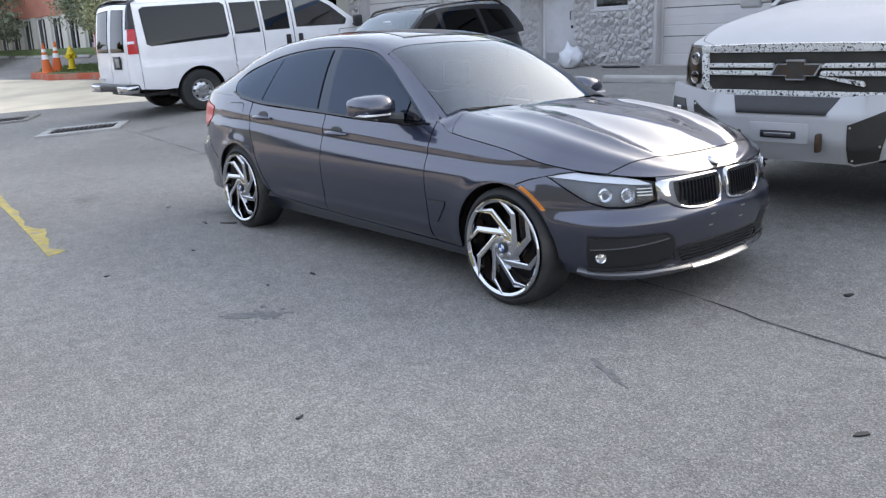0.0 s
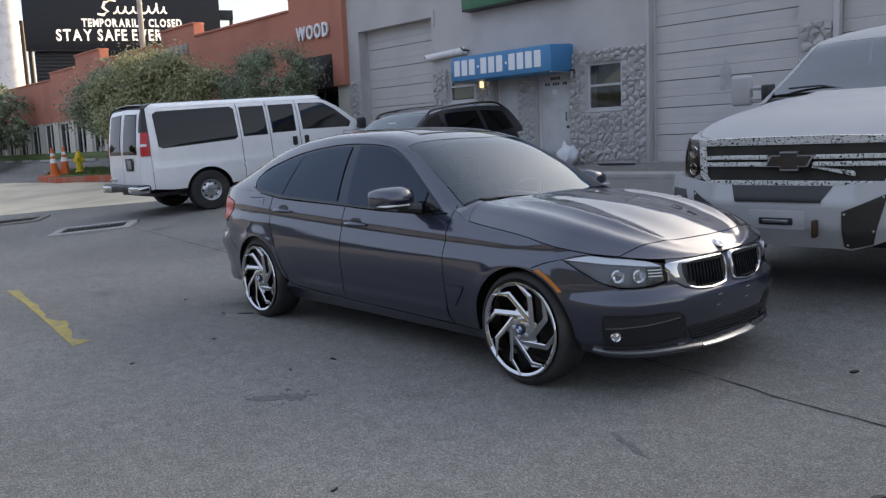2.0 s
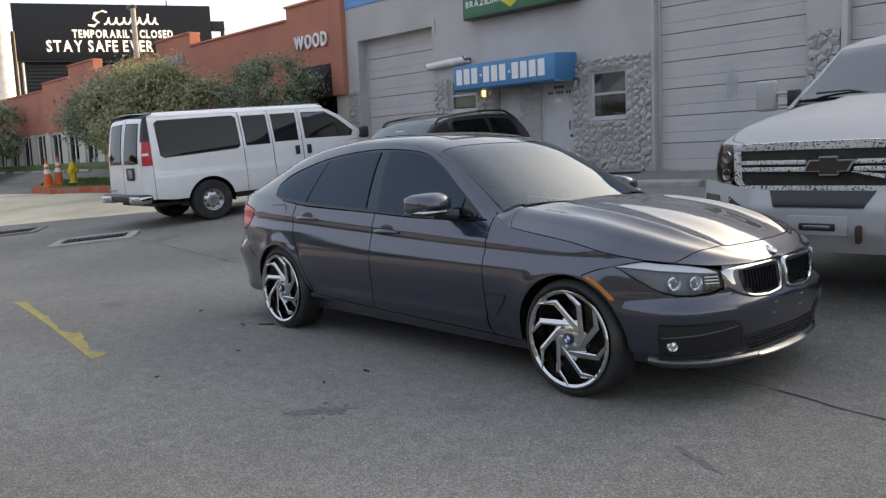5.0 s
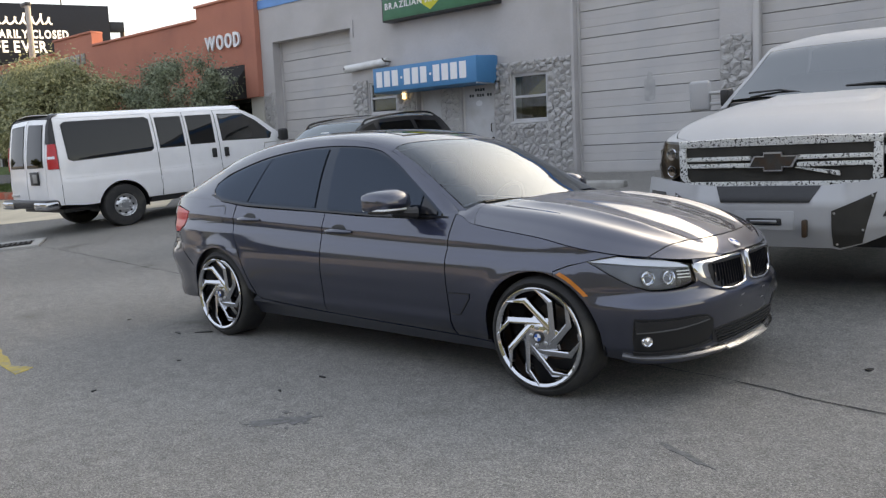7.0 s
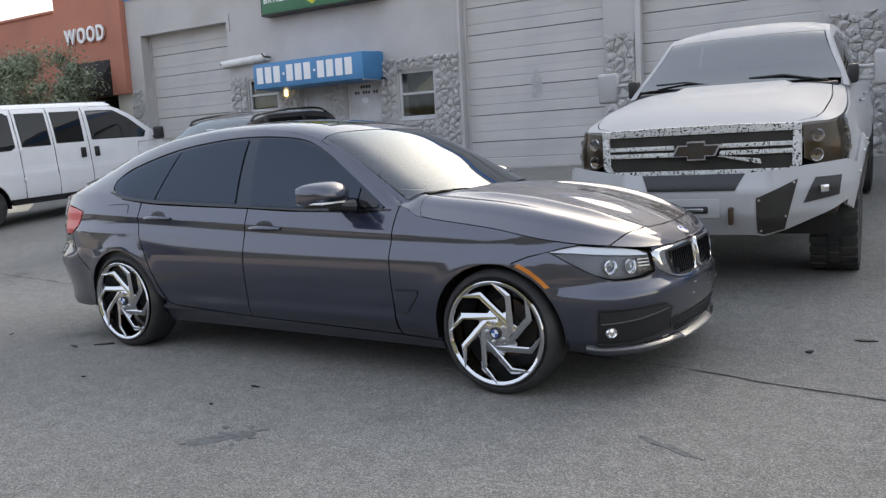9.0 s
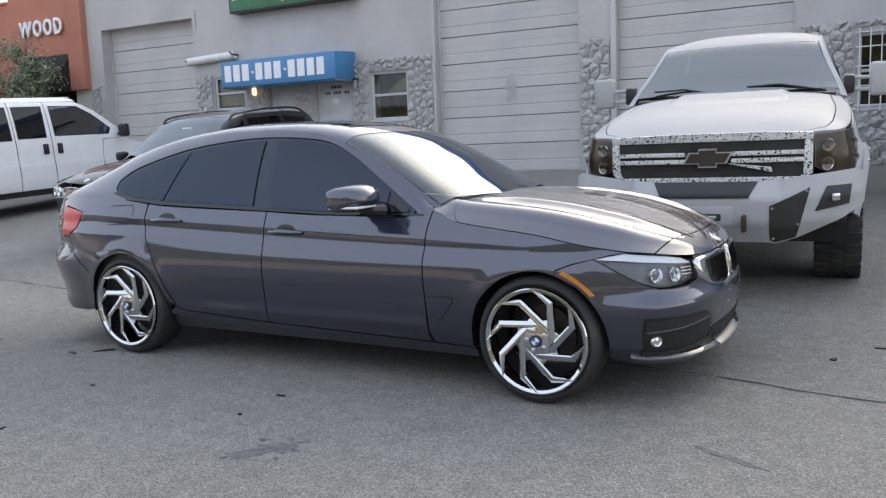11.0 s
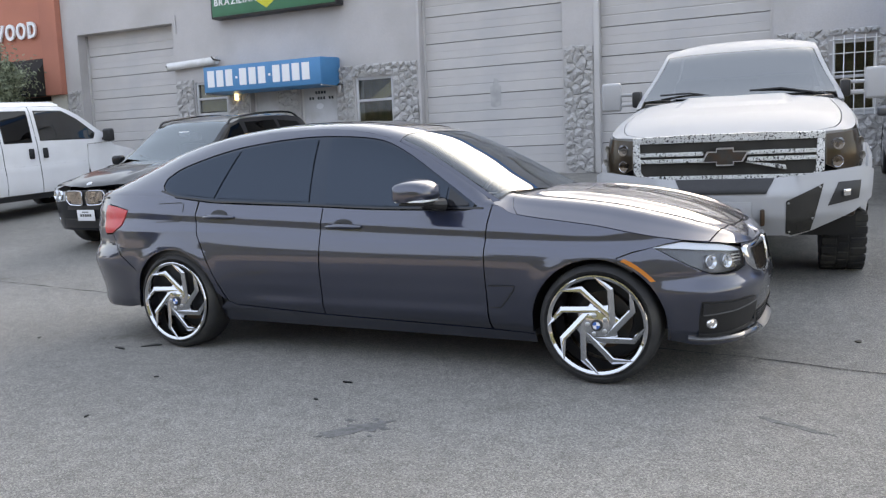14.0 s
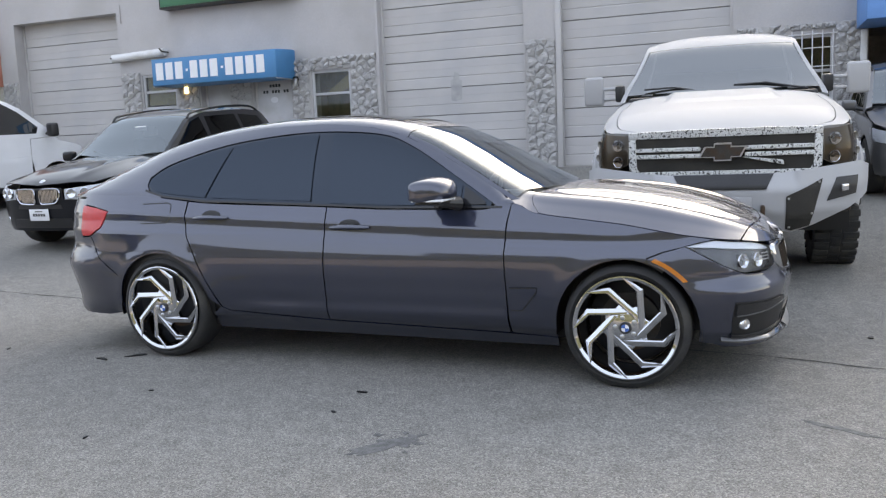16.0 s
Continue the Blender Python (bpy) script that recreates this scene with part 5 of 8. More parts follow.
        # fog pocket and lamp
        pocket = [(sx(0.530), 0.462), (sx(0.60), 0.458), (sy(0.68), 0.455), (sy(0.56), 0.456), (sy(0.48), 0.446), (sy(0.43), 0.415), (sy(0.41), 0.345), (sy(0.44), 0.305), (sy(0.55), 0.292), (sy(0.70), 0.286), (sx(0.60), 0.286), (sx(0.530), 0.294), (sx(0.522), 0.36)]
        fg = panel("fog_lamp_pocket", pocket, f, "seal", car, "black recessed fog lamp pocket", step=(0.03, 0.03), off=0.003, skirt=0.03)
        panel("pocket_wing", [(sx(0.535), 0.452), (sx(0.60), 0.449), (sy(0.68), 0.446), (sy(0.56), 0.447), (sy(0.49), 0.438), (sy(0.47), 0.424), (sy(0.56), 0.414), (sy(0.68), 0.402), (sx(0.60), 0.396), (sx(0.535), 0.394)], f, "plastic", fg, "dark wing above the fog lamp", step=(0.03, 0.02), off=0.010, skirt=0.02)
        strip("wing_edge", [(sx(0.540), 0.393), (sx(0.60), 0.395), (sy(0.68), 0.401), (sy(0.56), 0.413), (sy(0.475), 0.423)], 0.006, f, "lamp_mid", fg, off=0.013)
        strip("pocket_lip", [(sx(0.525), 0.287), (sx(0.60), 0.279), (sy(0.70), 0.279), (sy(0.55), 0.284), (sy(0.42), 0.296)], 0.016, f, "plastic", fg, off=0.012)
        q = Vector(f(sx(0.585), 0.345))
        nn = Vector((0.75, 0.62 * sd, 0.05)).normalized()
        mm = Matrix.Translation(q + nn * 0.004) @ nn.to_track_quat('Y', 'Z').to_matrix().to_4x4()
        part("fog_lamp", lathe([(0.0, 0.008), (0.018, 0.006), (0.024, 0.012), (0.029, 0.006), (0.031, -0.01)], 24, None, mm), "lamp_bowl", fg, "round clear fog lamp")
        # amber marker along the arch, vent behind the wheel
        mk = [(sx(r * math.cos(radians(g))), HUBZ + r * math.sin(radians(g))) for r, gs in ((0.381, range(70, 38, -4)), (0.401, range(40, 70, 4))) for g in gs]
        panel("side_marker", mk, f, "amber", car, "amber side marker lamp", step=(0.03, 0.02), off=0.004)
        vent = [(sx(-0.610), 0.516), (sx(-0.455), 0.520), (sx(-0.46), 0.498), (sx(-0.545), 0.388), (sx(-0.610), 0.388)]
        vp = panel("air_vent", vent, f, "paint_grey", car, "triangular air vent behind the front wheel", step=(0.03, 0.03), off=0.004)
        panel("vent_slot", [(sx(-0.600), 0.508), (sx(-0.475), 0.511), (sx(-0.51), 0.462), (sx(-0.600), 0.475)], f, "paint_grey", vp, step=(0.03, 0.03), off=0.0020, skirt=0.003)
        strip("vent_edge", [(sx(-0.610), 0.515), (sx(-0.46), 0.519), (sx(-0.462), 0.496), (sx(-0.546), 0.391), (sx(-0.608), 0.391)], 0.006, f, "seal", vp, off=0.0055)
        # handles
        for x0, x1, z in ((-1.44, -1.69, 0.841), (-2.395, -2.645, 0.900)):
            cup = arc(0, 0, 1.0, 0, 360, 20)[:-1]
            cx, cz = (x0 + x1) / 2, z
            # flat black ellipse: the shade of the hollow cup put into colour
            hd = panel("door_handle", [(sx(cx) + 0.066 * u, cz + 0.012 + 0.030 * v) for u, v in cup], f, "seal", car, "body-coloured pull handle over a cup with its shade in black", step=(0.03, 0.02), off=0.003, skirt=0.006)
            bm = bmesh.new()
            pts = []
            for k in range(9):
                t = k / 8
                xx = x0 + (x1 - x0) * t
                q = Vector(f(sx(xx), z - 0.004 + 0.006 * math.sin(math.pi * t)))
                q.y += sd * (0.006 + 0.034 * math.sin(math.pi * t) ** 0.6)
                pts.append(q)
            tube(pts, [0.008, 0.013, 0.015, 0.016, 0.016, 0.016, 0.015, 0.013, 0.008], 10, bm)
            part("grip", bm, "paint_grey", hd)
        # fuel flap outline on one side only
        if sd < 0:
            strip("fuel_flap_seam", [(sx(-3.06), 0.985), (sx(-2.86), 0.992), (sx(-2.83), 0.978), (sx(-2.83), 0.90), (sx(-2.86), 0.868), (sx(-3.07), 0.862)], 0.006, f, "seal", car, off=0.0012)
        # sill crease lip
        strip("sill_lip", [(sx(-0.38), 0.235), (sx(-0.63), 0.246), (sx(-1.74), 0.281), (sx(-2.43), 0.317)], 0.006, f, "paint_grey", car, off=0.004)
    # lower intake, plate scars, lip
    panel("lower_intake", [(-sy(0.40), 0.292), (-sy(0.30), 0.262), (sy(0.30), 0.262), (sy(0.40), 0.292), (sy(0.42), 0.352), (sy(0.33), 0.362), (-sy(0.33), 0.362), (-sy(0.42), 0.352)], S, "plastic", car, "black mesh lower intake", step=(0.04, 0.03), off=0.004, skirt=0.02)
    for k in range(5):
        strip("intake_slat", [(-sy(0.34 + 0.015 * k), 0.274 + 0.018 * k), (0, 0.274 + 0.018 * k), (sy(0.34 + 0.015 * k), 0.274 + 0.018 * k)], 0.006, S, "gloss_black", car, off=0.010)
    def ledge(name, line, out, material, label=""):
        """A lip that juts from the bumper: a sloping top, a rounded edge and an underside."""
        bm, rows = bmesh.new(), []
        for s, z in dense_line(line, 0.03):
            q = Vector(S(s, z))
            n = (Vector(S(s + 0.01, z)) - Vector(S(s - 0.01, z))).cross(Vector((0, 0, 1)))
            n = n.normalized() if n.dot(q - Vector((-1, 0, z))) > 0 else -n.normalized()
            rows.append([bm.verts.new(q + n * o + Vector((0, 0, d))) for o, d in ((-0.01, 0.016), (0.004, 0.013), (out * 0.8, 0.0), (out, -0.007), (out * 0.9, -0.016), (-0.01, -0.020))])
        for a, b in zip(rows, rows[1:]):
            for k in range(5):
                bm.faces.new((a[k], a[k + 1], b[k + 1], b[k]))
        for r in (rows[0], rows[-1]):
            bm.faces.new(r)
        return part(name, bm, material, car, label)

    for q in (1, -1):
        ledge("front_lip", [(q * sx(0.47), 0.276), (q * sx(0.55), 0.266), (q * sy(0.76), 0.259), (q * sy(0.62), 0.254), (q * sy(0.48), 0.251), (q * sy(0.36), 0.247), (q * sy(0.285), 0.243)], 0.030, "paint_lip", "grey painted front lip")
    ledge("lip_blade", [(-sy(0.28), 0.240), (-sy(0.15), 0.236), (0, 0.235), (sy(0.15), 0.236), (sy(0.28), 0.240)], 0.034, "satin", "silver centre blade of the front lip")
    for z in (0.50, 0.44):
        strip("plate_screw_mark", [(-sy(0.17), z), (-sy(0.13), z)], 0.006, S, "satin", car, off=0.001)
        strip("plate_screw_mark", [(sy(0.13), z), (sy(0.17), z)], 0.006, S, "satin", car, off=0.001)

    # bonnet and nose panel: a crowned sheet between the shoulder lines, in (x, share of half width)
    HC = [(-0.62, 1.045), (-0.45, 1.035), (-0.15, 1.012), (0.10, 0.980), (0.34, 0.924), (0.50, 0.866), (0.58, 0.830), (0.64, 0.797), (0.68, 0.768), (0.71, 0.740), (0.727, 0.721)]
    rim = []                                                      # the bonnet's edge: x, y, z along the shoulder line
    for k in range(121):
        s = sx(-0.70) * (1 - k / 120)
        q = S(s, zsh(S.plan(s).x))
        rim.append((q[0], abs(q[1]) if k < 120 else 0.0, q[2]))
    RX, RY, RE = (np.array([p[c] for p in rim]) for c in range(3))
    XM = float(RX[-1])

    def bonnet(x, t):
        w, a = float(np.interp(x, RX, RY)), abs(t)
        ze = float(np.interp(x, RX, RE))
        zc = max(ze, lerp_table(HC, x))
        r = min(1.0, max(0.0, (a - 0.70) / 0.20))
        z = ze + (zc - ze) * ((1 - 0.34 * (a / 0.8) ** 2.2) * (1 - r * r * (3 - 2 * r)) + 3.3 * (1 - a) * r * r * (3 - 2 * r))
        k = min(1, max(0, (x + 0.5) / 0.3)) * min(1, max(0, (0.68 - x) / 0.3))
        z += k * 0.020 * math.exp(-abs((a - 0.58) / 0.065) ** 1.6) - k * 0.012 * math.exp(-((a - 0.35) / 0.16) ** 2)
        return (x, t * w, z)

    top = [(-0.455, -0.996), (-0.500, -0.93), (-0.525, -0.85), (-0.515, -0.77), (-0.445, -0.4), (-0.425, 0), (-0.445, 0.4), (-0.515, 0.77), (-0.525, 0.85), (-0.500, 0.93), (-0.455, 0.996)]
    front = [(0.29, 0.996), (0.42, 0.992), (0.545, 0.985), (0.580, 0.80), (0.610, 0.5), (0.626, 0.2), (0.630, 0.0)]
    front += [(x, -t) for x, t in front[-2::-1]]
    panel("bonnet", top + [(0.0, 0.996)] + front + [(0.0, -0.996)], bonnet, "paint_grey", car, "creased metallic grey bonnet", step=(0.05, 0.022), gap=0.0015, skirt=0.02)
    for q in (1, -1):
        panel("fender_cap", [(-0.455, q * 1.0), (-0.500, q * 0.93), (-0.525, q * 0.85), (-0.515, q * 0.77), (-0.60, q * 0.79), (-0.68, q * 0.86), (-0.69, q * 1.0)], bonnet, "paint_grey", car, step=(0.03, 0.03), gap=0.0006, skirt=0.02)
    nosep = [(0.634, 0.0), (0.630, 0.2), (0.614, 0.5), (0.584, 0.80), (0.549, 0.99), (0.66, 0.998), (XM - 0.03, 0.998), (XM - 0.010, 0.99), (XM - 0.004, 0.5), (XM - 0.004, 0.0)]
    panel("nose_panel", nosep + [(x, -t) for x, t in nosep[-2:0:-1]], bonnet, "paint_grey", car, step=(0.02, 0.05), gap=0.001, skirt=0.01)
    q = Vector(bonnet(0.690, 0))
    mm = Matrix.Translation(q) @ Vector((0.55, 0, 1)).to_track_quat('Y', 'X').to_matrix().to_4x4()
    bd = part("bonnet_badge", lathe([(0.0, 0.006), (0.034, 0.005), (0.040, 0.002), (0.041, -0.004)], 28, None, mm), "satin", car, "round enamel bonnet badge")
    for k in range(4):
        part("badge_quarter", prism([(0, 0)] + arc(0, 0, 0.026, 90 * k, 90 * k + 90, 6), 0.002, None, lambda u, v, w: tuple(mm @ Vector((u, 0.0058 + w, v)))), "badge_blue" if k % 2 else "badge_white", bd)

    # greenhouse: side sheet in (x, z), top sheet in (x, share of half width)
    BW = [(-3.85, 0.64), (-3.7, 0.718), (-3.5, 0.777), (-3.3, 0.808), (-3.1, 0.826), (-2.9, 0.842), (-2.5, 0.851), (-1.8, 0.847), (-1.0, 0.839), (-0.7, 0.828), (-0.55, 0.803)]
    RZ = [(-3.88, 1.055), (-3.7, 1.105), (-3.5, 1.165), (-3.3, 1.228), (-3.0, 1.318), (-2.6, 1.398), (-2.2, 1.435), (-1.9, 1.440), (-1.6, 1.418), (-1.35, 1.362), (-1.1, 1.255), (-0.85, 1.115), (-0.6, 0.965), (-0.52, 0.92)]
    RW = [(-3.88, 0.50), (-3.6, 0.57), (-3.3, 0.60), (-3.0, 0.61), (-2.5, 0.595), (-2.0, 0.59), (-1.5, 0.60), (-1.2, 0.635), (-0.9, 0.70), (-0.6, 0.775), (-0.52, 0.80)]
    TZ = [(-3.90, 1.062), (-3.7, 1.135), (-3.5, 1.215), (-3.2, 1.322), (-2.9, 1.408), (-2.5, 1.475), (-2.1, 1.500), (-1.75, 1.495), (-1.45, 1.462), (-1.2, 1.395), (-0.95, 1.278), (-0.7, 1.140), (-0.5, 1.040), (-0.40, 0.99)]

    def side(x, z, sd):
        b, r, zr, zb = lerp_table(BW, x), lerp_table(RW, x), lerp_table(RZ, x), zsh(x)
        t = (z - zb) / max(0.02, zr - zb)
        y = b + (r - b) * (0.62 * t + 0.26 * t * t + 0.12 * t ** 8) if t > 0 else b + 0.004 * min(1, -t)
        return (x, sd * y, z)

    def over(x, t):
        a = abs(t)
        r, zr, zt = lerp_table(RW, x), lerp_table(RZ, x), lerp_table(TZ, x)
        return (x, t * r, zr + (zt - zr) * (1 - 0.58 * a ** 2.3 - 0.42 * a ** 12))

    def rail_line(x0, x1, n, d=0.0):
        return [(x0 + (x1 - x0) * k / n, lerp_table(RZ, x0 + (x1 - x0) * k / n) - d) for k in range(n + 1)]

    dlo_top = [(-0.735, 0.965), (-0.98, 1.122), (-1.24, 1.277), (-1.45, 1.353), (-1.80, 1.382), (-2.13, 1.372), (-2.52, 1.325), (-2.86, 1.238), (-2.99, 1.185), (-3.045, 1.142), (-3.050, 1.108)]
    dlo_top = flowing(dlo_top)
    dlo_bot = [(-3.020, 1.080), (-2.90, 1.045), (-2.60, 1.012), (-1.80, 0.980), (-1.30, 0.958), (-0.74, 0.952)]
    bott = [(x, zsh(x) - 0.01) for x in (-3.75, -3.5, -3.2, -2.9, -2.5, -2.0, -1.5, -1.0, -0.62)]
    for sd in (1, -1):
        f = lambda x, z, sd=sd: side(x, z, sd)
        # painted frame as a band above and behind the glass
        band_top = rail_line(-0.56, -3.82, 26)
        ins = [(-0.70, 0.955)] + [(x, z + 0.012) for x, z in dlo_top if x > -3.0] + [(-3.056, 1.150), (-3.062, 1.105), (-3.030, 1.066), (-2.92, 1.028)]
        low = [(-2.92, 1.012), (-3.1, zsh(-3.1) - 0.012), (-3.5, zsh(-3.5) - 0.012), (-3.80, 1.025)]
        panel("roof_frame", band_top + low[::-1] + ins[::-1] + [(-0.74, 0.930), (-0.62, 0.91), (-0.53, 0.895)], f, "paint_grey", car, "painted roof rail and rear pillar", step=(0.05, 0.04), skirt=0.01)
        # black surround
        panel("window_surround", shrink(dlo_top + dlo_bot, -0.010), f, "pillar_black", car, "black window surround", step=(0.06, 0.05), off=-0.006, skirt=0.004)
        belt = [(-0.66, 0.942), (-1.3, 0.947), (-1.8, 0.968), (-2.6, 1.0), (-2.9, 1.03), (-3.06, 1.07)]
        strip("belt_moulding", belt, 0.012, f, "gloss_black", car, off=0.004)
        panel("front_window", [(-0.90, 0.957)] + flowing([(-0.90, 1.065), (-0.98, 1.118), (-1.24, 1.272), (-1.45, 1.347), (-1.62, 1.370), (-1.755, 1.375)]) + [(-1.705, 0.976), (-1.30, 0.960)], f, "glass_privacy", car, "tinted front door window", step=(0.05, 0.05), off=0.001, skirt=0.003)
        panel("quarter_light", [(-0.755, 0.958), (-0.885, 0.957), (-0.885, 1.058), (-0.76, 0.976)], f, "gloss_black", car, step=(0.05, 0.05), off=0.001, skirt=0.003)
        panel("rear_window", flowing([(-1.855, 1.374), (-2.13, 1.366), (-2.445, 1.329)]) + [(-2.575, 1.020), (-1.835, 0.989)], f, "glass_privacy", car, "tinted rear door window", step=(0.05, 0.05), off=0.001, skirt=0.003)
        panel("rear_quarter_window", flowing([(-2.458, 1.324), (-2.68, 1.281), (-2.86, 1.230), (-2.99, 1.178), (-3.04, 1.136), (-3.03, 1.090), (-2.90, 1.052), (-2.588, 1.021)]), f, "glass_privacy", car, "tinted rear quarter window", step=(0.05, 0.05), off=0.001, skirt=0.003)
        # mirror on a black foot
        bm = bmesh.new()
        mx, my, mz = -1.0, sd * 1.005, 1.035
        rows = []
        for k, (dy, rx, rz, dx, dz) in enumerate(((-0.105, 0.052, 0.060, -0.005, 0.0), (-0.095, 0.072, 0.072, 0.0, 0.0), (-0.04, 0.082, 0.077, 0.0, 0.0), (0.02, 0.080, 0.071, 0.0, 0.0), (0.07, 0.074, 0.063, -0.004, 0.0), (0.096, 0.064, 0.052, -0.010, 0.0), (0.106, 0.046, 0.036, -0.014, 0.0), (0.109, 0.020, 0.018, -0.016, 0.0))):
            rows.append([bm.verts.new((mx + dx + 1.25 * rx * (math.cos(a) if math.cos(a) > -0.7 else -0.7), my + sd * dy, mz + dz + (rz * math.sin(a) ** 0.6 if math.sin(a) > 0 else -min(0.036, rz) * abs(math.sin(a)) ** 0.5))) for a in [2 * math.pi * q / 20 for q in range(20)]])
        for a, b in zip(rows, rows[1:]):
            for q in range(20):
                bm.faces.new((a[q], a[(q + 1) % 20], b[(q + 1) % 20], b[q]))
        bm.faces.new(rows[0])
        bm.faces.new(rows[-1][::-1])
        bm.transform(Matrix.Translation((mx, my, mz)) @ Matrix.Diagonal((1.28, 1.12, 1.12, 1)) @ Matrix.Translation((-mx, -my, -mz)))
        mir = part("door_mirror", bm, "paint_grey", car, "grey door mirror with a slim indicator", angle=60)
        part("mirror_foot", tube([(mx + 0.09, sd * 0.83, 0.965), (mx + 0.06, sd * 0.90, 0.972), (mx + 0.02, sd * 0.96, 0.985)], [0.040, 0.028, 0.034], 10), "plastic", mir)
        part("mirror_base", boxed(mx - 0.06, mx + 0.08, min(sd * 0.90, sd * 1.09), max(sd * 0.90, sd * 1.09), mz - 0.060, mz - 0.040, 0.008), "plastic", mir)
        part("indicator", boxed(mx - 0.066, mx + 0.112, min(sd * 0.93, sd * 1.124), max(sd * 0.93, sd * 1.124), mz - 0.040, mz - 0.028, 0.004), "badge_white", mir)
        part("mirror_glass", boxed(mx - 0.076, mx - 0.070, min(sd * 0.95, sd * 1.06), max(sd * 0.95, sd * 1.06), mz - 0.03, mz + 0.045, 0.001), "chrome", mir)
    # roof, glass, hatch
    wst, wsb = [(-1.285, 0.968), (-1.235, 0.5), (-1.215, 0.0), (-1.235, -0.5), (-1.285, -0.968)], [(-0.60, -0.955), (-0.52, -0.6), (-0.47, -0.3), (-0.455, 0.0), (-0.47, 0.3), (-0.52, 0.6), (-0.60, 0.955)]
    panel("windscreen", wst + wsb, over, "glass_front", car, "raked laminated windscreen", step=(0.06, 0.08), skirt=0.0, off=-0.001)
    for a, b in ((0.965, 1.0), (-0.965, -1.0)):
        panel("windscreen_pillar", [(-0.56, a), (-1.28, a), (-1.28, b), (-0.53, b)], over, "paint_grey", car, step=(0.06, 0.04), skirt=0.003)
    panel("roof", [(-1.285, 1.0), (-1.285, 0.93), (-1.245, 0.5), (-1.225, 0.0), (-1.245, -0.5), (-1.285, -0.93), (-1.285, -1.0), (-3.0, -1.0), (-2.96, 0.0), (-3.0, 1.0)], over, "paint_grey", car, "grey roof skin", step=(0.08, 0.08), skirt=0.01)
    panel("sunroof", [(-1.42, 0.62), (-1.40, 0), (-1.42, -0.62), (-2.15, -0.62), (-2.15, 0.62)], over, "glass_dark", car, "dark glass sunroof", step=(0.08, 0.08), off=0.003, skirt=0.003)
    strip("sunroof_seam", [(-1.41, 0.64), (-1.39, 0), (-1.41, -0.64)], 0.012, over, "seal", car, off=0.002)
    panel("rear_screen", [(-3.02, 0.86), (-2.98, 0), (-3.02, -0.86), (-3.66, -0.88), (-3.69, 0), (-3.66, 0.88)], over, "glass_dark", car, "tinted rear screen", step=(0.08, 0.08), off=-0.002, skirt=0.004)
    for a, b in ((0.87, 1.0), (-0.87, -1.0)):
        panel("hatch_frame", [(-3.0, a), (-3.0, b), (-3.88, b), (-3.88, a)], over, "paint_grey", car, step=(0.08, 0.06), skirt=0.01)
    panel("spoiler", [(-3.67, 0.88), (-3.70, 0), (-3.67, -0.88), (-3.89, -1.0), (-3.905, 0), (-3.89, 1.0)], over, "paint_grey", car, "slim tail spoiler", step=(0.06, 0.08), off=0.002, skirt=0.03)
    part("deck", boxed(-3.90, -3.60, -0.46, 0.46, 0.98, 1.045, 0.015), "paint_grey", car)
    part("aerial_fin", prism([(0, 0), (0.16, 0), (0.02, 0.055), (0.0, 0.055)], 0.03, None, lambda u, v, w: (-2.95 + u, w - 0.015, 1.398 + v), 0.006), "paint_grey", car)
    # cabin seen dimly through the glass
    part("dashboard", boxed(-0.95, -0.55, -0.68, 0.68, 0.80, 0.97, 0.05, 3), "trim_cabin", car)
    part("cowl", prism([(-0.62, -0.70), (-0.42, -0.6), (-0.36, 0), (-0.42, 0.6), (-0.62, 0.70)], 0.02, None, lambda u, v, w: (u, v, 0.965 + w + 0.02 * (1 - abs(v)))), "plastic", car, "black cowl below the windscreen")
    for y in (-0.36, 0.36):
        part("seat", boxed(-1.75, -1.55, y - 0.24, y + 0.24, 0.5, 1.05, 0.07, 3), "trim_cabin", car)
        part("headrest", boxed(-1.76, -1.66, y - 0.12, y + 0.12, 1.08, 1.24, 0.04, 3), "trim_cabin", car)
        part("wiper", tube([(-0.53, y + 0.34, 0.985), (-0.535, y - 0.10, 1.020), (-0.545, y - 0.26, 1.018)], 0.006, 6), "plastic", car)
    part("rear_bench", boxed(-2.75, -2.45, -0.6, 0.6, 0.5, 1.1, 0.08, 3), "trim_cabin", car)
    part("floor_pan", boxed(-3.35, 0.2, -0.66, 0.66, 0.20, 0.26), "seal", car)
    part("steering_wheel", lathe([(0.17, -0.012), (0.185, -0.012), (0.19, 0), (0.185, 0.012), (0.17, 0.012), (0.165, 0)], 28, None, pose(-1.12, 0.36, 0.92, 0, 0, 90) @ pose(0, 0, 0, 25, 0, 0), True), "trim_cabin", car)
    for ax in (0.0, -2.92):
        for sd in (1, -1):
            part("wheel_liner", arch_liner(ax, HUBZ, AR + 0.006, 0.60 * sd, 0.865 * sd), "seal", car)
            chrome_wheel(car, ax, sd * 0.79, 0.325, sd)
    return car


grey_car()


# ---- other vehicles ----
RAMP = math.degrees(math.atan(0.08))


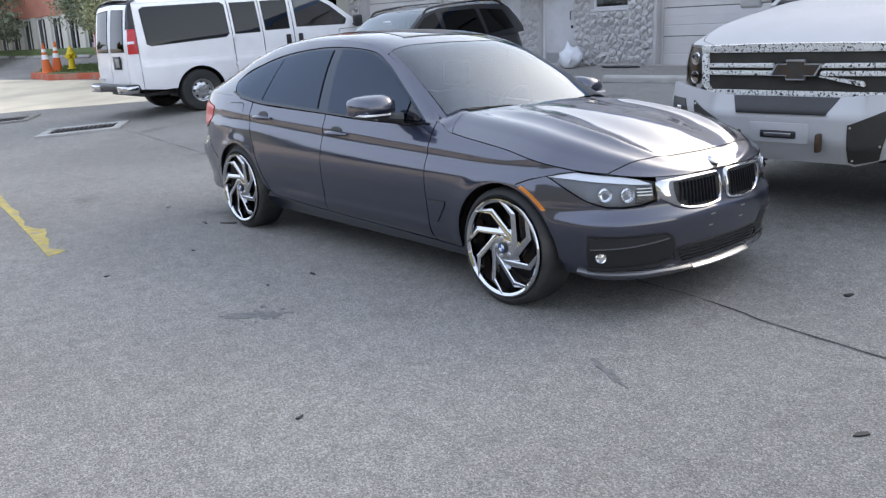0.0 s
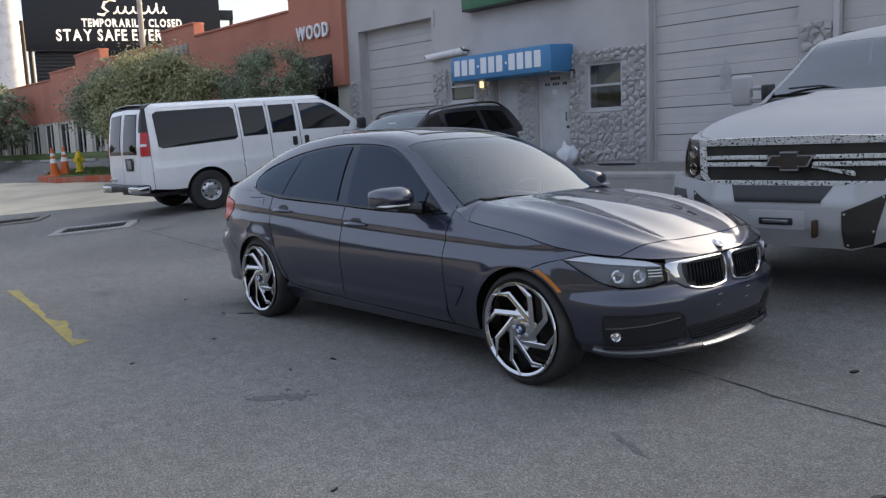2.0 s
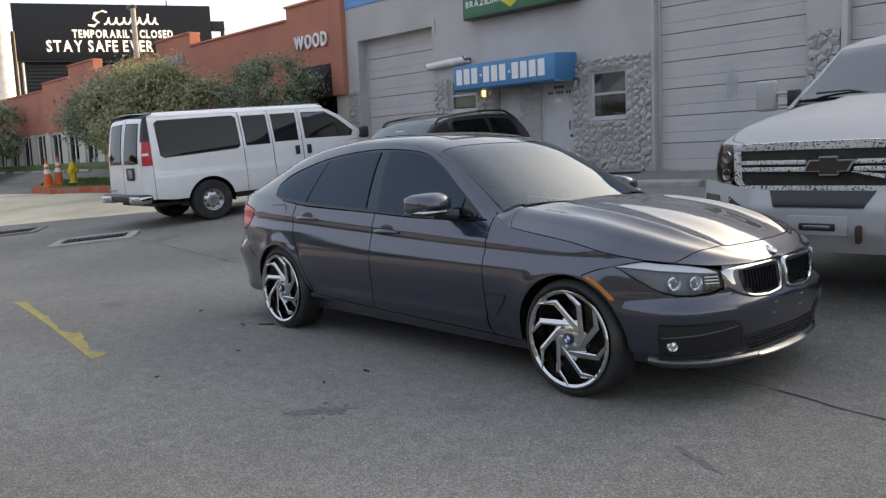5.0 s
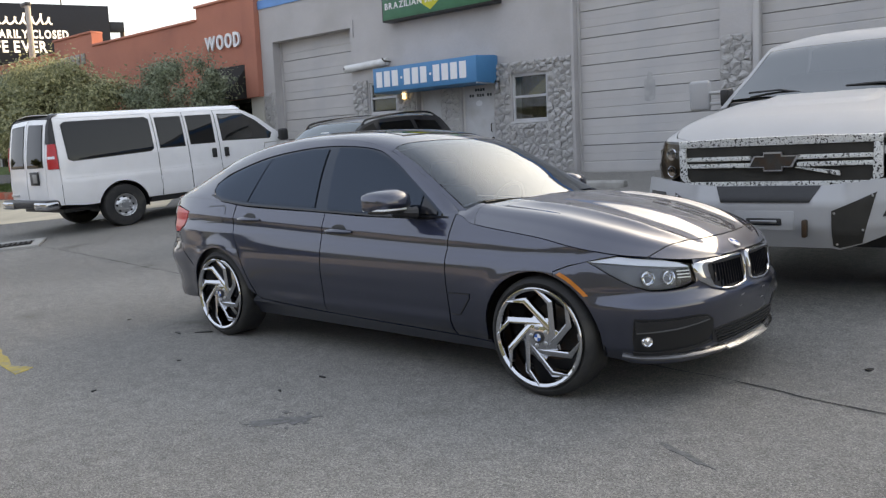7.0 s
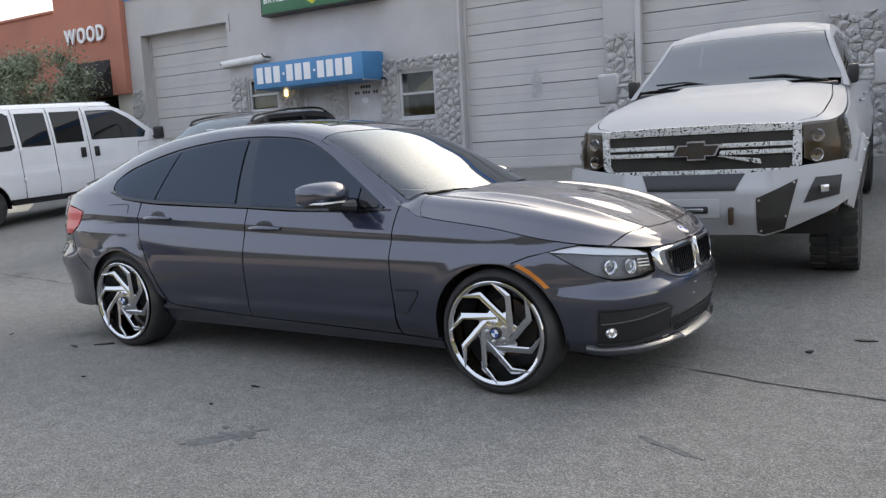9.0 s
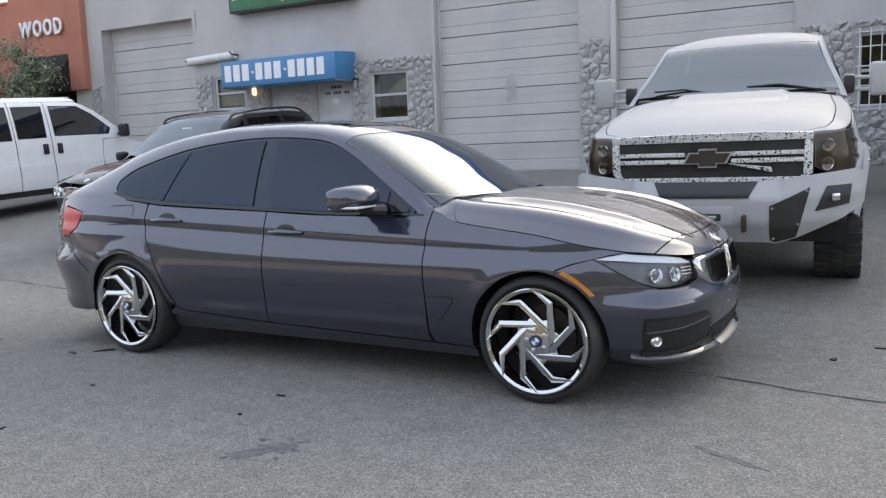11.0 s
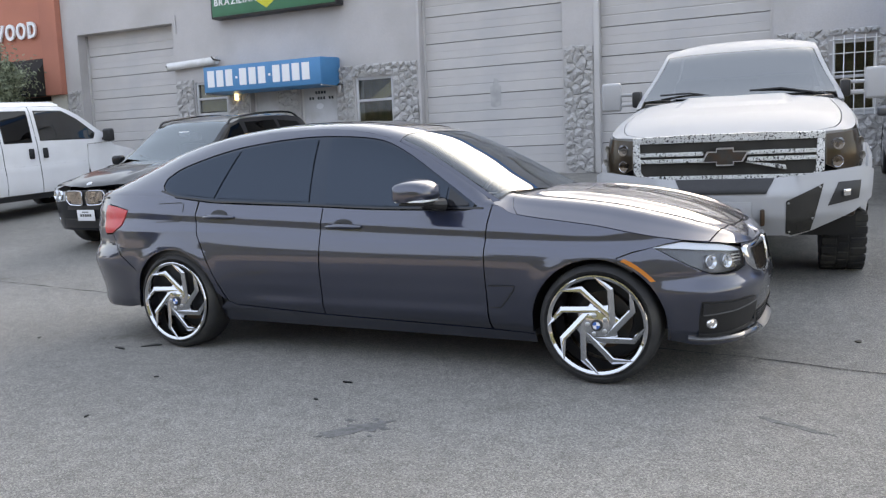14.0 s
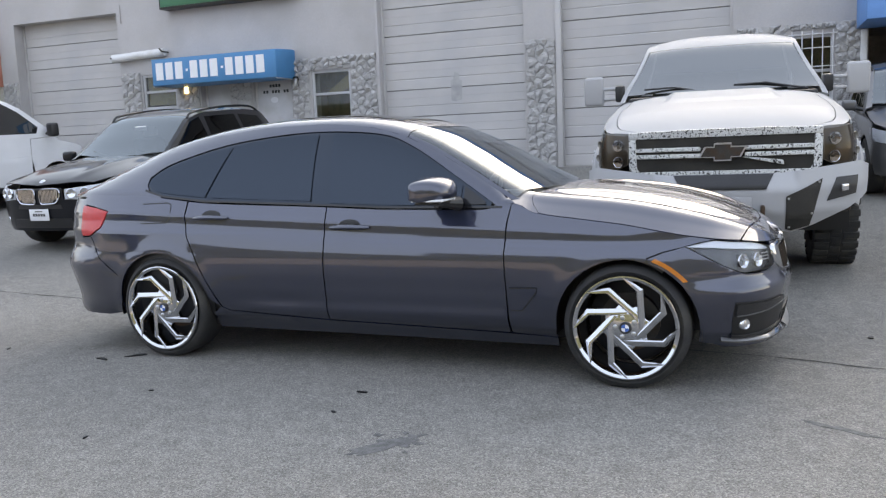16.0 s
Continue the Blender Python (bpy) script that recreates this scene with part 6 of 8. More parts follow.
class Coach:
    """Sheets for a cab: bonnet between the shoulder lines, cab sides and the sheet over the top, from tables over x."""

    def __init__(self, shell, zsh, hc, bw, rz, rw, tz, crown=2.3, over_pow=2.8, nose=0.8):
        self.S, self.t = shell, dict(zsh=zsh, hc=hc, bw=bw, rz=rz, rw=rw, tz=tz)
        self.crown, self.pw, self.nose = crown, over_pow, nose

    def v(self, key, x):
        return lerp_table(self.t[key], x)

    def bonnet(self, x, t):
        xx = min(x, self.nose)
        w = abs(self.S(self.S.sx(xx), self.v("zsh", xx))[1])
        zc, ze = self.v("hc", x), self.v("zsh", x)
        return (x, t * w, ze + (zc - ze) * (1 - abs(t) ** self.crown))

    def side(self, x, z, sd):
        b, r, zr, zb = self.v("bw", x), self.v("rw", x), self.v("rz", x), self.v("zsh", x)
        t = (z - zb) / max(0.02, zr - zb)
        return (x, sd * (b + (r - b) * (0.75 * t + 0.25 * t * abs(t)) if t > 0 else b), z)

    def over(self, x, t):
        zr = self.v("rz", x)
        return (x, t * self.v("rw", x), zr + (self.v("tz", x) - zr) * (1 - abs(t) ** self.pw))

    def edge(self, x0, x1, n=10, d=0.0):
        return [(self.S.sx(x0 + (x1 - x0) * k / n), self.v("zsh", x0 + (x1 - x0) * k / n) - d) for k in range(n + 1)]

    def rail(self, x0, x1, n=12, d=0.0):
        return [(x0 + (x1 - x0) * k / n, self.v("rz", x0 + (x1 - x0) * k / n) - d) for k in range(n + 1)]

    def arch(self, ax, hub, r, z0, n=16):
        a = math.degrees(math.asin(max(-1, min(1, (z0 - hub) / r))))
        return [(self.S.sx(ax + dx), z) for dx, z in arc(0, hub, r, 180 - a, a, n)]


def plain_wheel(parent, x, y, r, w, rim, side, rim_mat, style, lugs=0):
    t = part("wheel", lathe(tyre_profile(r, w, rim), 48, None, None, True), "rubber", parent, "black tyre on a steel wheel")
    t.location = (x, y, r)
    if side > 0:
        t.rotation_euler = (0, 0, math.pi)
    f = -w / 2
    part("rim", lathe([(rim + 0.004, f + 0.02), (rim + 0.002, f + 0.006), (rim - 0.012, f + 0.010), (rim - 0.03, f + 0.05), (rim * 0.78, f + 0.055), (rim * 0.60, f + 0.035), (rim * 0.34, f + 0.03), (rim * 0.30, f + 0.005), (0.0, f + 0.0)], 40), rim_mat, t)
    if style == "slots":
        for k in range(8):
            a = 2 * math.pi * k / 8
            part("slot", lathe([(0.0, f + 0.040), (rim * 0.115, f + 0.041), (rim * 0.125, f + 0.06)], 12, None, Matrix.Translation((rim * 0.69 * math.cos(a), 0, rim * 0.69 * math.sin(a)))), "seal", t)
        for k in range(8):
            a = 2 * math.pi * (k + 0.5) / 8
            part("lug_nut", lathe([(0.0, f + 0.008), (0.012, f + 0.012), (0.014, f + 0.035)], 8, None, Matrix.Translation((rim * 0.44 * math.cos(a), 0, rim * 0.44 * math.sin(a)))), "satin", t)
    if style == "spokes":
        for k in range(10):
            a = 2 * math.pi * k / 10
            part("spoke", prism([(rim * 0.22, -0.028), (rim * 0.94, -0.018), (rim * 0.94, 0.018), (rim * 0.22, 0.028)], 0.03, None, lambda u, v, q, a=a: (u * math.cos(a) - v * math.sin(a), f + 0.008 + q, u * math.sin(a) + v * math.cos(a)), 0.004), rim_mat, t)
    if lugs:
        for k in range(lugs):
            a = 2 * math.pi * k / lugs
            bm = bmesh.new()
            for q, (y0, y1) in enumerate(((f + 0.004, f + w * 0.36), (f + w * 0.40, f + w * 0.62), (f + w * 0.66, f + w - 0.004))):
                da = (q % 2) * math.pi / lugs
                h = 0.30 * 2 * math.pi * r / lugs
                box(bm, -h, h, y0, y1, r - 0.02, r + 0.008, 0.004, 1, Matrix.Rotation(a + da, 4, 'Y'))
            part("tread_lug", bm, "rubber", t, smooth=False)
    return t


M["camo"] = mat("white wrap with black flecks", (0.66, 0.66, 0.65), 0.4, vary=0.06)
_nt = M["camo"].node_tree
_v, _r, _m = _nt.nodes.new("ShaderNodeTexNoise"), _nt.nodes.new("ShaderNodeValToRGB"), _nt.nodes.new("ShaderNodeMix")
_tc = _nt.nodes.new("ShaderNodeTexCoord")
_v.inputs["Scale"].default_value, _v.inputs["Detail"].default_value = 62, 3
_nt.links.new(_tc.outputs["Object"], _v.inputs["Vector"])
_nt.links.new(_v.outputs["Fac"], _r.inputs[0])
_r.color_ramp.interpolation = 'CONSTANT'
_r.color_ramp.elements[0].position, _r.color_ramp.elements[0].color = 0.0, (0.02, 0.02, 0.02, 1)
_r.color_ramp.elements[1].position, _r.color_ramp.elements[1].color = 0.425, (0.68, 0.68, 0.66, 1)
_e = _r.color_ramp.elements.new(0.60)
_e.color = (0.33, 0.33, 0.31, 1)
_e = _r.color_ramp.elements.new(0.64)
_e.color = (0.68, 0.68, 0.66, 1)
_nt.links.new(_r.outputs[0], _nt.nodes["Principled BSDF"].inputs["Base Color"])
M["mesh_dark"] = mat("dark grille mesh", (0.03, 0.027, 0.023), 0.6, 0.2, vary=0.4, fine=400, bump=0.5, bump_scale=300)


def pickup():
    car = base("pickup_truck", pose(-2.585, 6.55, H(6.55), 0, 0, -90) @ pose(0.86, 0, 0, 0, 0, 2.5) @ pose(-0.86, 0, 0, 0, RAMP, 0), "white lifted crew cab pickup with a plated off-road bumper", "pickup truck")
    plan = [(0.86, 0.0), (0.86, 0.35), (0.84, 0.62), (0.78, 0.82), (0.64, 0.945), (0.42, 0.99), (0.0, 1.015), (-0.5, 1.01), (-1.2, 1.0), (-2.4, 1.0), (-3.6, 1.0), (-4.7, 1.0), (-5.05, 0.97), (-5.12, 0.7), (-5.13, 0.0)]
    inset = [(0.5, 0.05), (0.62, 0.03), (0.78, 0.01), (0.95, 0.0), (1.05, 0.004), (1.15, 0.025), (1.25, 0.05), (1.36, 0.09), (1.45, 0.12)]

    def extra(x, y, z):
        e = 0.0
        for ax in (0.0, -3.9):
            r = math.hypot(x - ax, z - 0.44)
            e += 0.05 * math.exp(-((r - 0.53) / 0.07) ** 2)
        return e

    S = Shell(plan, inset, extra)
    zsh = [(-5.2, 1.36), (-2.0, 1.38), (-0.9, 1.37), (-0.6, 1.345), (-0.2, 1.30), (0.3, 1.235), (0.6, 1.205), (0.88, 1.19)]
    C = Coach(S, zsh, [(-0.95, 1.44), (-0.6, 1.425), (-0.2, 1.395), (0.3, 1.335), (0.6, 1.275), (0.78, 1.222), (0.86, 1.195)],
              [(-3.3, 0.90), (-2.0, 0.93), (-0.9, 0.935), (-0.6, 0.91)],
              [(-3.4, 1.40), (-3.3, 1.60), (-3.15, 1.86), (-2.9, 1.915), (-2.2, 1.925), (-1.7, 1.90), (-1.5, 1.84), (-1.2, 1.65), (-0.9, 1.46), (-0.75, 1.38)],
              [(-3.4, 0.88), (-3.15, 0.74), (-2.6, 0.71), (-1.7, 0.715), (-1.5, 0.73), (-1.2, 0.805), (-0.9, 0.90), (-0.75, 0.925)],
              [(-3.4, 1.42), (-3.3, 1.64), (-3.15, 1.93), (-2.7, 1.985), (-2.2, 1.995), (-1.8, 1.975), (-1.55, 1.90), (-1.2, 1.705), (-0.9, 1.52), (-0.7, 1.41)], crown=5.0, nose=0.84)
    sx, sy = S.sx, S.sy
    st = (0.07, 0.06)
    for sd in (1, -1):
        f = lambda s, z, sd=sd: S(sd * s, z)
        g = lambda x, z, sd=sd: C.side(x, z, sd)
        fe = [(sx(-0.80), 0.62), (sx(-0.50), 0.60)] + C.arch(0.0, 0.44, 0.52, 0.62)[1:] + [(sx(0.53), 0.80), (sx(0.52), 0.93), (sx(0.47), 1.0), (sx(0.42), 1.20)] + C.edge(0.40, -0.80, 10)
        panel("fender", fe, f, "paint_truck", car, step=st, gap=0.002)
        fl = C.arch(0.0, 0.44, 0.52, 0.56) + C.arch(0.0, 0.44, 0.60, 0.60)[::-1]
        flare = panel("wheel_flare", fl, f, "paint_truck", car, "white bolted wheel arch flare", step=(0.06, 0.05), off=0.02, skirt=0.03)
        for x in (-0.42, -0.25, 0.0, 0.25, 0.42):
            z = 0.44 + math.sqrt(0.56 ** 2 - x * x)
            q = Vector(f(sx(x), z))
            part("bolt", lathe([(0.0, 0.03), (0.010, 0.028), (0.012, 0.018)], 8, None, Matrix.Translation(q) @ Matrix.Rotation(0 if sd > 0 else math.pi, 4, 'Z')), "satin", flare)
        for nm, x0, x1 in (("front_door", -0.805, -1.98), ("rear_door", -1.985, -3.10)):
            panel(nm, [(sx(x1), 0.60), (sx(x0), 0.62)] + C.edge(x0, x1, 8), f, "paint_truck", car, step=(0.12, 0.09), gap=0.002)
            hx = x1 + 0.16
            hd = part("door_handle", tube([Vector(f(sx(hx + 0.11), 1.20)) + Vector((0, sd * 0.01, 0)), Vector(f(sx(hx + 0.06), 1.20)) + Vector((0, sd * 0.035, 0)), Vector(f(sx(hx - 0.06), 1.20)) + Vector((0, sd * 0.035, 0)), Vector(f(sx(hx - 0.10), 1.20)) + Vector((0, sd * 0.01, 0))], 0.014, 8), "paint_truck", car)
        panel("rocker", [(sx(-3.3), 0.50), (sx(-0.52), 0.50), (sx(-0.52), 0.60), (sx(-3.3), 0.595)], f, "paint_truck", car, step=(0.2, 0.08))
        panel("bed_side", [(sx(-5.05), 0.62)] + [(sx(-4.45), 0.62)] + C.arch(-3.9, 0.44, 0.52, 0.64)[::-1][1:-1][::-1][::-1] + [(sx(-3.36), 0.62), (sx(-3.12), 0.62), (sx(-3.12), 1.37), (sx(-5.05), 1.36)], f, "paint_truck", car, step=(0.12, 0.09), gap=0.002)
        # cab side frame and windows
        panel("cab_frame", C.rail(-0.78, -3.28, 20) + [(-3.3, 1.375), (-0.80, 1.36)], g, "paint_truck", car, "white cab pillar frame", step=(0.1, 0.08))
        panel("front_window", [(-1.06, 1.40), (-1.10, 1.50), (-1.55, 1.80), (-1.92, 1.85), (-1.94, 1.40)], g, "glass_dark", car, "tinted front side window", step=(0.1, 0.08), off=0.003, skirt=0.003)
        panel("rear_window", [(-2.04, 1.40), (-2.03, 1.855), (-2.85, 1.84), (-2.95, 1.40)], g, "glass_dark", car, "tinted rear side window", step=(0.1, 0.08), off=0.003, skirt=0.003)
        # headlamp wrapping the corner
        hp = [(sy(0.715), 0.965), (sy(0.80), 0.925), (sx(0.62), 0.92), (sx(0.54), 0.955), (sx(0.455), 1.01), (sx(0.43), 1.20), (sx(0.60), 1.205), (sy(0.80), 1.195), (sy(0.715), 1.19)]
        hl = panel("headlamp", hp, f, "lamp_dark", car, "smoked headlamp with two round bowls", step=(0.05, 0.04), off=-0.015, skirt=0.03)
        for zz, r, s0 in ((1.115, 0.046, sy(0.80)), (0.985, 0.044, sy(0.79)), (1.11, 0.03, sx(0.56)), (1.0, 0.03, sx(0.56))):
            q = Vector(f(s0, zz))
            n = Vector((0.85 if s0 < sx(0.7) else 0.5, 0.45 * sd, 0)).normalized()
            mm = Matrix.Translation(q + n * -0.012) @ n.to_track_quat('Y', 'Z').to_matrix().to_4x4()
            part("bowl", lathe([(0.0, -0.006), (r * 0.6, 0.0), (r * 0.9, 0.014), (r, 0.018), (r * 1.06, 0.006)], 20, None, mm), "lamp_bowl" if r > 0.04 else "lamp_dark", hl)
        panel("lens", shrink(hp, 0.002), f, "glass_smoke", hl, "smoked lens", step=(0.05, 0.04), off=0.004, skirt=0.004)
        # towing mirror
        y0, y1 = 1.10, 1.295
        mir = part("tow_mirror", boxed(-1.02, -0.93, min(sd * y0, sd * y1), max(sd * y0, sd * y1), 1.36, 1.645, 0.03, 3), "paint_truck", car, "tall white towing mirror on two arms")
        for z in (1.42, 1.52):
            part("mirror_arm", tube([(-0.97, sd * 0.93, z), (-0.97, sd * 1.12, z)], 0.017, 8), "paint_truck", mir)
        part("mirror_mount", boxed(-1.06, -0.90, min(sd * 0.90, sd * 0.985), max(sd * 0.90, sd * 0.985), 1.39, 1.55, 0.02), "plastic", mir)
        part("mirror_glass", boxed(-1.026, -1.021, min(sd * 1.115, sd * 1.28), max(sd * 1.115, sd * 1.28), 1.38, 1.625, 0.001), "chrome", mir)
        for ax in (0.0, -3.9):
            plain_wheel(car, ax, sd * 0.872, 0.445, 0.335, 0.255, sd, "gloss_black", "spokes", 30 if ax == 0.0 else 0)
        part("wheel_liner", arch_liner(0.0, 0.45, 0.54, 0.45 * sd, 0.94 * sd), "seal", car)
        part("frame_rail", boxed(-5.0, 0.7, sd * 0.45 - 0.05, sd * 0.45 + 0.05, 0.52, 0.66, 0.01), "steel_dark", car)
    part("tailgate", boxed(-5.13, -5.08, -0.85, 0.85, 0.66, 1.36, 0.02), "paint_truck", car)
    part("bed_floor", boxed(-5.05, -3.2, -0.9, 0.9, 0.75, 0.80), "plastic", car)
    part("front_axle", tube([(0, -0.75, 0.44), (0, 0.75, 0.44)], 0.06, 10), "steel_dark", car)
    part("under_tray", boxed(-3.0, 0.75, -0.42, 0.42, 0.50, 0.55), "steel_dark", car)
    # bonnet with a raised centre
    fb = C.bonnet

    def hood(x, t):
        p = fb(x, t)
        ramp = lambda v, lo, hi: min(1, max(0, (v - lo) / (hi - lo)))
        cowl = ramp(0.46 - 0.05 * x - abs(t), -0.03, 0.03) * ramp(-0.10 - x, -0.07, 0.07)      # raised cowl behind
        fold = ramp(x, -0.35, 0.40) * ramp(0.86 - x, 0.0, 0.46) * ramp(1.0 - abs(t), 0.0, 0.16)   # fold where it turns down
        return (p[0], p[1], p[2] + 0.028 * cowl + 0.036 * fold)

    rim_l = [(-0.88, 0.87), (-0.4, 0.872), (0.42, 0.875), (0.70, 0.875), (0.815, 0.80), (0.84, 0.6), (0.85, 0.4), (0.855, 0.0)]
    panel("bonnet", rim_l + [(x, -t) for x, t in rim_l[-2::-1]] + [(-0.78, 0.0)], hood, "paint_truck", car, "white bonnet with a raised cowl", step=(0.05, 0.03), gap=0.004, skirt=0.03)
    for q in (1, -1):
        panel("fender_top", [(-0.88, q * 0.872), (-0.4, q * 0.874), (0.42, q * 0.877), (0.70, q * 0.877), (0.815, q * 0.80), (0.79, q * 0.90), (0.70, q * 0.97), (0.42, q * 0.985), (-0.4, q * 0.985), (-0.88, q * 0.97)], hood, "paint_truck", car, step=(0.05, 0.03), gap=0.003, skirt=0.03)
    panel("windscreen", [(-1.52, 0.935), (-1.50, 0.5), (-1.49, 0), (-1.50, -0.5), (-1.52, -0.935), (-0.86, -0.95), (-0.80, -0.5), (-0.78, 0), (-0.80, 0.5), (-0.86, 0.95)], C.over, "glass_truck", car, "tinted upright windscreen", step=(0.1, 0.1), skirt=0.004)
    for a, b in ((0.95, 1.0), (-0.95, -1.0)):
        panel("windscreen_pillar", [(-0.76, a), (-1.54, a), (-1.54, b), (-0.74, b)], C.over, "paint_truck", car, step=(0.1, 0.06))
    panel("roof", [(-1.53, 1), (-1.53, 0.9), (-1.505, 0.5), (-1.495, 0), (-1.505, -0.5), (-1.53, -0.9), (-1.53, -1), (-3.16, -1), (-3.16, 1)], C.over, "paint_truck", car, step=(0.12, 0.1))
    panel("rear_screen", [(-3.17, 0.95), (-3.17, -0.95), (-3.38, -0.95), (-3.38, 0.95)], C.over, "glass_dark", car, step=(0.08, 0.1))
    for y in (-0.42, 0.40):
        part("wiper", tube([(-0.80, y + 0.36, 1.435), (-0.86, y, 1.505), (-0.86, y - 0.28, 1.498)], 0.010, 6), "plastic", car)
    part("cowl", boxed(-0.92, -0.74, -0.84, 0.84, 1.36, 1.425, 0.02), "plastic", car)
    part("dashboard", boxed(-1.4, -1.0, -0.8, 0.8, 1.15, 1.42, 0.05), "trim_cabin", car)
    for y in (-0.42, 0.42):
        part("seat", boxed(-2.1, -1.88, y - 0.26, y + 0.26, 0.9, 1.62, 0.07, 3), "trim_cabin", car)
    part("rear_bench", boxed(-3.0, -2.8, -0.75, 0.75, 0.9, 1.6, 0.06), "trim_cabin", car)
    # grille: speckled frame and bars over dark mesh, with a plain cross-bar emblem
    gx = 0.868
    gr = part("grille", boxed(gx - 0.05, gx - 0.02, -0.70, 0.70, 0.87, 1.21), "mesh_dark", car, "dark mesh grille in a speckled white frame")
    for nm, pts in (("top_bar", [(-0.70, 1.165), (0.70, 1.165), (0.70, 1.215), (0.3, 1.225), (-0.3, 1.225), (-0.70, 1.215)]), ("bottom_bar", [(-0.66, 0.865), (0.66, 0.865), (0.66, 0.905), (-0.66, 0.905)]), ("side_bar", [(-0.70, 1.165), (-0.70, 0.93), (-0.66, 0.905), (-0.62, 0.905), (-0.645, 0.945), (-0.645, 1.165)]), ("side_bar", [(0.70, 1.165), (0.70, 0.93), (0.66, 0.905), (0.62, 0.905), (0.645, 0.945), (0.645, 1.165)]),
                    ("cross_bar", [(-0.645, 1.062), (-0.16, 1.062), (-0.16, 1.092), (-0.645, 1.092)]), ("cross_bar", [(0.16, 1.062), (0.645, 1.062), (0.645, 1.092), (0.16, 1.092)]), ("cross_bar", [(-0.645, 1.010), (-0.16, 1.010), (-0.16, 1.042), (-0.645, 1.042)]), ("cross_bar", [(0.16, 1.010), (0.645, 1.010), (0.645, 1.042), (0.16, 1.042)]), ("loose_strip", [(0.14, 1.005), (0.44, 0.94), (0.43, 0.975), (0.16, 1.008)])):
        part(nm, prism(pts, 0.05, None, lambda u, v, w: (gx - 0.03 + w - 0.05 * u * u, u, v), 0.006), "camo", gr, "white bar with black flecks")
    em = [(-0.165, 1.015), (-0.06, 1.015), (-0.06, 0.99), (0.06, 0.99), (0.06, 1.015), (0.125, 1.015), (0.165, 1.088), (0.06, 1.088), (0.06, 1.112), (-0.06, 1.112), (-0.06, 1.088), (-0.125, 1.088)]
    part("emblem_edge", prism(em, 0.03, None, lambda u, v, w: (gx + w, u * 1.06, 1.05 + (v - 1.05) * 1.12)), "satin", gr, smooth=False)
    part("emblem", prism(em, 0.035, None, lambda u, v, w: (gx + 0.004 + w, u * 0.96, 1.05 + (v - 1.05) * 0.94)), "steel_dark", gr, "dark plain cross-bar emblem", smooth=False)
    # plated bumper
    bx = [(0.0, 1.13), (0.38, 1.13), (0.50, 1.10), (0.70, 1.00), (0.98, 0.80), (1.06, 0.62)]

    def bump(y, z):
        k = max(0, z - 0.80) * 0.9 * (1 if abs(y) < 0.5 else 0.45) + max(0, 0.60 - z) * 0.5
        return (lerp_table(bx, abs(y)) - k, y, z)

    right = [(0.42, 0.47), (0.47, 0.455), (0.62, 0.50), (0.90, 0.62), (1.03, 0.70), (1.05, 0.90), (0.97, 0.945), (0.66, 0.925), (0.40, 0.90)]
    bp = panel("bumper", [(0.0, 0.47)] + right + [(0.0, 0.90)] + [(-y, z) for y, z in right[::-1]], bump, "paint_truck", car, "white plated off-road front bumper with dark insets", step=(0.05, 0.05), skirt=0.12)
    part("bumper_back", boxed(0.55, 0.78, -0.92, 0.92, 0.56, 0.86, 0.03), "steel_dark", bp)
    panel("skid_plate", [(-0.30, 0.795), (0.30, 0.795), (0.355, 0.895), (-0.355, 0.895)], bump, "plastic", bp, "dark cover plate", step=(0.06, 0.05), off=0.006, skirt=0.006)
    for sd in (1, -1):
        fb2 = lambda y, z, sd=sd: bump(sd * y, z)
        pl = [(0.435, 0.49), (0.47, 0.475), (0.60, 0.505), (0.625, 0.60), (0.685, 0.845), (0.435, 0.735)]
        ip = panel("corner_plate", pl, fb2, "mesh_dark", bp, "dark perforated corner plate", step=(0.05, 0.05), off=0.008, skirt=0.008)
        for y, z in ((0.448, 0.72), (0.66, 0.825), (0.61, 0.60), (0.455, 0.50)):
            q = Vector(fb2(y, z))
            part("bolt", lathe([(0.0, 0.016), (0.007, 0.015), (0.009, 0.006)], 8, None, Matrix.Translation(q) @ Matrix.Rotation(radians(-60 if sd > 0 else -120), 4, 'Z')), "satin", ip)
        pod = panel("lamp_pod", [(0.72, 0.68), (0.93, 0.715), (0.945, 0.845), (0.79, 0.845)], fb2, "plastic", bp, "recessed square auxiliary lamp", step=(0.05, 0.05), off=0.006, skirt=0.01)
        q = Vector(fb2(0.845, 0.77))
        q.x += 0.02
        part("lamp_cube", box(bmesh.new(), -0.02, 0.012, -0.030, 0.030, -0.026, 0.026, 0.006, 2, Matrix.Translation(q) @ Matrix.Rotation(radians(35 * sd), 4, 'Z')), "lamp_bowl", pod)
        part("tow_tab", boxed(1.13, 1.19, sd * 0.275 - 0.016, sd * 0.275 + 0.016, 0.56, 0.68, 0.01), "steel_dark", bp)
    part("winch_plate", boxed(1.12, 1.138, -0.20, 0.20, 0.60, 0.735, 0.004), "paint_truck", bp)
    part("fairlead", boxed(1.136, 1.150, -0.12, 0.12, 0.635, 0.685, 0.008), "plastic", bp, "black slotted fairlead")
    part("fairlead_slot", boxed(1.149, 1.154, -0.09, 0.09, 0.648, 0.672, 0.003), "satin", bp)
    return car


pickup()


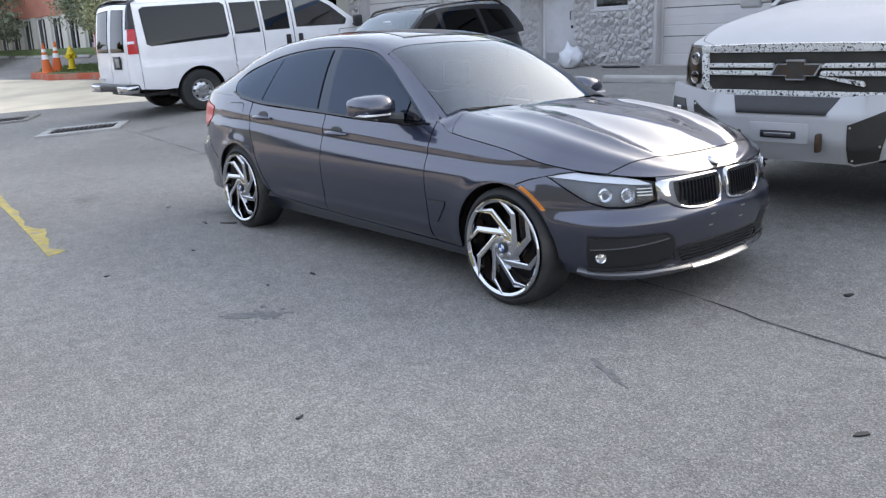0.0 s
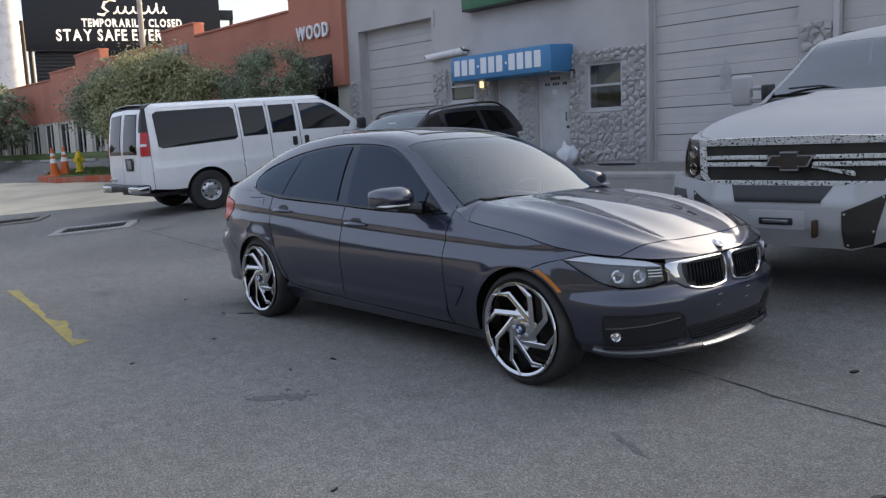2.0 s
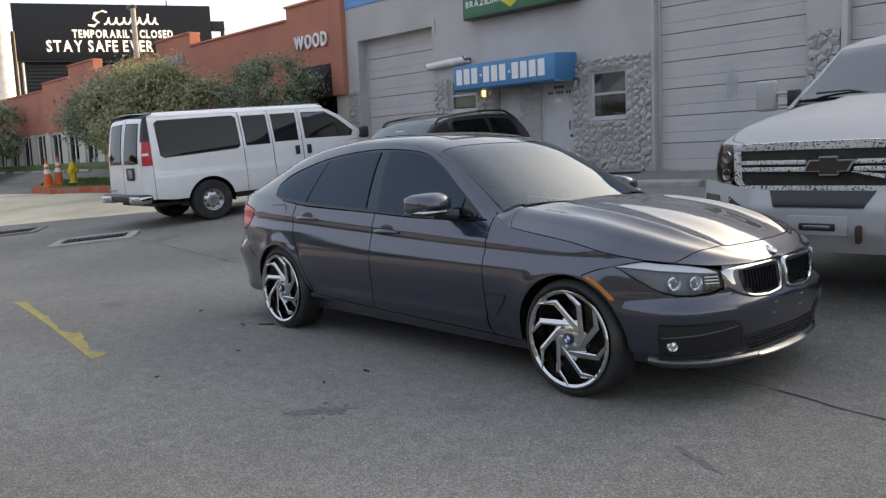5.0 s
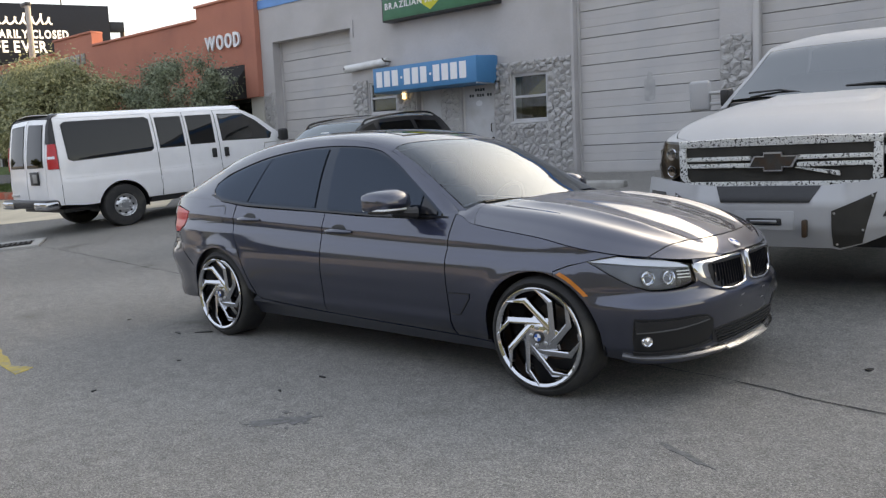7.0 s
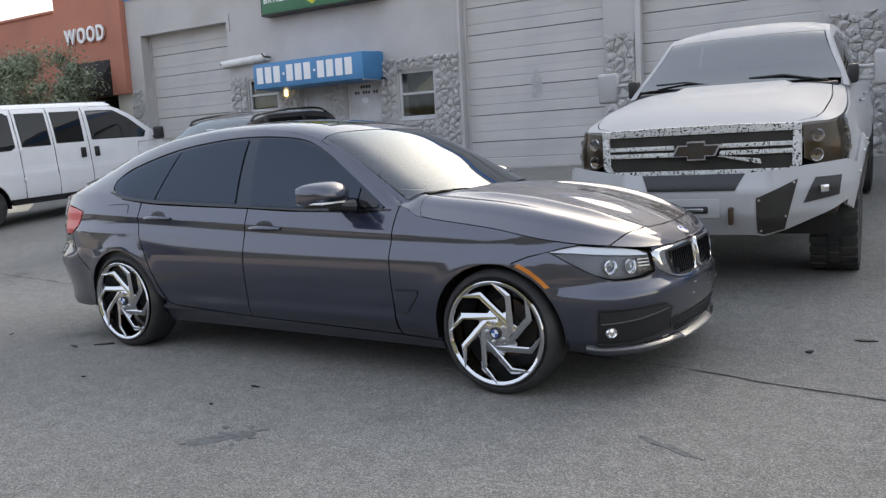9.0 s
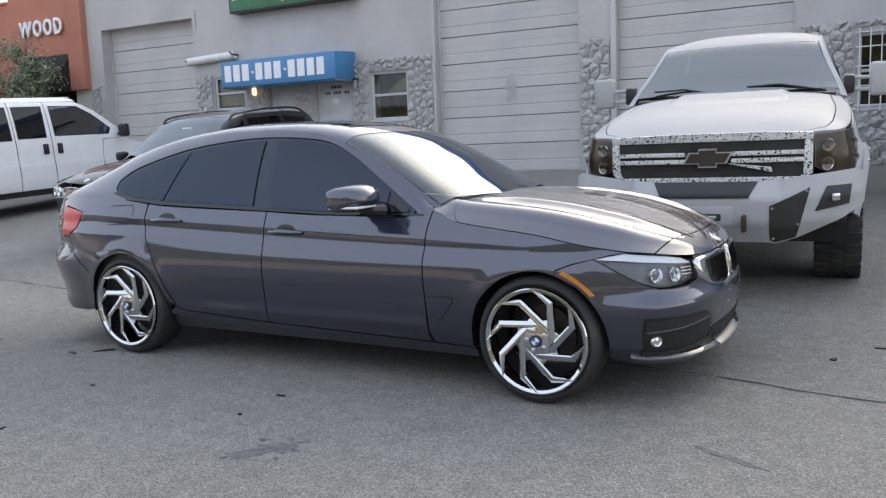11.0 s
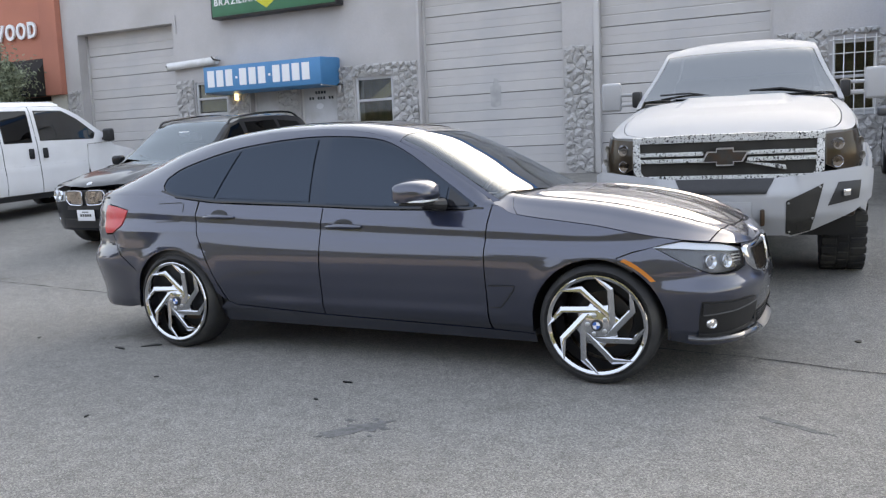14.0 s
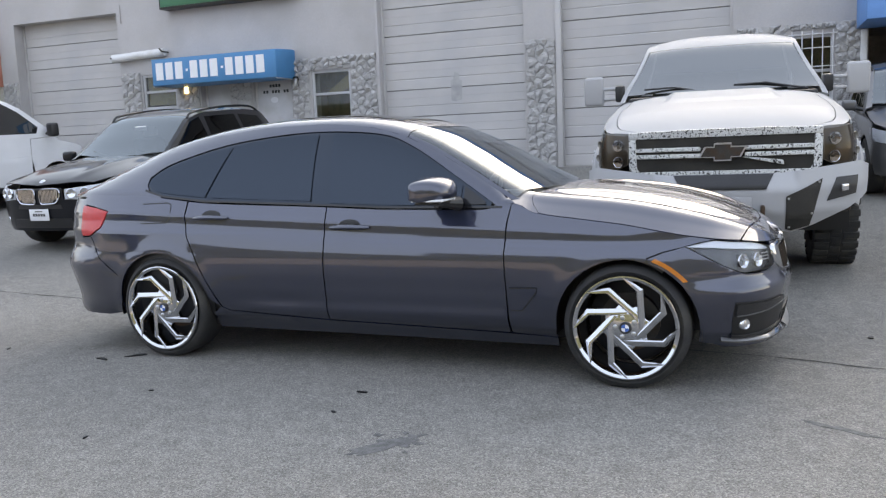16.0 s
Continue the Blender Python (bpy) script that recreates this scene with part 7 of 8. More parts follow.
def van():
    car = base("passenger_van", pose(-15.66, 10.95, H(10.95), 0, 0, 88) @ pose(0, 0, 0, 0, -RAMP, 0) @ pose(-3.6, 0, 0, 0, 1.7, 0) @ pose(3.74, 0, 0) @ Matrix.Diagonal((1.09, 1.05, 1.02, 1)), "white full-size passenger van with dark windows", "van")
    plan = [(0.92, 0.0), (0.91, 0.35), (0.87, 0.62), (0.76, 0.80), (0.55, 0.90), (0.2, 0.955), (-0.4, 0.985), (-1.2, 0.995), (-2.4, 0.995), (-3.6, 0.99), (-4.25, 0.96), (-4.50, 0.90), (-4.57, 0.80), (-4.60, 0.5), (-4.605, 0.0)]
    inset = [(0.38, 0.05), (0.50, 0.015), (0.62, 0.0), (0.90, 0.0), (0.96, 0.010), (1.00, 0.012), (1.25, 0.02), (1.5, 0.055), (1.75, 0.10), (1.90, 0.135), (1.98, 0.18), (2.03, 0.25), (2.06, 0.36)]
    S = Shell(plan, inset)
    sx = S.sx
    zsh = [(-5.0, 1.30), (-0.6, 1.30), (-0.2, 1.26), (0.3, 1.16), (0.7, 1.06), (0.92, 0.98)]
    C = Coach(S, zsh, [(-0.3, 1.30), (0.0, 1.27), (0.4, 1.20), (0.7, 1.12), (0.86, 1.04), (0.92, 0.99)], [(-1.5, 0.9), (0.3, 0.9)],
              [(-0.80, 1.95), (-0.45, 1.72), (-0.1, 1.46), (0.15, 1.27)], [(-0.8, 0.80), (-0.4, 0.82), (0.15, 0.86)], [(-0.85, 2.03), (-0.45, 1.80), (-0.1, 1.56), (0.2, 1.30)], crown=3, nose=0.88)
    st = (0.12, 0.08)
    hub, AR = 0.375, 0.44
    e = S.half
    for sd in (1, -1):
        f = lambda s, z, sd=sd: S(sd * s, z)
        top = 2.055
        pil = [(sx(-0.86), 1.99), (sx(-0.55), 1.80), (sx(-0.25), 1.56), (sx(0.02), 1.36), (sx(0.10), 1.27)]
        panel("front_fender", [(sx(-0.45), 0.42), (sx(-0.45), 0.44)] + C.arch(0.0, hub, AR, 0.44)[1:] + [(sx(0.55), 0.55), (sx(0.72), 0.62), (sx(0.72), 1.04)] + C.edge(0.66, 0.12, 8) + [(sx(0.05), 1.27), (sx(-0.48), 1.25), (sx(-0.52), 0.9)], f, "paint_white", car, step=st, gap=0.002)
        panel("front_door", [(sx(-1.48), 0.46), (sx(-0.55), 0.46), (sx(-0.53), 0.9), (sx(-0.49), 1.26), (sx(0.04), 1.275), (sx(0.0), 1.37)] + pil[::-1][1:-1] + [(sx(-0.88), 1.965), (sx(-1.48), 1.97)], f, "paint_white", car, step=st, gap=0.003)
        panel("side_door", [(sx(-2.12), 0.46), (sx(-1.49), 0.46), (sx(-1.49), 1.97), (sx(-2.12), 1.97)], f, "paint_white", car, step=st, gap=0.003)
        panel("side_door", [(sx(-2.72), 0.46), (sx(-2.13), 0.46), (sx(-2.13), 1.97), (sx(-2.72), 1.97)], f, "paint_white", car, step=st, gap=0.003)
        panel("quarter_panel", [(sx(-2.73), 0.46)] + [(sx(-2.95), 0.46)] + C.arch(-3.43, hub, AR, 0.46)[::-1] + [(sx(-4.1), 0.46), (sx(-4.42), 0.50), (sx(-4.42), 1.97), (sx(-2.73), 1.97)], f, "paint_white", car, step=st, gap=0.003)
        panel("roof_side", [(sx(-4.42), 1.972), (sx(-4.42), top), (sx(-0.95), top), (sx(-0.86), 1.99), (sx(-0.9), 1.972)], f, "paint_white", car, step=(0.15, 0.03))
        panel("rocker", [(sx(-2.96), 0.36), (sx(-0.44), 0.36), (sx(-0.46), 0.455), (sx(-2.95), 0.455)], f, "plastic", car, step=(0.2, 0.06))
        k = dict(step=(0.1, 0.08), off=0.006, skirt=0.008)
        w0 = dict(step=(0.1, 0.08), off=0.003, skirt=0.006)
        for nm, pts in (("front_window", [(sx(-1.40), 1.38), (sx(-0.35), 1.36), (sx(-0.30), 1.45), (sx(-0.62), 1.72), (sx(-0.88), 1.87), (sx(-1.40), 1.88)]), ("side_window", [(sx(-2.06), 1.36), (sx(-1.58), 1.36), (sx(-1.56), 1.88), (sx(-2.06), 1.88)]), ("side_window", [(sx(-2.66), 1.34), (sx(-2.19), 1.34), (sx(-2.19), 1.88), (sx(-2.66), 1.88)]), ("long_side_window", [(sx(-4.26), 1.28), (sx(-4.20), 1.245), (sx(-2.86), 1.30), (sx(-2.80), 1.34), (sx(-2.80), 1.86), (sx(-2.86), 1.90), (sx(-4.22), 1.89), (sx(-4.28), 1.85)])):
            wn_ = panel(nm, pts, f, "glass_ws" if nm == "front_window" else "glass_dark", car, "dark tinted van window", **k)
            panel("seal", shrink(pts, -0.016), f, "seal", wn_, **w0)
        for hx in (-1.36, -1.62):
            hd = part("door_handle", boxed(hx - 0.045, hx + 0.045, min(sd * 0.97, sd * 1.01), max(sd * 0.97, sd * 1.01), 1.06, 1.24, 0.015), "plastic", car, "black upright door handle")
        strip("body_crease", [(sx(-0.5), 0.955), (sx(-4.4), 0.955)], 0.02, f, "paint_white", car, off=0.008)
        for hz in (0.75, 1.25):
            part("hinge", boxed(-2.745, -2.69, min(sd * 0.985, sd * 1.012), max(sd * 0.985, sd * 1.012), hz, hz + 0.07, 0.006), "paint_white", car)
        mir = part("door_mirror", boxed(-0.20, -0.06, min(sd * 1.02, sd * 1.20), max(sd * 1.02, sd * 1.20), 1.28, 1.52, 0.04, 3), "plastic", car, "black door mirror")
        part("mirror_arm", tube([(-0.13, sd * 0.9, 1.32), (-0.13, sd * 1.06, 1.36)], 0.025, 8), "plastic", mir)
        tlp = panel("tail_lamp", [(sx(-4.43), 1.12), (sx(-4.43), 1.54), (e - 0.82, 1.54), (e - 0.82, 1.12)], f, "red_lens", car, "tall red tail lamp with a clear band", step=(0.05, 0.08), off=0.012)
        panel("corner_fill", [(e - 0.817, 1.12), (e - 0.817, 1.54), (e - 0.745, 1.54), (e - 0.745, 1.12)], f, "paint_white", car, step=(0.05, 0.08))
        panel("clear_band", [(sx(-4.47), 1.29), (sx(-4.47), 1.335), (e - 0.84, 1.335), (e - 0.84, 1.29)], f, "badge_white", tlp, step=(0.05, 0.05), off=0.016)
        panel("rear_corner", [(sx(-4.425), 0.50), (sx(-4.425), 1.115), (e - 0.745, 1.115), (e - 0.745, 0.50)], f, "paint_white", car, step=(0.05, 0.08))
        panel("corner_trim", [(sx(-4.425), 1.545), (sx(-4.425), 2.05), (e - 0.745, 2.05), (e - 0.745, 1.545)], f, "plastic", car, "black upper corner trim", step=(0.05, 0.08))
        # rear doors
        rd = [(e - 0.735, 0.52), (e - 0.735, 1.96), (e - 0.012, 1.99), (e - 0.012, 0.52)]
        door = panel("rear_door", rd, f, "paint_white", car, step=st, gap=0.003)
        rw = [(e - 0.66, 1.17), (e - 0.63, 1.86), (e - 0.10, 1.88), (e - 0.08, 1.17)]
        panel("door_pane", rw, f, "glass_dark", door, "dark rear pane", step=(0.1, 0.08), off=0.008, skirt=0.01)
        panel("pane_seal", shrink(rw, -0.018), f, "seal", door, step=(0.1, 0.08), off=0.004, skirt=0.006)
        panel("rear_header", [(e - 0.73, 1.97), (e - 0.73, 2.05), (e, 2.055), (e, 2.0)], f, "plastic", car, "black strip over the rear doors", step=(0.1, 0.04))
        for ax in (0.0, -3.43):
            plain_wheel(car, ax, sd * 0.865, 0.375, 0.235, 0.198, sd, "satin", "slots")
            part("wheel_liner", arch_liner(ax, hub, AR + 0.012, 0.60 * sd, 0.945 * sd), "seal", car)
    part("plate_pocket", boxed(-4.625, -4.60, -0.52, -0.20, 0.86, 1.09, 0.01), "plastic", car, "black number plate pocket")
    part("number_plate", boxed(-4.632, -4.622, -0.49, -0.33, 0.90, 1.05, 0.004), "concrete", car, "pale plate with plain bars")
    part("maker_bar", boxed(-4.622, -4.602, 0.40, 0.72, 0.66, 0.70, 0.004), "satin", car)
    bm = boxed(-4.71, -4.45, -0.90, 0.90, 0.46, 0.60, 0.03, 3)
    bp = part("rear_bumper", bm, "plastic", car, "black step bumper with chrome ends")
    for a, b in ((-0.92, -0.45), (0.45, 0.92)):
        part("bumper_cap", boxed(-4.73, -4.50, a, b, 0.44, 0.575, 0.03, 3), "chrome", bp)
    roof = [(-0.84, 0.66), (-0.80, 0.0), (-0.84, -0.66), (-1.2, -0.665), (-4.38, -0.62), (-4.42, 0.0), (-4.38, 0.62), (-1.2, 0.665)]
    panel("roof", roof, lambda x, y: (x, y, 2.035 + 0.055 * (1 - (y / 0.85) ** 2) - 0.012 * max(0, -4.0 - x) * 4), "paint_white", car, "white ribbed roof", step=(0.15, 0.1))
    panel("windscreen", [(-0.78, 0.92), (-0.76, 0), (-0.78, -0.92), (0.08, -0.95), (0.16, 0), (0.08, 0.95)], C.over, "glass_ws", car, "clear windscreen", step=(0.1, 0.12))
    for a, b in ((0.93, 1.06), (-0.93, -1.06)):
        panel("windscreen_pillar", [(-0.84, a), (0.14, a), (0.14, b), (-0.84, b)], C.over, "paint_white", car, step=(0.1, 0.08))
    panel("bonnet", [(0.12, -0.98), (0.20, 0), (0.12, 0.98), (0.6, 0.98), (0.80, 0.9), (0.88, 0), (0.80, -0.9), (0.6, -0.98)], C.bonnet, "paint_white", car, step=(0.08, 0.1))
    part("front_bumper", boxed(0.62, 1.0, -0.9, 0.9, 0.40, 0.62, 0.06, 3), "plastic", car)
    part("front_grille", boxed(0.80, 0.93, -0.6, 0.6, 0.66, 0.98, 0.02), "plastic", car)
    part("floor_pan", boxed(-4.4, 0.6, -0.8, 0.8, 0.36, 0.42), "seal", car)
    part("rear_axle", tube([(-3.43, -0.75, 0.36), (-3.43, 0.75, 0.36)], 0.06, 8), "steel_dark", car)
    part("cabin_lining", boxed(-4.4, -0.9, -0.1, 0.1, 1.9, 1.95), "trim_cabin", car)
    for x in (-0.95, -1.75, -2.5, -3.3):
        part("bench", boxed(x - 0.2, x, -0.75, 0.75, 0.8, 1.45, 0.06, 3), "trim_cabin", car)
    return car


van()


def black_suv(x, y, paint="paint_black", label="glossy black compact SUV with roof rails"):
    car = base("suv", pose(x, y, H(y), 0, 0, -90) @ pose(0, 0, 0, 0, RAMP, 0) @ Matrix.Scale(0.95, 4), label, "car")
    plan = [(0.83, 0.0), (0.82, 0.3), (0.77, 0.55), (0.66, 0.74), (0.45, 0.86), (0.1, 0.905), (-0.5, 0.915), (-1.5, 0.92), (-2.6, 0.92), (-3.2, 0.89), (-3.55, 0.80), (-3.70, 0.55), (-3.74, 0.0)]
    inset = [(0.25, 0.06), (0.38, 0.02), (0.5, 0.005), (0.70, 0.0), (0.82, 0.01), (0.92, 0.035), (1.0, 0.06), (1.1, 0.10)]
    S = Shell(plan, inset)
    sx, sy = S.sx, S.sy
    zsh = [(-3.8, 1.06), (-0.7, 1.02), (-0.4, 1.0), (0.0, 0.965), (0.4, 0.915), (0.65, 0.87), (0.83, 0.84)]
    C = Coach(S, zsh, [(-0.6, 1.10), (-0.3, 1.085), (0.1, 1.055), (0.4, 1.01), (0.65, 0.945), (0.78, 0.885), (0.83, 0.85)],
              [(-3.7, 0.72), (-3.2, 0.83), (-1.5, 0.86), (-0.6, 0.84)],
              [(-3.72, 1.10), (-3.5, 1.35), (-3.25, 1.53), (-2.6, 1.59), (-1.8, 1.595), (-1.45, 1.54), (-1.1, 1.34), (-0.75, 1.12), (-0.6, 1.04)],
              [(-3.7, 0.70), (-3.25, 0.69), (-2.2, 0.70), (-1.5, 0.70), (-1.1, 0.75), (-0.75, 0.80), (-0.6, 0.83)],
              [(-3.74, 1.12), (-3.5, 1.40), (-3.25, 1.59), (-2.6, 1.645), (-1.9, 1.655), (-1.5, 1.60), (-1.1, 1.395), (-0.75, 1.175), (-0.55, 1.06)], nose=0.8)
    st = (0.08, 0.06)
    hub, AR = 0.36, 0.40
    for sd in (1, -1):
        f = lambda s, z, sd=sd: S(sd * s, z)
        g = lambda x, z, sd=sd: C.side(x, z, sd)
        panel("fender", [(sx(-0.58), 0.32), (sx(-0.41), 0.32)] + C.arch(0.0, hub, AR, 0.36)[1:] + [(sx(0.44), 0.60), (sx(0.42), 0.75), (sx(0.30), 0.93)] + C.edge(0.28, -0.58, 8), f, paint, car, step=st, gap=0.002)
        panel("front_door", [(sx(-1.62), 0.34), (sx(-0.585), 0.33)] + C.edge(-0.585, -1.62, 6), f, paint, car, step=(0.12, 0.08), gap=0.002)
        panel("rear_door", [(sx(-2.45), 0.36), (sx(-1.63), 0.34)] + C.edge(-1.63, -2.6, 6) + [(sx(-2.55), 0.7)], f, paint, car, step=(0.12, 0.08), gap=0.002)
        panel("quarter_panel", [(sx(-2.46), 0.38), (sx(-2.56), 0.7)] + C.edge(-2.62, -3.6, 6) + [(sx(-3.6), 0.35), (sx(-3.2), 0.35)] + C.arch(-2.795, hub, AR, 0.38)[1:-1][::1], f, paint, car, step=(0.12, 0.08), gap=0.002)
        panel("sill", [(sx(-2.42), 0.26), (sx(-0.40), 0.25), (sx(-0.42), 0.325), (sx(-2.42), 0.335)], f, "plastic", car, step=(0.2, 0.08))
        panel("roof_frame", C.rail(-0.62, -3.68, 24) + [(-3.68, 1.05), (-0.62, 1.01)], g, paint, car, "black pillar frame", step=(0.1, 0.08))
        for nm, pts in (("front_window", [(-0.84, 1.06), (-0.90, 1.135), (-1.38, 1.475), (-1.62, 1.54), (-1.70, 1.06)]), ("rear_window", [(-1.76, 1.06), (-1.74, 1.535), (-2.50, 1.525), (-2.62, 1.09)]), ("rear_quarter_window", [(-2.70, 1.10), (-2.60, 1.52), (-3.15, 1.46), (-3.36, 1.14)])):
            panel(nm, pts, g, "glass_black", car, "tinted side window", step=(0.1, 0.08), off=0.003, skirt=0.003)
        hp = [(sy(0.40), 0.70), (sy(0.62), 0.685), (sx(0.50), 0.715), (sx(0.30), 0.80), (sx(0.28), 0.875), (sx(0.5), 0.865), (sy(0.62), 0.845), (sy(0.40), 0.825)]
        hl = panel("headlamp", hp, f, "lamp_silver", car, "clear twin headlamp", step=(0.05, 0.04), off=-0.012, skirt=0.02)
        for yy in (0.50, 0.655):
            q = Vector(f(sy(yy), 0.77))
            n = Vector((0.9, 0.35 * sd, 0.05)).normalized()
            mm = Matrix.Translation(q - n * 0.008) @ n.to_track_quat('Y', 'Z').to_matrix().to_4x4()
            part("bowl", lathe([(0.0, -0.004), (0.035, 0.002), (0.055, 0.014), (0.062, 0.012), (0.064, -0.01)], 20, None, mm), "lamp_bowl", hl)
        panel("lens", shrink(hp, 0.002), f, "glass_clear", hl, "clear lens", step=(0.05, 0.04), off=0.004, skirt=0.004)
        kd = [(sy(0.045), 0.665), (sy(0.09), 0.645), (sy(0.27), 0.655), (sy(0.335), 0.72), (sy(0.345), 0.80), (sy(0.30), 0.83), (sy(0.09), 0.83), (sy(0.045), 0.80)]
        kd = rounded(kd, 4)
        kg = panel("kidney_grille", kd, f, "seal", car, "chrome ringed kidney grille", step=(0.05, 0.05), off=0.008, skirt=0.02)
        ring = dense(kd, (0.05, 0.05))
        part("chrome_frame", tube([Vector(f(*p)) + Vector((0.012, 0, 0)) for p in ring + ring[:1]], 0.011, 6), "chrome", kg)
        for j in range(12):
            yy = 0.070 + 0.0215 * j
            a, b = Vector(f(sy(yy), 0.665 if j < 9 else 0.70)), Vector(f(sy(yy), 0.82))
            part("slat", tube([a + Vector((0.012, 0, 0)), b + Vector((0.012, 0, 0))], 0.007, 6), "chrome", kg)
        part("fog_lamp", lathe([(0.0, 0.01), (0.04, 0.008), (0.05, 0.0)], 18, None, Matrix.Translation(Vector(f(sy(0.66), 0.43))) @ Vector((0.85, 0.5 * sd, 0)).to_track_quat('Y', 'Z').to_matrix().to_4x4()), "lamp_bowl", car)
        part("roof_rail", tube(flowing([(-1.40, sd * 0.67, 1.525), (-1.55, sd * 0.67, 1.610), (-2.2, sd * 0.665, 1.650), (-3.0, sd * 0.66, 1.627), (-3.28, sd * 0.66, 1.52)]), 0.018, 8), "gloss_black", car, "black raised roof rail")
        mir = part("door_mirror", boxed(-0.88, -0.74, min(sd * 0.92, sd * 1.10), max(sd * 0.92, sd * 1.10), 1.03, 1.17, 0.04, 3), paint, car, "black door mirror")
        part("mirror_foot", tube([(-0.80, sd * 0.84, 1.03), (-0.81, sd * 0.96, 1.06)], 0.022, 8), "plastic", mir)
        for ax in (0.0, -2.795):
            plain_wheel(car, ax, sd * 0.79, 0.36, 0.24, 0.225, sd, "satin", "spokes")
            part("wheel_liner", arch_liner(ax, hub, AR + 0.012, 0.55 * sd, 0.86 * sd), "seal", car)
    nb = [(sx(0.44), 0.30), (sx(0.44), 0.60), (sx(0.42), 0.75), (sx(0.32), 0.80), (sx(0.5), 0.712), (sy(0.62), 0.68), (sy(0.39), 0.695), (sy(0.37), 0.84)]
    panel("front_bumper", nb + [(-s, z) for s, z in nb[::-1]], S, paint, car, step=(0.06, 0.05))
    panel("lower_grille", [(-sy(0.5), 0.34), (sy(0.5), 0.34), (sy(0.45), 0.46), (-sy(0.45), 0.46)], S, "plastic", car, step=(0.06, 0.05), off=0.008, skirt=0.02)
    panel("upper_slot", [(-sy(0.36), 0.585), (sy(0.36), 0.585), (sy(0.34), 0.635), (-sy(0.34), 0.635)], S, "plastic", car, step=(0.06, 0.05), off=0.006, skirt=0.02)
    pl = part("number_plate", boxed(0.845, 0.853, -0.155, 0.155, 0.44, 0.585, 0.003), "badge_white", car, "white plate with plain dark bars")
    for k in range(5):
        part("plate_bar", boxed(0.853, 0.8545, -0.10 + 0.042 * k, -0.07 + 0.042 * k, 0.495, 0.53), "plastic", pl)
    part("plate_line", boxed(0.853, 0.8545, -0.06, 0.06, 0.55, 0.562), "plastic", pl)
    panel("bonnet", [(-0.60, -0.97), (-0.50, 0), (-0.60, 0.97), (0.0, 0.985), (0.35, 0.985), (0.62, 0.95), (0.76, 0.5), (0.80, 0), (0.76, -0.5), (0.62, -0.95), (0.35, -0.985), (0.0, -0.985)], lambda x, t: (lambda p: (p[0], p[1], p[2] + 0.014 * math.exp(-((abs(t) - 0.55) / 0.1) ** 2) * min(1, max(0, (0.7 - x) / 0.3))))(C.bonnet(x, t)), paint, car, "glossy black bonnet", step=(0.06, 0.06), gap=0.002)
    q = Vector(C.bonnet(0.72, 0))
    part("bonnet_badge", lathe([(0.0, 0.006), (0.036, 0.004), (0.04, -0.004)], 20, None, Matrix.Translation(q) @ Vector((0.6, 0, 1)).to_track_quat('Y', 'X').to_matrix().to_4x4()), "satin", car)
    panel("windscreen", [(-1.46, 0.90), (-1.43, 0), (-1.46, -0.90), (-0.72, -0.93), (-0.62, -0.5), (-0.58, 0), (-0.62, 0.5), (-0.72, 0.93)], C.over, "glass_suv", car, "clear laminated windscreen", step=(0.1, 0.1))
    for a, b in ((0.91, 1.0), (-0.91, -1.0)):
        panel("windscreen_pillar", [(-0.64, a), (-1.48, a), (-1.48, b), (-0.62, b)], C.over, paint, car, step=(0.1, 0.06))
    panel("roof", [(-1.475, 1), (-1.44, 0), (-1.475, -1), (-3.28, -1), (-3.28, 1)], C.over, paint, car, step=(0.12, 0.1))
    panel("rear_screen", [(-3.29, 1), (-3.29, -1), (-3.70, -1), (-3.70, 1)], C.over, "glass_dark", car, step=(0.08, 0.1))
    e = S.half
    panel("tailgate", [(e - 0.75, 0.35), (e - 0.75, 1.06), (e + 0.75, 1.06), (e + 0.75, 0.35)], lambda s, z: S(s if s <= e else s - 2 * e, z), paint, car, step=(0.1, 0.08))
    part("dashboard", boxed(-1.2, -0.75, -0.75, 0.75, 0.85, 1.05, 0.05), "trim_cabin", car)
    for y in (-0.38, 0.38):
        part("seat", boxed(-1.9, -1.7, y - 0.24, y + 0.24, 0.6, 1.25, 0.06, 3), "trim_cabin", car)
        part("headrest", boxed(-1.9, -1.8, y - 0.12, y + 0.12, 1.28, 1.42, 0.03, 3), "trim_cabin", car)
        part("wiper", tube([(-0.66, y + 0.3, 1.075), (-0.74, y - 0.1, 1.155)], 0.008, 6), "plastic", car)
    part("rear_view_mirror", boxed(-1.22, -1.19, -0.1, 0.1, 1.40, 1.46, 0.012), "badge_white", car)
    part("floor_pan", boxed(-3.5, 0.5, -0.75, 0.75, 0.26, 0.32), "seal", car)
    return car


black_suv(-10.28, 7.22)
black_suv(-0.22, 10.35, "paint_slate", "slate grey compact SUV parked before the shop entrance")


# ---- small things in the yard ----
def wheel_stop(x, y, turn):
    s = base("wheel_stop", pose(x, y, H(y), 4.5, 0, turn), "pale worn concrete wheel stop on the ramp", "wheel stop")
    part("block", prism([(-0.09, 0), (0.09, 0), (0.075, 0.085), (0.05, 0.115), (-0.05, 0.115), (-0.075, 0.085)], 1.75, None, lambda y, z, x: (x - 0.875, y, z), 0.008), "concrete", s)
    for k in (-0.6, 0.6):
        part("pin", lathe([(0.0, 0.004), (0.012, 0.003), (0.014, -0.01)], 8, None, pose(k, 0, 0.113, 90)), "iron", s)
    return s


wheel_stop(-7.95, 11.9, 3)


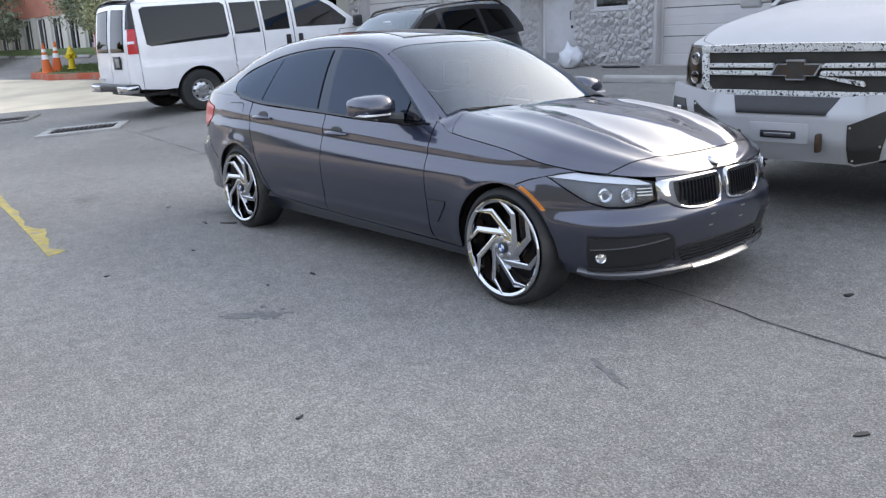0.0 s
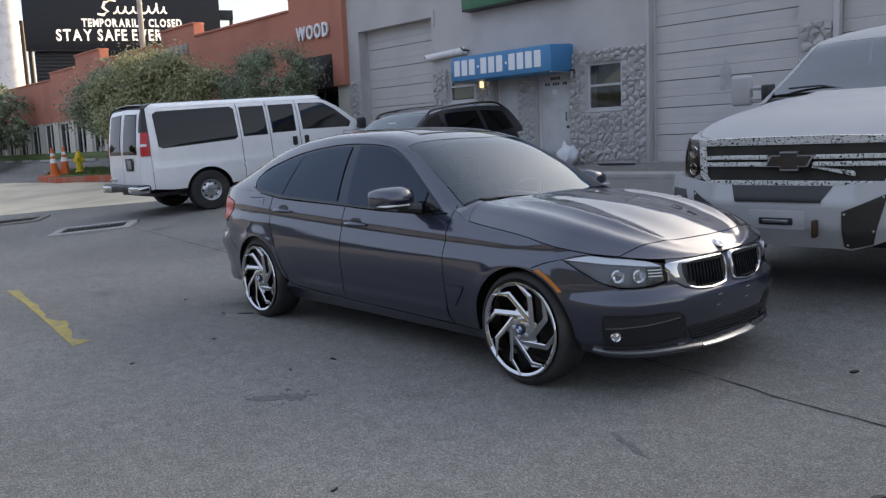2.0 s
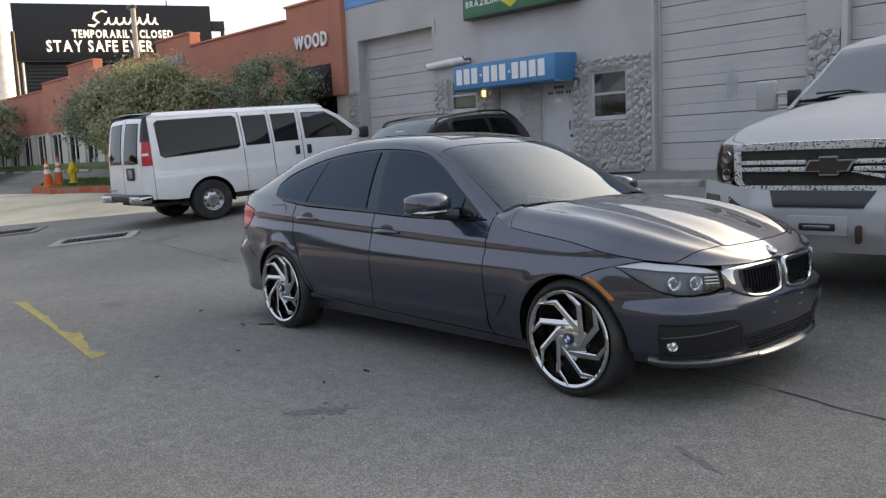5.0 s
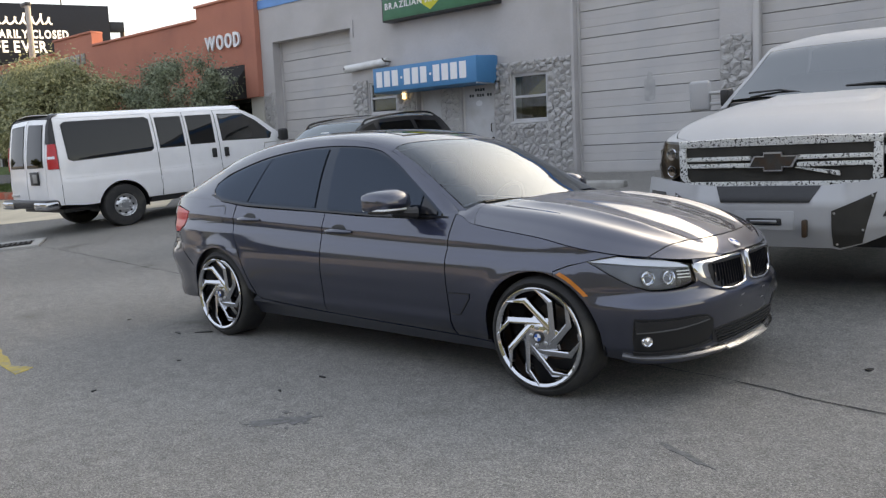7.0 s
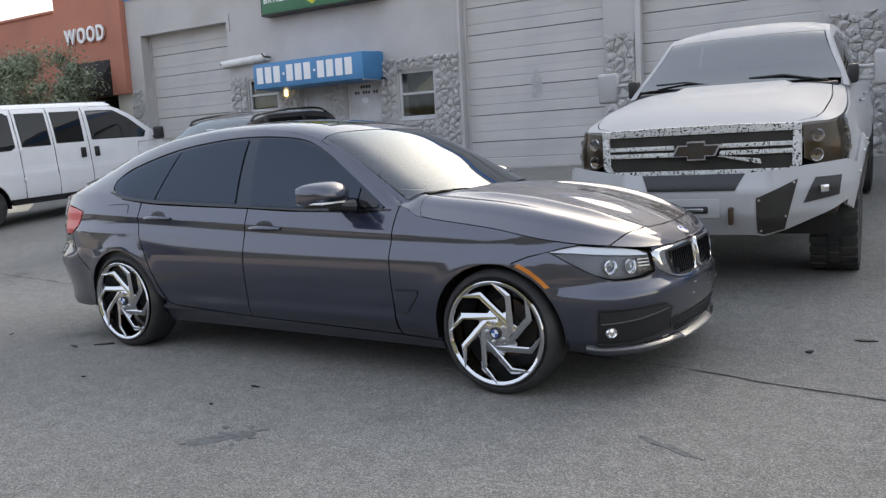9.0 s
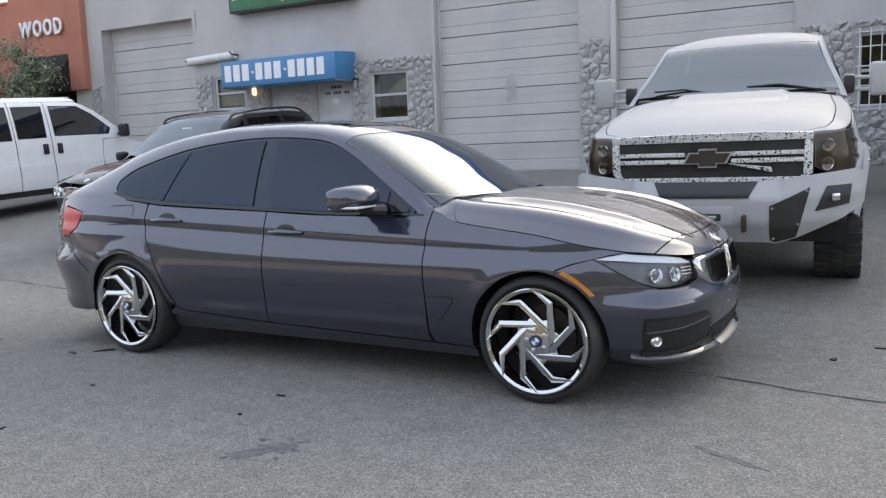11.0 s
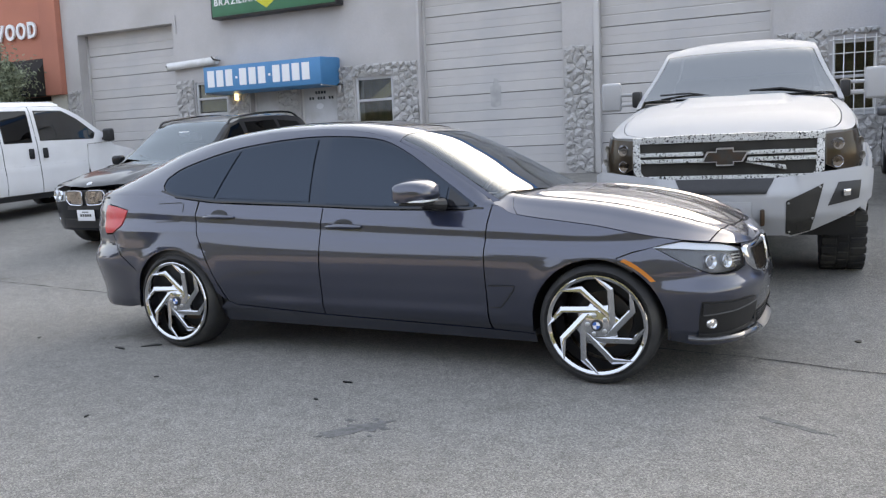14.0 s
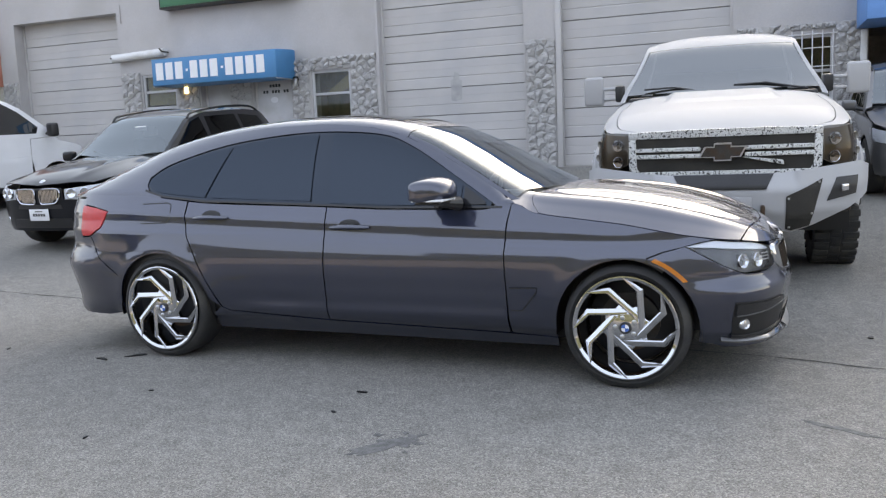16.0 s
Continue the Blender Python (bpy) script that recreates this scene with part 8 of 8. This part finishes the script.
def bag(x, y):
    rnd = random.Random(3)
    bm = bmesh.new()
    bmesh.ops.create_icosphere(bm, subdivisions=3, radius=1)
    for v in bm.verts:
        n = noise.noise(v.co * 2.2) * 0.28 + noise.noise(v.co * 6) * 0.10
        v.co *= 1 + n
        v.co = Vector((v.co.x * 0.26, v.co.y * 0.2, max(-0.2, v.co.z * 0.24) + 0.2))
    tie = max(bm.verts, key=lambda v: v.co.z)
    tie.co.z += 0.10
    return tagged(part("plastic_bag", bm, "plastic_bag", angle=70), "crumpled white plastic bag beside the door", "bag")


b = bag(-11.0, 13.65)
b.location = (-11.02, 13.62, H(13.62))
mt = part("floor_mat", prism(ragged(0, 0, 0.42, 0.10, 18, 0.10, 6), 0.03, None, lambda u, v, w: (u, v, w)), "plastic", None)
mt.matrix_world = pose(-9.85, 13.72, H(13.72) + 0.002, 4.5, 0, 2)
tagged(mt, "dark rubber mat lying at the wall foot", "mat")
for k, (x, y, s) in enumerate(((-1.42, 4.75, 0.05), (-1.0, 2.9, 0.035), (-2.6, 1.55, 0.02), (-4.3, 2.75, 0.03), (-0.5, 4.3, 0.07), (-7.2, 3.1, 0.02), (-6.3, 3.02, 0.05), (-6.13, 3.14, 0.06), (-5.28, 1.81, 0.022), (-4.3, 2.42, 0.02), (-5.48, 2.51, 0.016), (-1.68, 4.46, 0.05), (-29.2, 8.95, 0.10), (-29.6, 9.02, 0.08), (-28.7, 8.9, 0.07))):
    o = part("leaf_litter", prism(ragged(0, 0, s, s * 0.35, 9, 0.4, k + 20, k), 0.006, None, lambda u, v, w: (u, v, w)), "seal", None)
    o.location = (x, y, H(y) + 0.001)
    tagged(o, "small dark dry leaf on the asphalt", "leaf", "litter on the asphalt")

# planted island with a red kerb
ISL = [(-35.6, 10.75), (-33.5, 9.75), (-30.7, 9.5), (-28.6, 10.15), (-24.0, 10.2), (-22.6, 10.9), (-22.4, 12.6), (-35.0, 12.4), (-36.0, 11.6)]
bm = bmesh.new()
prism(ISL, 1.0, bm, lambda u, v, w: (u, v, H(v) - 0.2 + 0.40 * w))
tagged(part("kerb", bm, "red_kerb", smooth=False), "red painted concrete kerb round the planted island", "kerb", kind="structure")
bm = bmesh.new()
prism(shrink(ISL, 0.17), 1.0, bm, lambda u, v, w: (u, v, H(v) + 0.04 + 0.18 * w))
tagged(part("lawn", bm, "grass", smooth=False), "dry green lawn on the planted island", "lawn", kind="structure")
# the side street climbs behind the island to a grass strip along the cream shopfront
bm = bmesh.new()
xs = [-90, -60, -45, -34, -29, -25]
rise = [(12.4, 0.62, 0.62), (13.2, 1.0, 0.70), (13.75, 1.30, 0.72)]
g = [[bm.verts.new((x, y, (zl if x < -32 else zr if x > -28 else (zl + zr) / 2))) for x in xs] for y, zl, zr in rise]
for a, b in zip(g, g[1:]):
    for q in range(len(xs) - 1):
        bm.faces.new((a[q], a[q + 1], b[q + 1], b[q]))
tagged(part("road", bm, "asphalt"), "grey asphalt side street rising behind the island", "road", kind="structure")
bm = bmesh.new()
prism([(13.5, 1.0), (13.55, 1.32), (13.95, 1.50), (14.0, 1.50), (14.0, 1.0)], 56.0, bm, lambda y, z, x: (x - 90, y, z), 0.01)
tagged(part("verge", bm, "grass", smooth=False), "low grass strip along the cream shopfront", "verge", kind="structure")
for q in range(9):
    st_ = part("parking_block", boxed(-0.8, 0.8, -0.07, 0.07, 0, 0.13, 0.03), "concrete", None)
    st_.location = (-62 + 3.0 * q, 13.35, 1.07)
    tagged(st_, "pale concrete parking block at the grass edge", "parking block", "parking blocks by the shopfront")
rnd = random.Random(31)
verts, faces = [], []
for k in range(5200):
    x, y = rnd.uniform(-37, -22.8), rnd.uniform(10.0, 12.4)
    if not inside((x, y), shrink(ISL, 0.2)):
        continue
    a, h, z = rnd.uniform(0, 6.28), rnd.uniform(0.05, 0.13), H(y) + 0.215
    i = len(verts)
    verts += [(x - 0.012 * math.cos(a), y - 0.012 * math.sin(a), z), (x + 0.012 * math.cos(a), y + 0.012 * math.sin(a), z), (x + rnd.uniform(-0.05, 0.05), y + rnd.uniform(-0.05, 0.05), z + h)]
    faces.append((i, i + 1, i + 2))
me = bpy.data.meshes.new("grass")
me.from_pydata(verts, [], faces)
me.materials.append(M["grass"])
tagged(new("grass", me), "tufts of dry green grass on the island", "grass", kind="stuff")


def cone(x, y, z, lean=0.0):
    c = base("traffic_cone", pose(x, y, z, lean, 0, 20) @ Matrix.Scale(1.15, 4), "orange traffic cone with two white reflective collars", "traffic cone", "cones by the hydrant")
    part("foot", boxed(-0.22, 0.22, -0.22, 0.22, 0.0, 0.035, 0.012), "cone", c)
    part("body", lathe([(0.175, 0.03), (0.155, 0.05), (0.030, 0.90), (0.02, 0.91), (0.0, 0.91)], 24, None, Matrix.Rotation(radians(90), 4, 'X') @ Matrix.Diagonal((1, 1, -1, 1))), "cone", c)
    for a, b in ((0.42, 0.56), (0.64, 0.74)):
        r = lambda h: 0.158 - 0.125 * (h - 0.05) / 0.85
        part("collar", lathe([(r(a) + 0.003, a), (r(b) + 0.003, b)], 24, None, Matrix.Rotation(radians(90), 4, 'X') @ Matrix.Diagonal((1, 1, -1, 1))), "badge_white", c)
    return c


def hydrant(x, y, z):
    h = base("fire_hydrant", pose(x, y, z, 0, 0, -50), "yellow cast iron fire hydrant on the grass", "fire hydrant")
    up = Matrix.Rotation(radians(-90), 4, 'X')
    part("barrel", lathe([(0.0, 0.0), (0.17, 0.0), (0.17, -0.035), (0.11, -0.05), (0.105, -0.50), (0.15, -0.51), (0.15, -0.55), (0.12, -0.56), (0.11, -0.66), (0.06, -0.74), (0.035, -0.76), (0.035, -0.82), (0.0, -0.82)], 28, None, up @ Matrix.Diagonal((1, 1, 1, 1))), "hydrant", h)
    for a, r, l in ((0, 0.05, 0.20), (180, 0.05, 0.20), (270, 0.07, 0.22)):
        part("outlet", lathe([(0.0, l), (r * 0.5, l + 0.02), (r * 0.5, l), (r + 0.015, l), (r + 0.015, l - 0.05), (r, l - 0.055), (r, 0.05)], 16, None, Matrix.Translation((0, 0, 0.44)) @ Matrix.Rotation(radians(a), 4, 'Z')), "hydrant", h)
    for k in range(8):
        a = 2 * math.pi * k / 8
        part("bolt", boxed(0.135 * math.cos(a) - 0.012, 0.135 * math.cos(a) + 0.012, 0.135 * math.sin(a) - 0.012, 0.135 * math.sin(a) + 0.012, 0.53, 0.575, 0.003), "hydrant", h)
    return h


hydrant(-31.5, 10.62, H(10.62) + 0.26)
cone(-31.98, 9.90, H(9.90) + 0.20, 3)
cone(-32.05, 10.27, H(10.27) + 0.21, -2)


# ---- trees ----
def leaf_mat(name, dark, light):
    m = bpy.data.materials.new(name)
    m.use_nodes = True
    nt = m.node_tree
    N, Lk = nt.nodes, nt.links
    b = N["Principled BSDF"]
    g, r = N.new("ShaderNodeNewGeometry"), N.new("ShaderNodeValToRGB")
    r.color_ramp.elements[0].color, r.color_ramp.elements[1].color = (*dark, 1), (*light, 1)
    Lk.new(g.outputs["Random Per Island"], r.inputs[0])
    Lk.new(r.outputs[0], b.inputs["Base Color"])
    b.inputs["Roughness"].default_value = 0.55
    t, mx = N.new("ShaderNodeBsdfTranslucent"), N.new("ShaderNodeMixShader")
    Lk.new(r.outputs[0], t.inputs[0])
    mx.inputs[0].default_value = 0.4
    Lk.new(b.outputs[0], mx.inputs[1])
    Lk.new(t.outputs[0], mx.inputs[2])
    Lk.new(mx.outputs[0], N["Material Output"].inputs[0])
    return m


M["leaf_olive"] = leaf_mat("olive leaves", (0.12, 0.14, 0.075), (0.48, 0.47, 0.27))
M["leaf_grey"] = leaf_mat("grey green leaves", (0.085, 0.115, 0.075), (0.37, 0.42, 0.29))
M["leaf_dark"] = leaf_mat("dark leaves", (0.02, 0.035, 0.015), (0.07, 0.095, 0.04))


def tree(name, x, y, trunk_h, rx, ry, rz, cz, leaves, size, material, label, seed, clumps=60):
    """A tapered trunk with limbs; the crown is many small leaves in uneven clumps with gaps."""
    rnd = random.Random(seed)
    t = base(name, Matrix.Translation((x, y, H(y) + 0.05)), label, "tree")
    part("trunk", tube([(0, 0, -0.1), (0.05, 0.02, trunk_h * 0.5), (-0.04, 0.0, trunk_h), (0.02, 0.02, cz)], [0.17, 0.13, 0.11, 0.05], 10), "bark", t)
    cs = []
    for k in range(clumps):
        a, u = rnd.uniform(0, 2 * math.pi), rnd.uniform(-1, 1)
        r = rnd.uniform(0.45, 1.0) ** 0.5
        w = math.sqrt(1 - u * u)
        c = Vector((rx * r * w * math.cos(a), ry * r * w * math.sin(a), cz + rz * r * u * (1 if u > 0 else 0.85)))
        cs.append((c, rnd.choice((0.4, 0.55, 0.7, 0.9))))
    for k in range(9):
        c = cs[k * len(cs) // 9][0]
        part("limb", tube([(0, 0, trunk_h * rnd.uniform(0.7, 1.0)), Vector((c.x * 0.4, c.y * 0.4, (c.z + trunk_h) / 2)), c], [0.07, 0.045, 0.012], 6), "bark", t)
    low = trunk_h * 0.75
    verts, faces = [], []
    for k in range(leaves):
        c, r = rnd.choice(cs)
        d = Vector((rnd.gauss(0, 1), rnd.gauss(0, 1), rnd.gauss(0, 0.8)))
        d.normalize()
        p = c + d * r * min(1.7, abs(rnd.gauss(0.55, 0.4))) * (rx + rz) / 5.5
        if p.z < low:
            p.z = low + rnd.random() * 0.5
        n = (d + Vector((rnd.uniform(-1, 1), rnd.uniform(-1, 1), rnd.uniform(-0.4, 1.2)))).normalized()
        u = n.orthogonal().normalized()
        u.rotate(Matrix.Rotation(rnd.uniform(0, 6.28), 3, n))
        v = n.cross(u)
        s = size * rnd.uniform(0.6, 1.3)
        i = len(verts)
        verts += [tuple(p - u * s), tuple(p + v * s * 0.45), tuple(p + u * s), tuple(p - v * s * 0.45)]
        faces.append((i, i + 1, i + 2, i + 3))
    me = bpy.data.meshes.new("crown")
    me.from_pydata(verts, [], faces)
    me.materials.append(M[material])
    o = new("crown", me)
    o.parent = t
    o["kind"] = "stuff"
    return t


tree("tree", -25.0, 11.1, 1.5, 3.1, 1.9, 1.5, 2.15, 62000, 0.058, "leaf_olive", "broad olive green tree with drooping branches", 5, 64)
tree("tree", -31.5, 12.7, 1.9, 3.8, 1.5, 1.45, 2.65, 52000, 0.060, "leaf_grey", "broad grey green tree on the planted island", 6, 64)
tree("tree", -20.9, 12.5, 1.5, 2.0, 1.1, 1.15, 2.3, 36000, 0.046, "leaf_grey", "grey green tree before the terracotta wall", 7, 64)
tree("tree", -56.0, 12.5, 2.0, 3.8, 3.0, 2.6, 3.0, 6000, 0.16, "leaf_dark", "dark dense tree far along the street", 8, 60)
tree("tree", -49.0, 12.0, 1.6, 3.4, 2.0, 1.9, 2.4, 5000, 0.15, "leaf_grey", "grey green tree far along the street", 9, 60)

# unseen trees, added to darken what the van panes and car sides reflect
for k, (x, y) in enumerate(((-40, -6), (-50, -10), (-62, -15), (-34, -15), (-46, 0), (-57, 2.5), (-70, 5))):
    tree("street_tree", 1.8 * x, 1.8 * y - 8, 1.6, 5.5, 4.2, 2.3, 3.2, 7000, 0.3, "leaf_dark", "unseen dark green tree added for reflections", 40 + k, 40)
# unseen backdrop behind the camera, coloured and sized for dark reflected bands on cars
for x0, x1, top in ((-120, -24, 5.4), (-24, 90, 11.5)):
    tagged(part("wall_across", boxed(x0, x1, -42.4, -42.0, -0.2, top), "grey_stucco", smooth=False), "unseen dark backdrop that gives the cars a dark reflected band", "wall", kind="structure")


# ---- field stones on the shopfront ----
def stone_field(x0, x1, z0, z1, seed, label):
    """Irregular split stones set in mortar, each a piece of its own."""
    rnd = random.Random(seed)
    w = tagged(new("stone_cladding"), label, "stone cladding", kind="structure")
    part("mortar_bed", boxed(x0, x1, WALL - 0.016, WALL - 0.002, z0, z1), "mortar", w, smooth=False)
    step = 0.160
    nx, nz = max(2, round((x1 - x0) / step)), max(2, round((z1 - z0) / step))
    seeds = {}
    for i in range(-1, nx + 1):
        for j in range(-1, nz + 1):
            seeds[i, j] = Vector((x0 + (i + 0.5 + rnd.uniform(-0.38, 0.38)) * (x1 - x0) / nx, z0 + (j + 0.5 + 0.5 * (i % 2) * 0.6 + rnd.uniform(-0.38, 0.38)) * (z1 - z0) / nz))
    for i in range(nx):
        for j in range(nz):
            c = seeds[i, j]
            poly = [Vector((x0, z0)), Vector((x1, z0)), Vector((x1, z1)), Vector((x0, z1))]
            for di in (-2, -1, 0, 1, 2):
                for dj in (-2, -1, 0, 1, 2):
                    o = seeds.get((i + di, j + dj))
                    if o is None or (di == 0 and dj == 0):
                        continue
                    mid, n = (c + o) / 2, (o - c)
                    out = []
                    for k in range(len(poly)):
                        a, b = poly[k - 1], poly[k]
                        da, db = (a - mid).dot(n), (b - mid).dot(n)
                        if (da < 0) != (db < 0):
                            out.append(a + (b - a) * (da / (da - db)))
                        if db < 0:
                            out.append(b)
                    poly = out
                    if len(poly) < 3:
                        break
                if len(poly) < 3:
                    break
            if len(poly) < 3:
                continue
            pts = dense(shrink([tuple(p) for p in poly], 0.004), (0.055, 0.055))
            cx, cz = sum(p[0] for p in pts) / len(pts), sum(p[1] for p in pts) / len(pts)
            bm = bmesh.new()
            tx, tz, dep = rnd.uniform(-0.22, 0.22), rnd.uniform(-0.22, 0.22), rnd.uniform(0.022, 0.045)
            rings = []
            for k, (sc, d) in enumerate(((1.03, 0.0), (0.94, 0.68), (0.62, 1.0))):
                ring = []
                for p in pts:
                    u, v = (p[0] - cx) * sc + (rnd.uniform(-0.010, 0.010) if k else 0), (p[1] - cz) * sc + (rnd.uniform(-0.010, 0.010) if k else 0)
                    y = d * (dep + tx * u + tz * v + rnd.uniform(-0.011, 0.011))
                    ring.append(bm.verts.new((u, -max(0.004 * k, y), v)))
                rings.append(ring)
            n = len(pts)
            for a, b in zip(rings, rings[1:]):
                for k in range(n):
                    bm.faces.new((a[k], a[(k + 1) % n], b[(k + 1) % n], b[k]))
            top = bm.verts.new((rnd.uniform(-0.02, 0.02), -max(0.01, dep + rnd.uniform(-0.012, 0.02)), rnd.uniform(-0.02, 0.02)))
            for k in range(n):
                bm.faces.new((rings[-1][k], rings[-1][(k + 1) % n], top))
            s = part("stone", bm, "stone", w, angle=35)
            s.location = (cx, WALL - 0.016, cz)
    return w


ST = 3.12
for k, (x0, x1, z0, z1) in enumerate(((-11.26, -10.84, BASE_Z, ST), (-10.84, -9.90, BASE_Z, 1.83), (-10.84, -9.90, 2.875, ST), (-9.90, -9.32, BASE_Z, ST), (-12.76, -12.22, BASE_Z, ST - 0.3), (-15.60, -15.09, BASE_Z, ST), (-14.12, -13.55, BASE_Z, ST - 0.3), (-15.09, -14.12, BASE_Z, 2.25), (-19.13, -18.68, BASE_Z, ST), (-6.29, -5.74, BASE_Z, ST), (-2.66, -1.82, BASE_Z, 3.0), (-1.82, -1.10, BASE_Z, 1.60), (-1.10, -0.66, BASE_Z, 3.0), (-1.82, -1.10, 2.90, 3.0))):
    stone_field(x0, x1, z0, z1, 100 + k, "painted grey split field stone cladding with deep joints")
